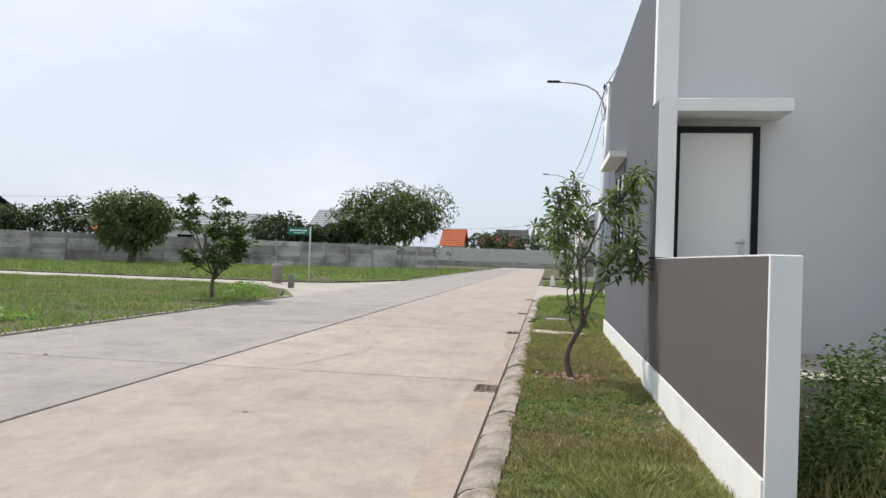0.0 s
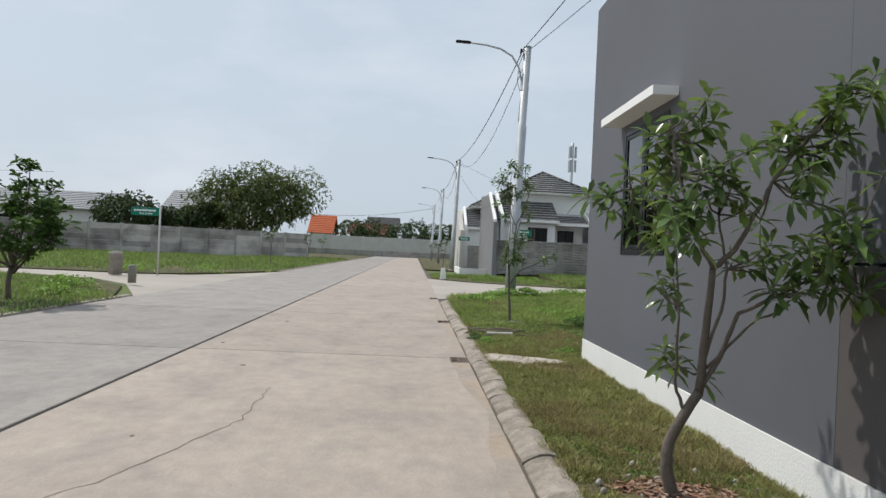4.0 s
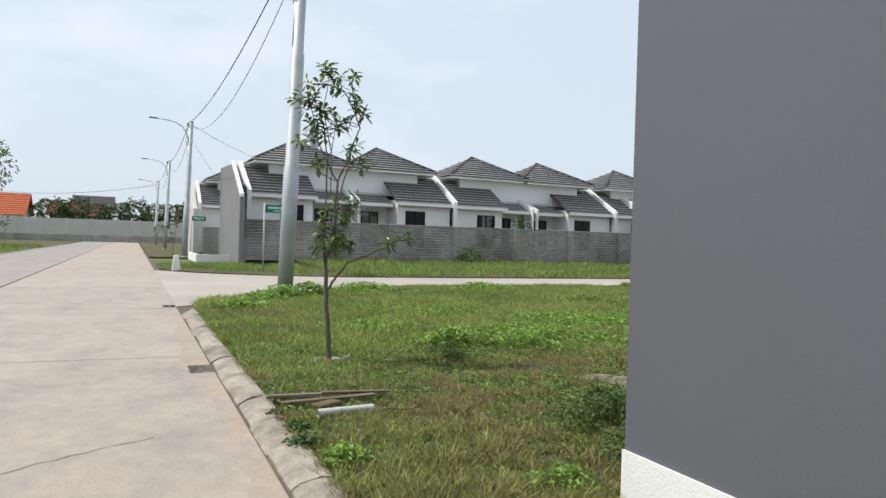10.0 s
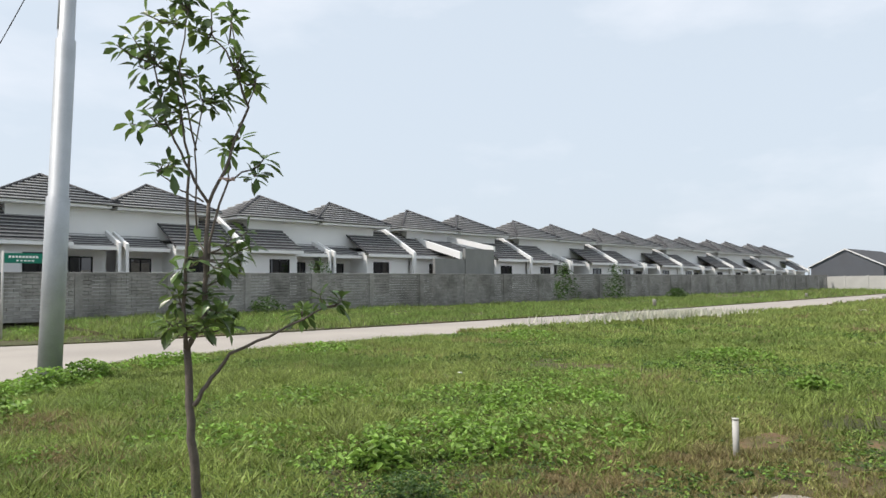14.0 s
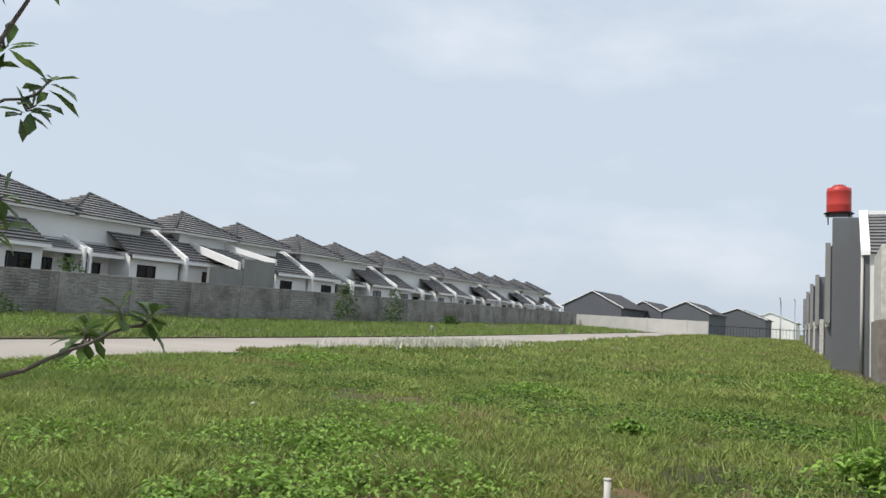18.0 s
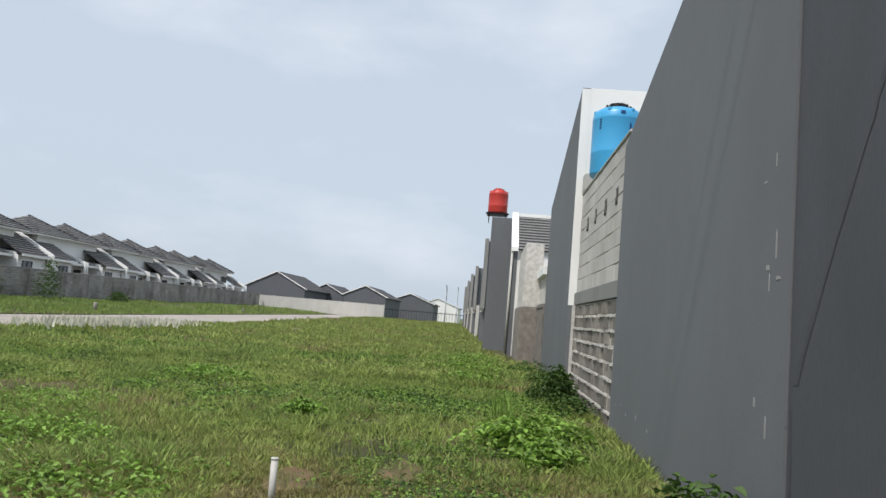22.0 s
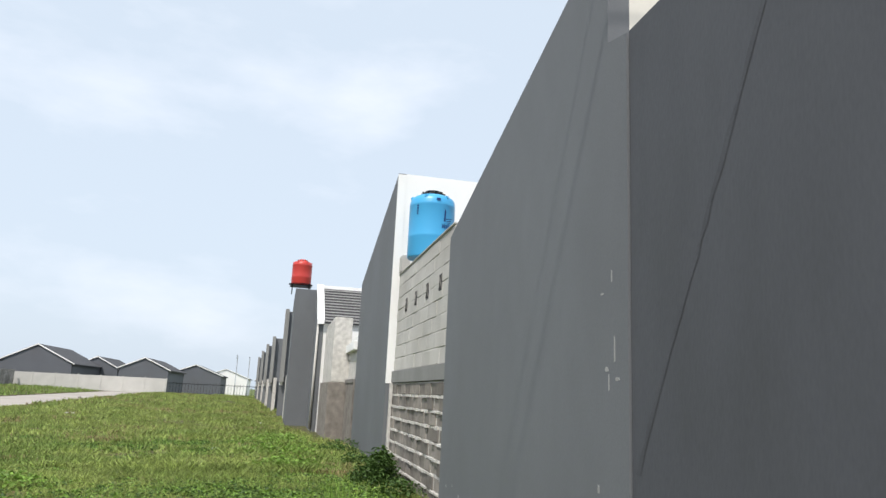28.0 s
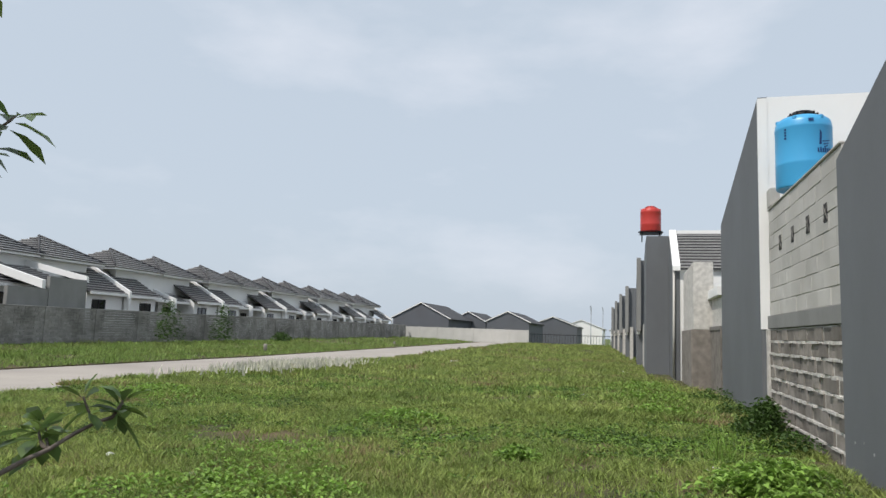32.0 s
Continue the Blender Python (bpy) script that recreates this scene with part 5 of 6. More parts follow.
def patch(name, x, y, rx, ry, z, mat, label, n=22, seed=1, kind=""):
    r = random.Random(seed)
    pts = [(x + rx * (0.75 + 0.4 * r.random()) * math.cos(2 * math.pi * i / n), y + ry * (0.7 + 0.45 * r.random()) * math.sin(2 * math.pi * i / n)) for i in range(n)]
    bm = B()
    def ground(px):
        return z + (lot_z(px) if y > 16.4 else 0.03)
    c = bm.verts.new((x, y, ground(x) + 0.010))
    mid = [((p[0] + x) / 2, (p[1] + y) / 2) for p in pts]
    ring1 = [bm.verts.new((p[0], p[1], ground(p[0]) + 0.004 + 0.016 * r.random())) for p in mid]
    ring = [bm.verts.new((p[0], p[1], ground(p[0]) - 0.014)) for p in pts]
    for i in range(n):
        j = (i + 1) % n
        bm.faces.new((c, ring1[i], ring1[j])), bm.faces.new((ring1[i], ring[i], ring[j], ring1[j]))
    return solid(name, bm, mat, label, "ground patch")


SAND = [(2.15, 18.55, 0.52, 0.40), (1.95, 18.15, 0.34, 0.34), (2.2, 17.75, 0.36, 0.35), (1.82, 18.82, 0.22, 0.16)]
for i, (x, y, rx, ry) in enumerate(SAND):
    patch("sand_patch", x, y, rx, ry, 0.003 + 0.003 * i, M_SAND, "pale sand and rubble spilled on the grass", 26, 5 + i)
EARTH = [(-0.42, 11.82, 0.40, 0.32), (-0.08, 20.5, 0.34, 0.2), (4.38, 20.42, 0.30, 0.16), (3.75, 19.3, 0.55, 0.22), (4.3, 18.6, 0.5, 0.25), (6.6, 19.93, 0.42, 0.2), (8.4, 21.5, 0.5, 0.25), (7.9, 21.1, 0.4, 0.2), (8.0, 19.1, 0.4, 0.16), (6.6, 20.5, 0.3, 0.14), (-0.5, 21.6, 0.25, 0.2), (0.9, 19.4, 0.3, 0.16)]
for i, (x, y, rx, ry) in enumerate(EARTH):
    patch("earth_patch", x, y, rx, ry, 0.004, M_EARTH, "bare red-brown earth patch in the grass", 18, 40 + i)
stone_mesh = []
for i in range(4):
    bm = B()
    bmesh.ops.create_icosphere(bm, subdivisions=2, radius=1)
    for v in bm.verts:
        v.co *= 1 + 0.3 * noise.noise(v.co * 1.3 + Vector((i * 7, 0, 0)))
    stone_mesh.append(mesh_of("stone", bm, M_STONE))


def stone(x, y, z, s, seed, label="small pale stone lying on the ground"):
    ob = tagged(new("stone", stone_mesh[seed % 4]), label, "stone", "loose stones")
    ob.matrix_basis = pose(x, y, z, 10 * seed, 20 * seed, 47 * seed) @ Matrix.Diagonal((s, s * 0.8, s * 0.6, 1))


r = random.Random(3)
for i in range(26):
    a = r.uniform(0, 6.28)
    d = r.uniform(0.15, 0.5)
    stone(-0.39 + d * math.cos(a), 11.9 + d * math.sin(a), 0.045, r.uniform(0.010, 0.028), i)
for i, (x, y, s) in enumerate(((-0.20, 20.45, 0.045), (-0.04, 20.36, 0.06), (0.05, 20.38, 0.05), (-0.24, 20.33, 0.03), (0.12, 20.5, 0.035), (-0.3, 20.42, 0.025))):
    stone(x, y, 0.045, s, i)
for i in range(90):
    stone(r.uniform(1.7, 2.6), r.uniform(17.5, 18.95), 0.092, r.uniform(0.006, 0.02), i)
for i, (x, y, s) in enumerate(((15.5, 19.8, 0.07), (16.1, 19.75, 0.05), (27.9, 19.0, 0.11), (30.2, 26.6, 0.16), (4.45, 22.52, 0.035), (4.9, 23.8, 0.045), (6.9, 17.9, 0.05), (6.75, 18.0, 0.035), (3.6, 21.2, 0.03))):
    bm = B()
    box(bm, -s, s, -s * 0.7, s * 0.7, 0, s * 0.35)
    for v in bm.verts:
        v.co += Vector((r.uniform(-1, 1), r.uniform(-1, 1), r.uniform(-0.4, 0.8))) * s * 0.3
    lit = solid("litter_scrap", bm, M_LITTER, "crumpled pale plastic scrap in the grass", "litter", group="litter scraps")
    lit.matrix_world = pose(x, y, 0.14, 0, 0, 40 * i)


for i in range(70):
    stone(HX - r.uniform(0.02, 0.16), r.uniform(8.0, 16.6), 0.04, r.uniform(0.008, 0.026), i, "small pale rubble at the foot of the wall")


# ---- trees ----
def limb(bm, start, end, r0, r1, bend, seed, n=6):
    q = random.Random(seed)
    a, b = Vector(start), Vector(end)
    off = Vector((q.uniform(-1, 1), q.uniform(-1, 1), q.uniform(-0.3, 0.6))) * bend
    pts = [a.lerp(b, i / n) + off * math.sin(math.pi * i / n) for i in range(n + 1)]
    tube(bm, pts, [r0 + (r1 - r0) * i / n for i in range(n + 1)], 7)
    return pts


def whorls(tips, per, length, width, spread=0.5, droop=0.18):
    """Leaves in whorls round each twig tip."""
    c, d = [], []
    for tip in tips:
        tip = np.array(tip)
        for i in range(per):
            a = rng.uniform(0, 2 * np.pi)
            e = rng.uniform(-0.25, 1.05)
            v = np.array([math.cos(a) * math.cos(e), math.sin(a) * math.cos(e), math.sin(e)])
            c.append(tip + rng.normal(0, spread * length * 0.35, 3))
            d.append(v)
    return leaf_quads(np.array(c), np.array(d), length, width, droop)


def small_tree(name, label, x, y, limbs, twig_count, per, length, width, seed, z=0.1, leaf_mat=None, flowers=(), spread=0.10):
    """limbs: (start, end, r0, r1, bend, leafy) in metres from the base."""
    t = thing(name, label, "tree", (x, y, z), "street trees")
    bm = B()
    tips = []
    q = random.Random(seed)
    for i, (a, b, r0, r1, bend, leafy) in enumerate(limbs):
        pts = limb(bm, a, b, r0, r1, bend, seed + i)
        if leafy:
            for k in range(leafy * twig_count):
                p = pts[-1 - int(q.random() ** 1.5 * 3.2)]
                e = p + Vector((q.gauss(0, spread), q.gauss(0, spread), q.uniform(-0.04, 0.15) * spread * 10))
                tube(bm, [p, (p + e) / 2 + Vector((0, 0, 0.015)), e], [0.007, 0.006, 0.004], 5)
                tips.append(tuple(e))
            tips.append(tuple(pts[-1]))
    part("trunk", bm, M_BARK, t, "thin forked grey-brown trunk")
    me = many("crown", whorls(tips, per, length, width), LEAF_FACES, leaf_mat or M_LEAF, "", "", t)
    for key in ("label", "category", "kind"):
        if key in me:
            del me[key]
    for i, f in enumerate(flowers):
        c = np.tile(np.array(f), (9, 1))
        a = np.linspace(0, 6.28, 9)
        d = np.stack([np.cos(a), np.sin(a), 0.3 + 0 * a], 1)
        fl = many("flower", leaf_quads(c, d, 0.05, 0.04, 0.2), LEAF_FACES, M_PETAL, "", "", t)
        for key in ("category", "kind"):
            if key in fl:
                del fl[key]
        fl["label"] = "pale pink blossom"
    return t


LEAF_TRIS = [(0, 3, 1), (0, 2, 3), (3, 6, 4), (3, 4, 1), (3, 2, 5), (3, 5, 6), (6, 7, 4), (6, 5, 7)]


def blade_leaves(c, d, length, width):
    """Long leaves, widest past the middle, folded along the rib and bending down to the tip."""
    n = len(c)
    side = np.cross(d, np.tile(np.array([0, 0, 1.0]), (n, 1)) + rng.normal(0, 0.25, (n, 3)))
    side /= np.linalg.norm(side, axis=1, keepdims=True) + 1e-9
    up = np.cross(side, d)
    L = (length * rng.uniform(0.6, 1.2, n))[:, None]
    W = (width * rng.uniform(0.8, 1.2, n))[:, None]
    sag = rng.uniform(0.05, 0.35, n)[:, None] * np.array([0, 0, -1.0])
    def spine(f):
        return c + d * L * f + sag * L * f * f
    v = np.zeros((n, 8, 3))
    v[:, 0], v[:, 3], v[:, 6], v[:, 7] = spine(0.06), spine(0.36), spine(0.70), spine(1.0)
    for k, f, w in ((1, 0.36, 0.30), (4, 0.70, 0.5)):
        v[:, k] = spine(f) + side * W * w + up * W * 0.16
        v[:, k + 1] = spine(f) - side * W * w + up * W * 0.16
    return v


def tufted_tree(label, x, y, z, limbs, radii, tufts, whorl, per, length, width, reach, flowers=()):
    """A young tree with bare limbs and tufts of long leaves set in whorls round the twig ends."""
    t = thing("young_tree", label, "tree", (x, y, z), "street trees")
    bm = B()
    nodes = []
    for pts, (r0, r1) in zip(limbs, radii):
        fine = []
        for a, b in zip(pts, pts[1:]):
            for k in range(4):
                q = Vector(a).lerp(Vector(b), k / 4)
                fine.append(q + Vector(rng.normal(0, 0.004, 3)))
        fine.append(Vector(pts[-1]))
        m = len(fine) - 1
        tube(bm, fine, [r0 + (r1 - r0) * k / m for k in range(m + 1)], 8)
        nodes += fine[2:]
    c, d = [], []
    for tuft in tufts:
        tuft = Vector(tuft)
        root = min(nodes, key=lambda q: (q - tuft).length + 0.7 * max(0.0, q.z - tuft.z))
        for k in range(whorl):
            tip = tuft + Vector(rng.normal(0, reach, 3))
            mid = root.lerp(tip, 0.55) + Vector((0, 0, -0.02))
            tube(bm, [root, mid, tip], [0.0055, 0.0045, 0.003], 5)
            axis = (tip - mid).normalized() + Vector((0, 0, 0.5))
            axis.normalize()
            a0 = rng.uniform(0, 6.28)
            e1 = axis.orthogonal().normalized()
            e2 = axis.cross(e1)
            for i in range(per):
                a = a0 + 2.4 * i
                lift = 0.75 - 1.25 * i / per + rng.normal(0, 0.15)
                v = (e1 * math.cos(a) + e2 * math.sin(a)) * math.cos(lift) + axis * math.sin(lift)
                c.append(tip - axis * 0.05 * i / per)
                d.append(v.normalized())
    part("trunk", bm, M_BARK, t, "thin forked grey-brown trunk")
    ob = many("crown", blade_leaves(np.array(c), np.array(d), length, width), LEAF_TRIS, M_LEAF, "", "", t)
    for key in ("label", "category", "kind"):
        if key in ob:
            del ob[key]
    for f in flowers:
        a = np.linspace(0, 5.03, 5)
        fl = many("flower", blade_leaves(np.tile(np.array(f), (5, 1)), np.stack([np.cos(a), np.sin(a), 0.4 + 0 * a], 1), 0.055, 0.05), LEAF_TRIS, M_PETAL, "", "", t)
        for key in ("category", "kind"):
            if key in fl:
                del fl[key]
        fl["label"] = "pale pink blossom"
    return t


# the leafy tree by the grey wall: its limbs and the places of its leaf tufts
T1_LIMBS = [
    [(-0.06, -0.15, 0.0), (-0.11, -0.16, 0.17), (-0.1, -0.16, 0.3), (0.03, -0.19, 0.55)],
    [(0.03, -0.19, 0.55), (0.01, -0.3, 0.87), (-0.03, -0.42, 1.17)],
    [(-0.03, -0.17, 0.44), (-0.09, -0.18, 0.59), (-0.14, -0.32, 0.98)],
    [(0.03, -0.19, 0.55), (0.1, -0.29, 0.78), (0.13, -0.36, 0.96), (0.3, -0.44, 1.07), (0.49, -0.57, 1.22)],
    [(-0.03, -0.42, 1.17), (0.05, -0.47, 1.26), (0.1, -0.51, 1.39), (0.18, -0.53, 1.58), (0.32, -0.56, 1.78), (0.49, -0.6, 1.98)],
    [(-0.03, -0.42, 1.17), (-0.14, -0.46, 1.34), (-0.18, -0.45, 1.49), (-0.24, -0.44, 1.7), (-0.27, -0.43, 1.85)],
    [(-0.16, -0.46, 1.46), (-0.18, -0.17, 1.53), (-0.23, 0.1, 1.59), (-0.4, 0.14, 1.53)],
    [(0.02, -0.25, 0.73), (0.05, -0.36, 0.98), (0.03, -0.43, 1.17), (-0.04, -0.48, 1.42)],
    [(0.04, -0.24, 0.68), (0.19, -0.36, 0.91), (0.34, -0.43, 1.02)],
]
T1_TUFTS = [
    (-0.26, -0.3, 1.83), (-0.06, -0.35, 1.79), (-0.2, -0.29, 1.69), (-0.38, 0.13, 1.55), (-0.23, -0.29, 1.33), (-0.21, -0.6, 1.33), (-0.12, -0.61, 1.63), (0.24, -0.45, 1.74), (0.33, -0.5, 1.8), (0.4, -0.54, 1.95), (0.49, -0.67, 1.98), (0.3, -0.53, 1.57), (0.43, -0.56, 1.71), (0.18, -0.46, 1.2), (0.29, -0.56, 1.07), (0.37, -0.57, 1.26), (0.48, -0.63, 1.31), (0.49, -0.7, 1.4), (-0.1, -0.23, 1.1), (-0.05, -0.11, 0.71), (0.49, -0.59, 1.13), (-0.22, -0.47, 1.51), (-0.07, -0.56, 1.5), (-0.24, 0.1, 1.52)]
T1_RADII = [(0.034, 0.026), (0.022, 0.015), (0.010, 0.006), (0.015, 0.006), (0.014, 0.005), (0.012, 0.005), (0.007, 0.004), (0.009, 0.005), (0.009, 0.005)]
tufted_tree("young leafy street tree with glossy whorled leaves", -0.39, 11.95, 0.03, T1_LIMBS, T1_RADII, T1_TUFTS, 5, 9, 0.128, 0.040, 0.075, flowers=(T1_TUFTS[7],))
# the slender tree on the corner
T2_LIMBS = [
    [(0.02, -0.01, -0.01), (-0.0, -0.01, 0.27), (-0.02, 0.0, 0.59), (-0.03, 0.04, 0.96)],
    [(-0.01, 0.0, 0.67), (0.07, -0.03, 0.81), (0.16, -0.06, 0.93), (0.38, -0.17, 1.04), (0.6, -0.28, 1.16)],
    [(-0.04, 0.02, 0.96), (-0.06, 0.01, 1.18), (-0.05, -0.0, 1.56), (-0.04, 0.02, 1.94), (-0.08, 0.07, 2.27)],
    [(-0.04, 0.02, 0.96), (0.04, -0.01, 1.12), (0.03, -0.03, 1.41), (0.06, 0.0, 1.71)],
    [(0.05, -0.02, 1.71), (-0.05, 0.04, 1.92), (-0.14, 0.07, 2.11), (-0.19, 0.11, 2.42)],
    [(0.05, -0.02, 1.71), (0.14, -0.04, 1.92), (0.24, -0.08, 2.23), (0.14, -0.07, 2.48), (0.07, 0.0, 2.6)],
    [(0.05, -0.02, 1.32), (0.08, -0.0, 1.57), (0.13, -0.08, 1.82), (0.28, -0.1, 1.91)],
    [(0.03, -0.01, 1.71), (-0.07, 0.04, 1.77), (-0.18, 0.07, 1.86)],
    [(0.0, 0.0, 1.57), (-0.01, 0.01, 1.98), (0.02, -0.01, 2.24)],
    [(0.14, -0.06, 1.83), (0.16, -0.04, 1.97)],
    [(0.23, -0.1, 2.23), (0.27, -0.11, 2.39)],
    [(0.19, -0.08, 2.37), (0.16, -0.04, 2.67)],
    [(-0.01, 0.0, 1.97), (-0.09, 0.03, 2.37), (-0.04, 0.04, 2.72)],
]
T2_TUFTS = [
    (0.02, 0.1, 2.75), (-0.12, 0.04, 2.66), (-0.23, 0.11, 2.53), (-0.11, 0.15, 2.47), (-0.05, 0.08, 2.41), (-0.29, 0.11, 2.44), (-0.01, -0.07, 2.24), (0.08, -0.08, 2.25), (-0.08, 0.09, 2.18), (-0.27, 0.02, 2.1), (0.18, 0.03, 2.06), (0.26, -0.17, 1.9), (0.3, -0.02, 2.37), (0.2, -0.13, 2.47), (0.18, 0.04, 2.69), (0.03, 0.04, 2.63), (-0.08, 0.04, 2.77), (-0.18, 0.08, 2.3), (-0.0, 0.04, 1.45), (-0.06, 0.05, 1.24), (0.04, -0.06, 1.19), (0.15, -0.14, 1.42), (0.22, -0.09, 1.47), (0.14, 0.05, 1.05), (-0.09, 0.07, 1.1), (-0.05, -0.09, 1.09), (0.18, 0.01, 1.14), (0.63, -0.2, 1.22), (0.56, -0.13, 1.14), (-0.2, 0.0, 1.86), (0.11, 0.02, 1.32)]
T2_RADII = [(0.026, 0.018), (0.013, 0.005), (0.011, 0.005), (0.015, 0.010), (0.008, 0.004), (0.009, 0.004), (0.008, 0.004), (0.005, 0.003), (0.005, 0.003), (0.004, 0.003), (0.004, 0.003), (0.004, 0.003), (0.005, 0.003)]
tufted_tree("slender sparse young street tree with tufts of leaves", -0.10, 20.5, 0.03, T2_LIMBS, T2_RADII, T2_TUFTS, 3, 8, 0.105, 0.042, 0.042, flowers=(T2_LIMBS[6][2],))
# the rounder tree across the road
T3 = [((0, 0, -0.05), (0.05, 0, 0.6), 0.05, 0.04, 0.03, 0)] + [((0.05, 0, 0.4 + 0.1 * (i % 3)), (1.0 * math.cos(i * 1.05) * (0.6 + 0.1 * (i % 4)), 1.0 * math.sin(i * 1.05) * (0.6 + 0.1 * (i % 3)), 0.9 + 0.32 * (i % 5)), 0.025, 0.008, 0.12, 3) for i in range(14)] + [((0.05, 0, 0.6), (0.2, 0.1, 2.2), 0.03, 0.008, 0.1, 3)]
small_tree("young_tree", "bushy young street tree on the verge", -8.74, 20.7, T3, 5, 10, 0.15, 0.06, 31, leaf_mat=M_WEED_DARK)
T4 = [((0, 0, -0.05), (0.02, 0, 0.9), 0.025, 0.018, 0.03, 0), ((0.02, 0, 0.8), (0.15, 0.1, 1.9), 0.018, 0.008, 0.06, 2), ((0.02, 0, 0.8), (-0.2, -0.1, 1.6), 0.014, 0.006, 0.06, 2)]
for i, (x, y) in enumerate(((-9.0, 44.0), (-9.2, 58.0), (-9.3, 66.0), (0.2, 55.0), (0.3, 68.0), (0.2, 83.0))):
    small_tree("young_tree", "small staked sapling on the verge", x, y, T4, 2, 8, 0.16, 0.06, 50 + i, leaf_mat=M_WEED_DARK)


# ---- far trees and bamboo ----
def crown_blobs(blobs, n, leaf, mat, name, label, category, at, trunks=()):
    t = thing(name, label, category, at, "far trees")
    total = sum(b[3] * b[4] * b[5] for b in blobs) ** 1.0
    cs, ds = [], []
    for bx0, by0, bz0, rx, ry, rz in blobs:
        m = max(30, int(n * rx * ry * rz / total))
        v = rng.normal(0, 1, (m, 3))
        v /= np.linalg.norm(v, axis=1, keepdims=True)
        rad = rng.uniform(0.55, 1.08, (m, 1)) ** 0.6
        lump = 1 + 0.22 * np.sin(v[:, :1] * 9 + bx0) * np.cos(v[:, 2:3] * 7 + by0)
        cs.append(np.array([bx0, by0, bz0]) + v * rad * lump * np.array([rx, ry, rz]))
        ds.append(v * 0.6 + rng.normal(0, 0.6, (m, 3)))
    c, d = np.concatenate(cs), np.concatenate(ds)
    d /= np.linalg.norm(d, axis=1, keepdims=True)
    ob = many("crown", leaf_quads(c, d, leaf, leaf * 0.42, 0.3), LEAF_FACES, mat, "", "", t)
    for key in ("label", "category", "kind"):
        if key in ob:
            del ob[key]
    bm = B()
    for a, b, r0, r1 in trunks or [((0, 0, -0.2), (0.2, 0, blobs[0][2]), 0.25, 0.1)]:
        limb(bm, a, b, r0, r1, 0.3, 5)
    part("trunk", bm, M_BARK, t)
    return t


# the left boundary wall runs slantwise; L0, L1 are its ends
L0, L1 = Vector((-42.0, 48.5, 0.05)), Vector((-11.45, 72.3, 0.05))
lw = thing("precast_wall", "long stained precast concrete panel wall", "wall")
run = (L1 - L0).length
ang = math.degrees(math.atan2(L1.y - L0.y, L1.x - L0.x))
lw.matrix_basis = Matrix.Translation(L0) @ pose(0, 0, 0, 0, 0, ang)
nbay = 17
bw = run / nbay
pm = mesh_of("panel", cube(0.08, bw - 0.08, -0.03, 0.03, 0.01, 0.43, bevel=0.008), M_PRECAST)
cm = mesh_of("post", cube(-0.09, 0.09, -0.09, 0.07, -0.1, 2.22, bevel=0.012), M_PRECAST)
for i in range(nbay + 1):
    piece("post", cm, lw, pose(bw * i, 0, 0))
    if i < nbay:
        for k in range(5):
            piece("panel", pm, lw, pose(bw * i, 0.008 * math.sin(i * 5 + k * 3), 0.43 * k))
back_wall = thing("precast_wall", "long pale boundary wall closing the road end", "wall")
part("face", cube(-60, 30, 121.0, 121.2, 0, 3.0), M_PALE_WALL, back_wall)
for i in range(30):
    piece("post", bpy.data.meshes["far_post"] if "far_post" in bpy.data.meshes else mesh_of("far_post", cube(-0.15, 0.15, -0.12, 0.1, 0, 3.1), M_PALE_WALL), back_wall, pose(-58 + 3 * i, 121.0, 0))
low_far = solid("low_stone_wall", cube(-45, 12, 117.2, 117.6, 0, 0.9, bevel=0.03), M_FENCE, "low rough stone wall at the road end", "wall")
# a short return at the near end of the slanting wall
solid("wall_return", cube(-80, -42.1, 47.9, 48.02, 0, 2.2), M_PRECAST, "stained precast concrete wall continuing sideways", "wall", "structure")

crown_blobs([(-0.6, 0, 3.6, 3.2, 3, 2.4), (-3.0, -0.3, 4.3, 2.2, 2, 2.1), (2.2, 0.3, 4.4, 2.6, 2.4, 2.4), (0.2, 0, 5.6, 2.8, 2.4, 1.6), (3.9, 0.5, 4.6, 1.6, 1.6, 1.8), (-4.6, 0, 2.6, 1.8, 1.8, 1.2)], 11000, 0.34, M_BAMBOO, "bamboo_clump", "large dense green bamboo clump behind a wall", "bamboo", (-17.0, 74.5, 0.9),
            [((0.4 * i - 2, 0, 0), (0.9 * i - 4, 0.3, 5.6 + 0.4 * (i % 3)), 0.06, 0.02) for i in range(10)])
crown_blobs([(4.4, 0.5, 6.2, 2.0, 1.8, 1.4), (0.8, 0, 6.9, 2.6, 2.0, 1.0), (-3.2, 0.2, 6.0, 1.6, 1.6, 1.2), (5.6, 0, 5.0, 1.4, 1.4, 1.6), (-5.2, 0, 4.0, 1.2, 1.2, 1.4)], 1500, 0.30, M_BAMBOO, "bamboo_sprays", "thin feathery bamboo tips", "bamboo", (-17.0, 74.3, 0.9),
            [((0.4 * i - 2, 0, 0), (1.5 * i - 5, 0.3, 6.6 + 0.35 * (i % 3)), 0.04, 0.012) for i in range(8)])
crown_blobs([(0, 0, 2.8, 2.4, 2.0, 1.7), (-1.4, 0, 3.9, 1.5, 1.5, 1.2), (1.2, 0.3, 3.6, 1.7, 1.5, 1.2), (0.3, 0, 4.4, 1.7, 1.3, 0.8)], 6500, 0.30, M_BAMBOO, "bamboo_clump", "dense dark green bush leaning over a wall", "bamboo", (-30.6, 51.6, 0))
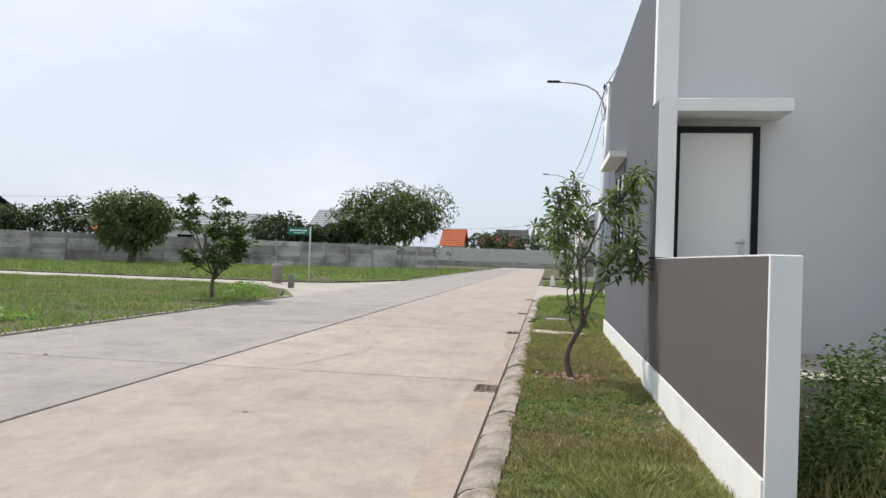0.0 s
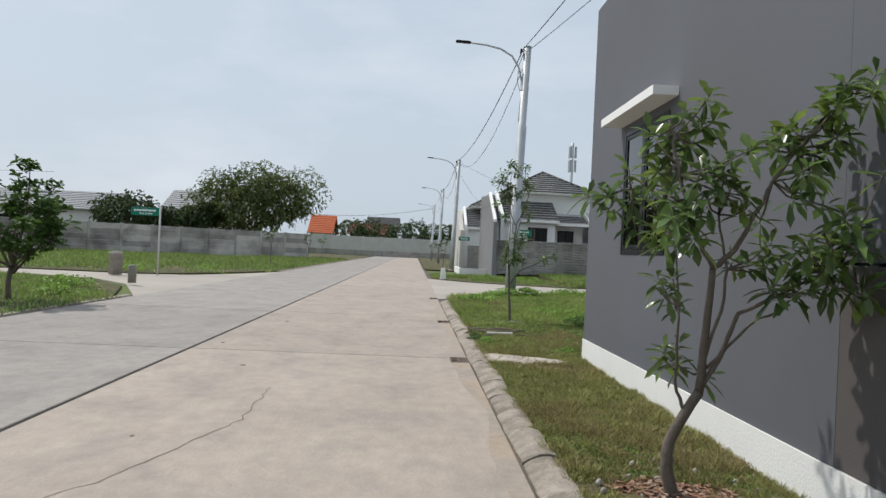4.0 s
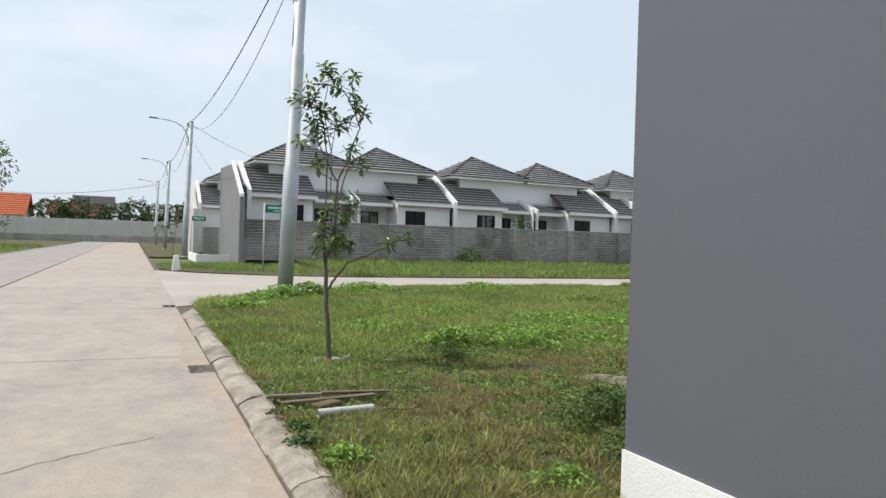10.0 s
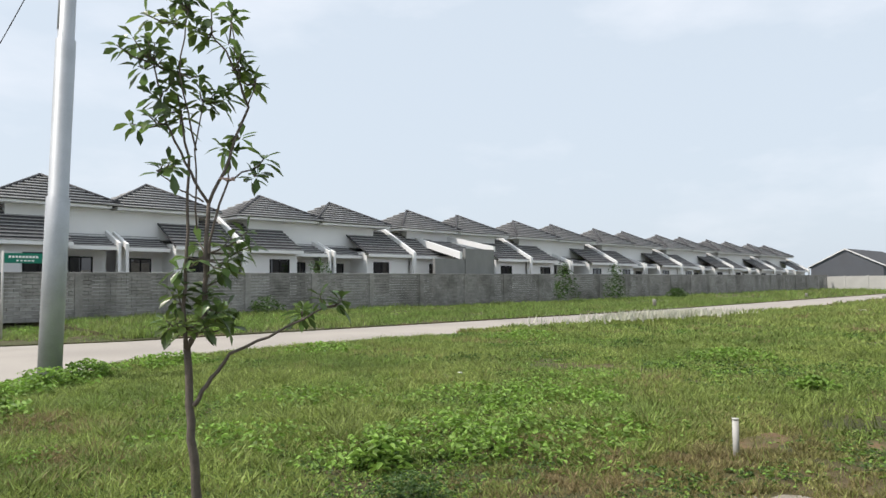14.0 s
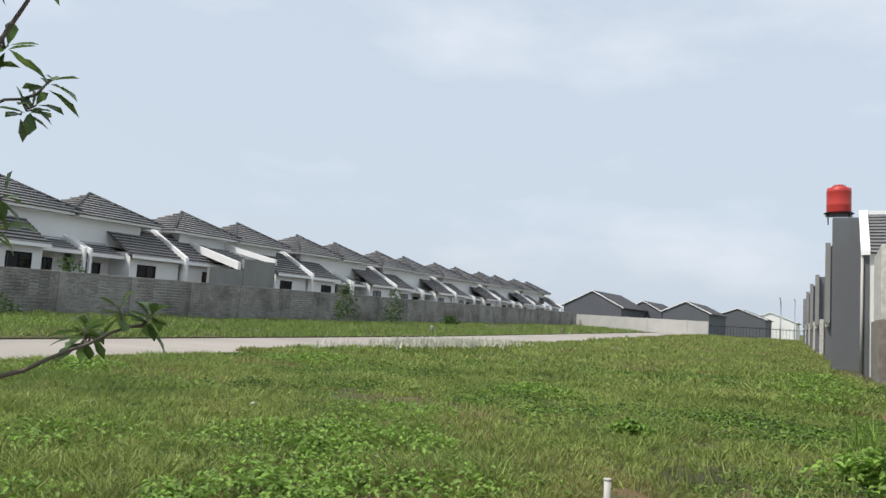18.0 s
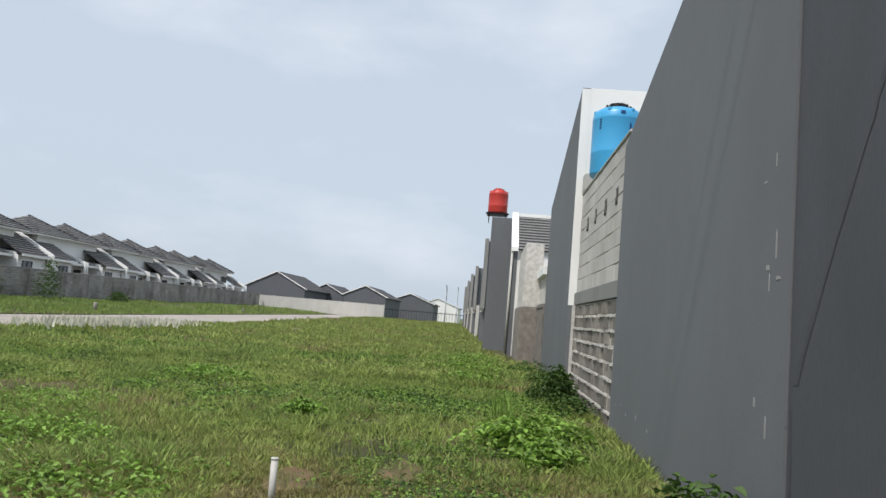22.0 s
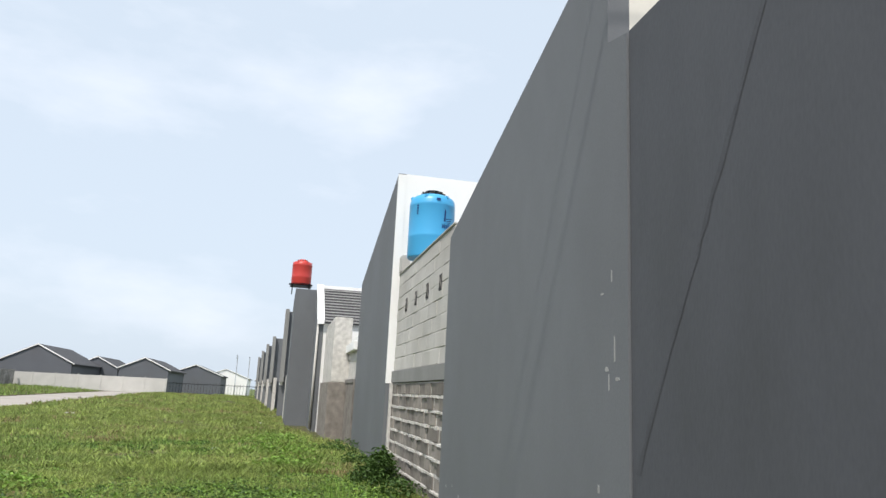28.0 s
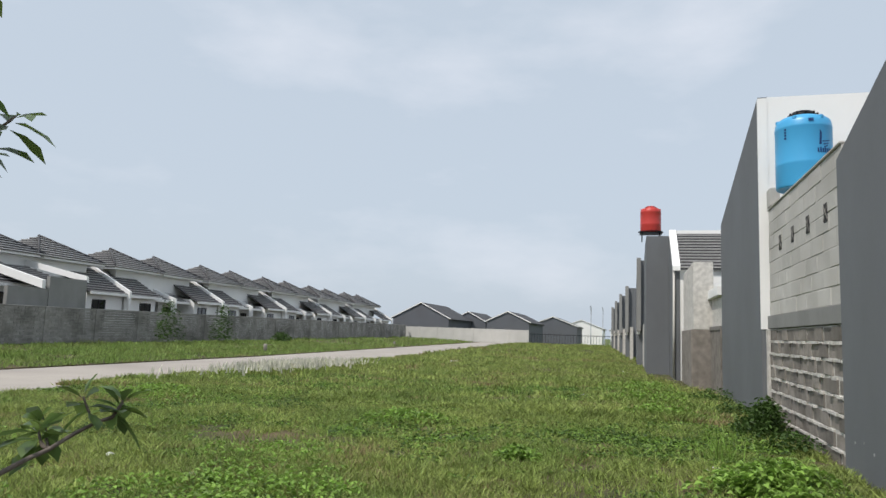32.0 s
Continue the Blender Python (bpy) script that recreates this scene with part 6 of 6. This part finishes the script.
crown_blobs([(0, 0, 4.4, 2.4, 1.8, 1.0), (1.8, 0, 3.6, 1.2, 1.2, 1.0), (-2.0, 0, 3.8, 1.2, 1.2, 1.0)], 700, 0.28, M_BAMBOO, "bamboo_sprays", "thin feathery bamboo tips", "bamboo", (-30.6, 51.5, 0))
for i, (x, y, s, h) in enumerate(((-26.5, 69, 2.0, 4.4), (-24.2, 71, 1.5, 3.6), (-44, 62, 2.4, 4.6), (-48, 60, 2.0, 4.0), (-36, 60, 1.6, 3.8), (-21.5, 73, 1.4, 4.2))):
    crown_blobs([(0, 0, h * 0.72, s, s, s * 0.8), (s * 0.6, 0, h * 0.9, s * 0.7, s * 0.7, s * 0.5), (-s * 0.6, 0.2, h * 0.8, s * 0.7, s * 0.7, s * 0.55)], 1800, 0.42, M_LEAF_FAR, "garden_tree", "leafy tree behind the boundary wall", "tree", (x, y, 0))


def palm(x, y, h, s, label="banana-like palm with drooping fronds"):
    t = thing("palm", label, "palm", (x, y, 0), "far palms")
    part("trunk", limb_mesh((0, 0, 0), (0.2, 0, h), 0.16, 0.1), M_BARK, t)
    for i in range(9):
        a, e = 2 * math.pi * i / 9 + x, 0.35 + 0.5 * ((i * 5) % 3) / 3
        bm = B()
        left, right, mid = [], [], []
        for k in range(7):
            f = k / 6
            p = Vector((math.cos(a) * s * f, math.sin(a) * s * f, h + s * (e * f - 0.75 * f * f)))
            w = 0.28 * s * math.sin(math.pi * (0.12 + 0.86 * f)) * 0.5
            o = Vector((-math.sin(a), math.cos(a), 0)) * w
            mid.append(bm.verts.new(p)), left.append(bm.verts.new(p + o - Vector((0, 0, w * 0.5)))), right.append(bm.verts.new(p - o - Vector((0, 0, w * 0.5))))
        for k in range(6):
            bm.faces.new((left[k], mid[k], mid[k + 1], left[k + 1])), bm.faces.new((mid[k], right[k], right[k + 1], mid[k + 1]))
        part("frond", bm, M_LEAF_FAR, t)


def limb_mesh(a, b, r0, r1):
    bm = B()
    limb(bm, a, b, r0, r1, 0.1, 2)
    return bm


for i in range(11):
    palm(-16 + 2.6 * i + 0.7 * math.sin(i * 3), 134 + 3 * math.sin(i * 2.1), 4.6 + 1.2 * math.sin(i * 1.7), 2.7)
for x, y, h in ((-40.5, 60.5, 3.6), (-39.2, 61.5, 3.9), (-27.6, 56.4, 3.0)):
    palm(x, y, h, 1.9)
crown_blobs([(i * 2.6, math.sin(i * 2.3) * 1.5, 3.4 + 0.5 * math.sin(i * 1.9), 2.0, 1.8, 1.9) for i in range(8)], 5000, 0.5, M_LEAF_FAR, "hedge_trees", "row of dark trees beyond the road end", "trees", (-12, 124.5, 0.3))


def plain_house(x, y, w, d, h, ridge, roof, wall, label):
    g = thing("village_house", label, "house", (x, y, 0), "village houses")
    part("body", cube(0, w, 0, d, 0, h), wall, g)
    n = 10
    for i in range(n):
        f0, f1 = i / n, (i + 1) / n
        part("tile_course", prism(B(), [(-0.5 + (d / 2 + 0.5) * f0, h - 0.2 + (ridge - h + 0.2) * f0 + 0.06), (-0.5 + (d / 2 + 0.5) * f1 + 0.05, h - 0.2 + (ridge - h + 0.2) * f1), (-0.5 + (d / 2 + 0.5) * f0, h - 0.2 + (ridge - h + 0.2) * f0 - 0.05)], "x", -0.5, w + 0.5), roof, g)
        part("tile_course", prism(B(), [(d + 0.5 - (d / 2 + 0.5) * f0, h - 0.2 + (ridge - h + 0.2) * f0 + 0.06), (d + 0.5 - (d / 2 + 0.5) * f1 - 0.05, h - 0.2 + (ridge - h + 0.2) * f1), (d + 0.5 - (d / 2 + 0.5) * f0, h - 0.2 + (ridge - h + 0.2) * f0 - 0.05)], "x", -0.5, w + 0.5), roof, g)
    part("gable", prism(B(), [(0.1, h), (d - 0.1, h), (d / 2, ridge - 0.3)], "x", 0.02, w - 0.02), wall, g)
    part("window", cube(w * 0.3, w * 0.45, -0.03, 0.0, h * 0.35, h * 0.75), M_BLACK, g)
    return g


plain_house(-19.4, 128, 3.4, 8, 3.6, 6.6, M_RED_ROOF, M_WHITE, "village house with bright red tiled roof")
plain_house(-13.0, 131, 6, 8, 3.8, 5.6, M_RED_DARK, M_FENCE, "village house with dark red roof")
plain_house(-10, 134, 5, 8, 4.6, 7.0, M_ROOF, M_WHITE, "village house with steep dark gable")
plain_house(-41, 70, 12, 9, 3.6, 5.2, M_SHEET, M_WHITE, "low village house with grey sheet roof")
plain_house(-60, 58, 9, 8, 3.6, 5.6, M_ROOF, M_FENCE, "village house with dark roof")
plain_house(-27, 80, 7, 8, 4.2, 6.4, M_SHEET, M_WHITE, "village house with pale gable")
plain_house(-48, 72, 6, 8, 3.2, 5.0, M_RED_ROOF, M_FENCE, "village house with red roof")
# second terrace further along the road
for i in range(2):
    o = copy_thing(unit_a if i % 2 == 0 else unit_b, pose(UX0 - 0.9 + UNIT * i, 62.6, 0.1))
end2 = thing("gable_wall", "pale end wall of a further terrace", "wall")
part("face", prism(B(), [(60.6, 0), (69, 0), (69, 4.8), (65.2, 4.6), (62.2, 3.0), (60.6, 2.9)], "x", UX0 - 1.4, UX0 - 1.05), M_PALE_WALL, end2)
wall2 = thing("block_wall", "grey block wall beside the road", "wall")
for i in range(6):
    piece("bay", bay_mesh, wall2, pose(2.0 + bay * i, 59.6, 0.03))
mast = thing("cell_mast", "slim mobile phone mast with antennas", "mast", (20.5, 109, 0))
part("pole", tube(B(), [(0, 0, 0), (0, 0, 17.8)], 0.22, 10), M_POLE, mast)
for i in range(3):
    a = 2.1 * i
    for zz in (13.6, 15.6):
        part("antenna", cube(-0.15, 0.15, -0.1, 0.1, 0, 1.7), M_POLE, mast).matrix_basis = pose(0.5 * math.cos(a), 0.5 * math.sin(a), zz, 0, 0, math.degrees(a))
for i, (x, y) in enumerate(((95, 24), (99, 22.6), (104, 24.5))):
    street_lamp(x, y, 5.4, 0.07)

# ---- weeds ----
def ground_z(x, y):
    up = 0.006 * np.clip(x - 30.0, 0, None) * (x > 30)
    bank = np.clip((y - LY1 - 0.0275 * (x - 4.6)) / (49.2 - LY1 - 0.0275 * (x - 4.6)), 0, 1) * 0.33 * (x > 4.7) - 0.07 * (y > LY1 + 0.0275 * (x - 4.6) - 0.2) * (x > -1.5)
    f = np.clip((x - 0.3) / 3.2, 0, 1) * (y > 16.4) * (y < LY0 + 4.0)
    return 0.028 + 0.088 * f * f * (3 - 2 * f) + np.where(x > -1.5, up + bank + 0.07 * (y > LY1) * (x > 4.7), 0.0)


def weed(x, y, r_, h, n, mat, leaf, label, z=None, name="weed_clump"):
    z = float(ground_z(np.array([x]), np.array([y]))[0]) - 0.01 if z is None else z
    m = n
    a = rng.uniform(0, 2 * np.pi, m)
    d = r_ * np.sqrt(rng.uniform(0, 1, m)) * (0.72 + 0.28 * np.sin(a * 3 + x * 5) + 0.14 * np.sin(a * 7 + y * 3))
    zz = z + h * rng.uniform(0.15, 1, m) * (1 - 0.75 * (d / r_) ** 2)
    c = np.stack([x + d * np.cos(a), y + d * np.sin(a), zz], 1)
    b = rng.uniform(0, 2 * np.pi, m)
    dr = np.stack([np.cos(b), np.sin(b), rng.uniform(-0.1, 0.7, m)], 1)
    dr /= np.linalg.norm(dr, axis=1, keepdims=True)
    return many(name, leaf_quads(c, dr, leaf, leaf * 0.55, 0.35), LEAF_FACES, mat, label, "weeds")


def wood_chips(x, y, r_, n):
    """Loose chips of bark lying flat and crossed round the foot of a tree."""
    a, d = rng.uniform(0, 2 * np.pi, n), r_ * np.sqrt(rng.uniform(0, 1, n))
    d *= 0.8 + 0.2 * np.sin(a * 3 + 1) + 0.15 * np.sin(a * 5)
    px, py = x + d * np.cos(a), y + 0.8 * d * np.sin(a)
    c = np.stack([px, py, ground_z(px, py) + rng.uniform(0.012, 0.05, n) * (1 - 0.6 * d / r_)], 1)
    b = rng.uniform(0, 2 * np.pi, n)
    dr = np.stack([np.cos(b), np.sin(b), rng.uniform(-0.25, 0.25, n)], 1)
    dr /= np.linalg.norm(dr, axis=1, keepdims=True)
    return many("wood_chips", leaf_quads(c, dr, 0.045, 0.018, 0.05), LEAF_FACES, M_CHIPS, "reddish bark chips round the foot of a tree", "mulch")


wood_chips(-0.42, 11.82, 0.36, 900)
W_LABEL = "bright green leafy weeds among grass"
for x, y, r_, h, n in ((2.4, 20.9, 1.1, 0.22, 1500), (4.0, 21.8, 1.3, 0.2, 1500), (1.1, 22.4, 0.9, 0.18, 700), (5.6, 22.4, 1.0, 0.16, 700), (2.6, 23.6, 1.0, 0.15, 500), (3.3, 20.3, 0.7, 0.16, 600)):
    weed(x, y, r_ * 1.25, h * 0.8, int(n * 1.3), M_WEED, 0.055, W_LABEL)
for x, y, r_, h, n in ((6.5, 19.95, 0.3, 0.2, 260), (0.75, 27.0, 0.6, 0.32, 420), (1.4, 27.6, 0.6, 0.3, 420), (-0.2, 25.2, 0.6, 0.22, 360), (0.3, 26.4, 0.5, 0.25, 300), (2.6, 27.9, 0.8, 0.25, 420), (5.2, 27.6, 0.9, 0.25, 420), (1.4, 20.9, 0.25, 0.22, 200),
                       (5.7, 17.7, 0.55, 0.3, 620), (5.0, 17.45, 0.4, 0.25, 360), (6.3, 17.35, 0.5, 0.28, 420), (9.0, 22.0, 0.9, 0.22, 420), (12, 18.3, 0.9, 0.25, 420), (14.5, 18.4, 1.2, 0.3, 520), (18, 18.5, 1.4, 0.3, 520), (10.2, 27.3, 1.2, 0.25, 420),
                       (1.6, 40.6, 0.8, 0.35, 300), (3.5, 40.9, 1.3, 0.3, 360), (7, 36.6, 1.2, 0.25, 300), (12, 40, 1.6, 0.3, 300), (-9.6, 24.5, 0.9, 0.3, 360), (-8.6, 22.0, 0.6, 0.25, 260), (-11.5, 33.1, 0.8, 0.35, 260), (-9.5, 34.6, 0.9, 0.35, 260), (-9.0, 14.0, 0.8, 0.25, 360), (-10.5, 12.0, 0.9, 0.25, 360)):
    weed(x, y, r_, h, int(n * 1.3), M_WEED, 0.075, W_LABEL)
for x, y, r_, h, n in ((9.9, 16.9, 0.35, 0.62, 700), (10.5, 16.8, 0.35, 0.5, 500), (10.1, 17.1, 0.4, 0.3, 400), (8.6, 16.8, 0.4, 0.3, 300), (2.65, 16.75, 0.12, 0.5, 130), (3.0, 16.75, 0.2, 0.45, 160), (3.5, 16.75, 0.2, 0.35, 160), (11.0, 16.8, 0.5, 0.4, 300), (13, 16.9, 0.5, 0.3, 300), (16, 16.9, 0.7, 0.35, 300)):
    weed(x, y, r_, h, n, M_WEED_DARK, 0.07, "dark straggly weeds at the foot of a wall")
for x, y, r_, h, n in ((1.15, 9.4, 0.5, 0.72, 1000), (1.7, 9.9, 0.6, 0.8, 1100), (0.75, 8.4, 0.35, 0.5, 500), (1.4, 8.2, 0.5, 0.6, 700), (0.7, 7.5, 0.25, 0.35, 300), (1.3, 7.0, 0.5, 0.45, 500), (2.2, 9.0, 0.5, 0.8, 600)):
    weed(x, y, r_, h, int(n * 1.8), M_WEED_DARK, 0.04, "tall straggly shrubby weeds beside the wall")
for x, n in ((13, 60), (33.5, 120), (39.0, 120), (47, 120), (17.2, 140)):
    weed(x, FY - 0.8 if x != 17.2 else FY + 1.6, 0.9, 2.6 if x in (33.5, 39.0, 17.2) else 0.8, n * 4, M_WEED_DARK, 0.16, "bushy green shrub by the block wall", name="shrub")


weed(-0.81, 17.40, 0.16, 0.13, 420, M_WEED, 0.034, W_LABEL)
for x, y, r_, h, n in ((-0.93, 17.75, 0.13, 0.10, 220), (-0.88, 18.1, 0.12, 0.08, 160), (-0.95, 18.5, 0.08, 0.06, 90), (1.05, 17.6, 0.5, 0.26, 1500), (1.5, 17.3, 0.4, 0.2, 800), (0.75, 16.95, 0.35, 0.2, 600), (0.1, 16.75, 0.22, 0.12, 300), (-0.3, 25.3, 0.5, 0.2, 500), (1.05, 20.2, 0.3, 0.2, 420), (-0.3, 22.9, 0.35, 0.12, 300), (1.5, 24.5, 0.4, 0.16, 300), (6.0, 24.8, 0.6, 0.2, 400), (9.4, 24.0, 0.7, 0.25, 400)):
    weed(x, y, r_, h, n, M_WEED_DARK if n != 300 else M_WEED, 0.036, "low dark green leafy weeds in the grass")


# ---- grass ----
def keep(x, y):
    """Where grass grows on the lot and the verge."""
    ok = ~((x > HX - 0.015) & (y > 7.3) & (y < HY + 0.04))
    ok &= ~((x > 7.6) & (y < 16.45 + np.clip((x - 17.0) * 0.2, 0, 1.8)))
    ok &= ~((x > -0.92) & (x < -0.08) & (y > 15.92) & (y < 16.62 - 0.42 * (x + 0.92))) | (rng.random(len(x)) < 0.04)
    for sx, sy, rx, ry in SAND:
        ok &= (((x - sx) / rx) ** 2 + ((y - sy) / ry) ** 2 > 0.75) | (rng.random(len(x)) < 0.30)
    for sx, sy, rx, ry in EARTH:
        ok &= (((x - sx) / rx) ** 2 + ((y - sy) / ry) ** 2 > 0.6) | (rng.random(len(x)) < (0.06 if sy < 12 else 0.28))
    ok &= ~((x < 1.95) & (y > 25.4) & (((x - 1.95) / 2.9) ** 2 + ((y - 25.4) / 2.9) ** 2 > 0.97))
    return ok


def field(name, n, x0, x1, y0, y1, h, w, mat, label, test=None, power=1.0, lean=1.0, straw=0.0, bare=0.3, tuft=0.12):
    """Blades in uneven lumps; a share of them is dry straw, in lumps of its own."""
    x = x0 + (x1 - x0) * rng.random(n) ** power
    y = rng.uniform(y0, y1, n)
    ok = keep(x, y) if test is None else test(x, y)
    lump = 0.34 * vnoise(x, y, 1.7, 3) + 0.26 * vnoise(x, y, tuft * 3, 4) + 0.4 * vnoise(x, y, tuft, 5)
    ok &= rng.random(n) < np.clip((lump - bare - 0.12) * 5.0, 0.05, 1.0)
    dry = 0.4 * vnoise(x, y, 1.9, 8) + 0.3 * vnoise(x, y, 0.6, 10) + 0.3 * vnoise(x, y, tuft * 1.4, 9) + rng.normal(0, 0.10, n) < straw
    hh = h * (0.1 + 2.2 * lump * lump + 0.9 * lump)
    for pick, m, tag in ((ok & ~dry, mat, label), (ok & dry, M_STRAW, "dry straw-coloured grass among the green")):
        if pick.sum() > 50:
            blades(name if m is mat else "dry_grass", x[pick], y[pick], ground_z(x[pick], y[pick]), hh[pick] * (1 if m is mat else 0.8), w, m, tag, lean)


field("verge_grass", 230000, KX + 0.0, 0.24, 6.5, 16.7, 0.034, 0.0058, M_GRASS, "short dry-tipped mown grass on the verge", straw=0.40, lean=1.5, bare=0.14, tuft=0.07)
field("verge_grass", 240000, KX + 0.0, 4.6, 16.45, 20.6, 0.042, 0.0070, M_GRASS, "short patchy grass on the verge", straw=0.46, lean=1.4, bare=0.14, tuft=0.09)
field("lot_grass", 260000, KX + 0.05, 6.0, 19.6, 29.2, 0.058, 0.010, M_GRASS_LOT, "green uneven grass on the open lot", straw=0.33, lean=1.5, bare=0.14, tuft=0.14)
field("lot_grass", 260000, 4.0, 13.0, 16.5, 29.5, 0.062, 0.010, M_GRASS_LOT, "green uneven grass on the open lot", straw=0.33, lean=1.6, bare=0.17, tuft=0.22)
field("lot_grass", 150000, 11.0, 42.0, 16.4, 30.4, 0.09, 0.026, M_GRASS_LOT, "green uneven grass on the open lot", power=1.5, straw=0.33, lean=1.6, bare=0.17, tuft=0.4)
field("lot_grass", 50000, 38.0, 88.0, 17.0, 32.5, 0.13, 0.04, M_GRASS_LOT, "green uneven grass on the open lot", test=lambda x, y: y < LY0 + 3.6 * (x - 4.0) / 88.0, straw=0.34, bare=0.15, tuft=0.9)


def leafy(n, x0, x1, y0, y1, size, level, mat, label):
    """Low broad-leaved weeds scattered in lumps between the blades."""
    x, y = rng.uniform(x0, x1, n), rng.uniform(y0, y1, n)
    lump = 0.5 * vnoise(x, y, 1.3, 21) + 0.3 * vnoise(x, y, 0.35, 22) + 0.2 * vnoise(x, y, 0.12, 23)
    ok = keep(x, y) & (lump + rng.normal(0, 0.05, n) > level)
    x, y, m = x[ok], y[ok], ok.sum()
    a = rng.uniform(0, 2 * np.pi, m)
    d = np.stack([np.cos(a), np.sin(a), rng.uniform(0.0, 0.8, m)], 1)
    d /= np.linalg.norm(d, axis=1, keepdims=True)
    c = np.stack([x, y, ground_z(x, y) + rng.uniform(0.0, size * 0.9, m)], 1)
    many("ground_weeds", leaf_quads(c, d, size, size * 0.5, 0.3), LEAF_FACES, mat, label, "weeds")


leafy(70000, KX + 0.05, 6.0, 17.0, 29.0, 0.035, 0.5, M_WEED, "low broad-leaved weeds between the grass")
leafy(70000, KX + 0.05, 6.0, 16.8, 29.0, 0.036, 0.51, M_WEED_DARK, "dark low weeds between the grass")
leafy(110000, 5.0, 18.0, 16.8, 29.5, 0.06, 0.5, M_WEED, "low broad-leaved weeds between the grass")
leafy(90000, 5.0, 18.0, 16.8, 29.5, 0.06, 0.50, M_WEED_DARK, "dark low weeds between the grass")
leafy(30000, KX + 0.05, 0.2, 7.0, 17.0, 0.022, 0.52, M_WEED_DARK, "tiny dark weeds in the mown verge")
leafy(26000, KX + 0.05, 0.2, 7.0, 17.0, 0.022, 0.55, M_WEED, "tiny broad-leaved weeds in the mown verge")
field("far_verge_grass", 70000, 0.8, 50.0, LY1 + 0.3, 45.6, 0.13, 0.024, M_GRASS_LUSH, "lush green grass below the block wall", test=lambda x, y: ((x > 2.6) | (y > 38)) & (y > LY1 + 0.028 * (x - 4)) & (y < 44.85 + 0.03 * (x - 3)), power=1.3, straw=0.16, bare=0.1, tuft=0.35)
field("far_verge_grass", 14000, 50.0, 88.0, LY1 + 1.0, 47.5, 0.16, 0.04, M_GRASS_LUSH, "lush green grass below the block wall", test=lambda x, y: (y > LY1 + 0.028 * (x - 4)) & (y < 44.85 + 0.03 * (x - 3)), straw=0.2)
field("far_verge_grass", 9000, -0.9, 1.5, 40.0, 43.9, 0.12, 0.018, M_GRASS_LUSH, "lush green grass below the block wall", test=lambda x, y: x > -2, straw=0.2)
field("west_grass", 120000, -26.0, RX0 - 0.02, 8.0, 28.8, 0.07, 0.013, M_GRASS_LUSH, "overgrown green grass across the road", test=lambda x, y: (y < 22.5) | (x < RX0 - 0.2 - (y - 22.5) * 0.62), straw=0.12, bare=0.12, tuft=0.3)
field("west_grass", 90000, -45.0, RX0 - 0.2, 32.6, 75.0, 0.14, 0.028, M_GRASS_LUSH, "overgrown green grass before the panel wall", test=lambda x, y: (x < -11.5) | (y > 38), straw=0.12, bare=0.12, tuft=0.5)
field("garden_grass", 14000, HX + 0.2, 3.0, 5.0, 11.3, 0.20, 0.007, M_GRASS, "rank yellow-green grass inside the wall", test=lambda x, y: (y < 10) | (x > 9), straw=0.4, lean=0.6)
# longer loose blades standing above the rest
for x0, x1, y0, y1, n, h, wd in ((KX + 0.1, 6.0, 19.0, 28.8, 18000, 0.11, 0.005), (4.0, 13.0, 16.8, 29.3, 18000, 0.13, 0.008), (11.0, 34.0, 16.8, 30.2, 14000, 0.17, 0.016), (KX + 0.05, 4.4, 16.6, 19.5, 5000, 0.07, 0.003)):
    x, y = rng.uniform(x0, x1, n), rng.uniform(y0, y1, n)
    pick = keep(x, y) & (vnoise(x, y, 0.8, 31) * 0.6 + vnoise(x, y, 0.2, 32) * 0.4 > 0.45)
    blades("long_grass", x[pick], y[pick], ground_z(x[pick], y[pick]), h, wd, M_GRASS_LOT, "longer loose grass blades on the lot", 0.8)
# pale seed heads by the lane
n = 1500
xs, ys = rng.normal(18.2, 1.9, n), rng.normal(28.6, 0.55, n)
ok = ys < 29.7
blades("seed_heads", xs[ok], ys[ok], np.full(ok.sum(), 0.34), 0.17, 0.026, M_DRY, "pale feathery grass seed heads")
blades("tall_grass", xs[ok], ys[ok], np.full(ok.sum(), 0.09), 0.34, 0.012, M_GRASS_LOT, "tall grass stems by the lane")
tx, ty = rng.normal(7.5, 0.22, 60), rng.normal(17.75, 0.15, 60)
blades("tall_grass", tx, ty, np.full(60, 0.09), 0.42, 0.008, M_WEED, "tuft of long bright grass")
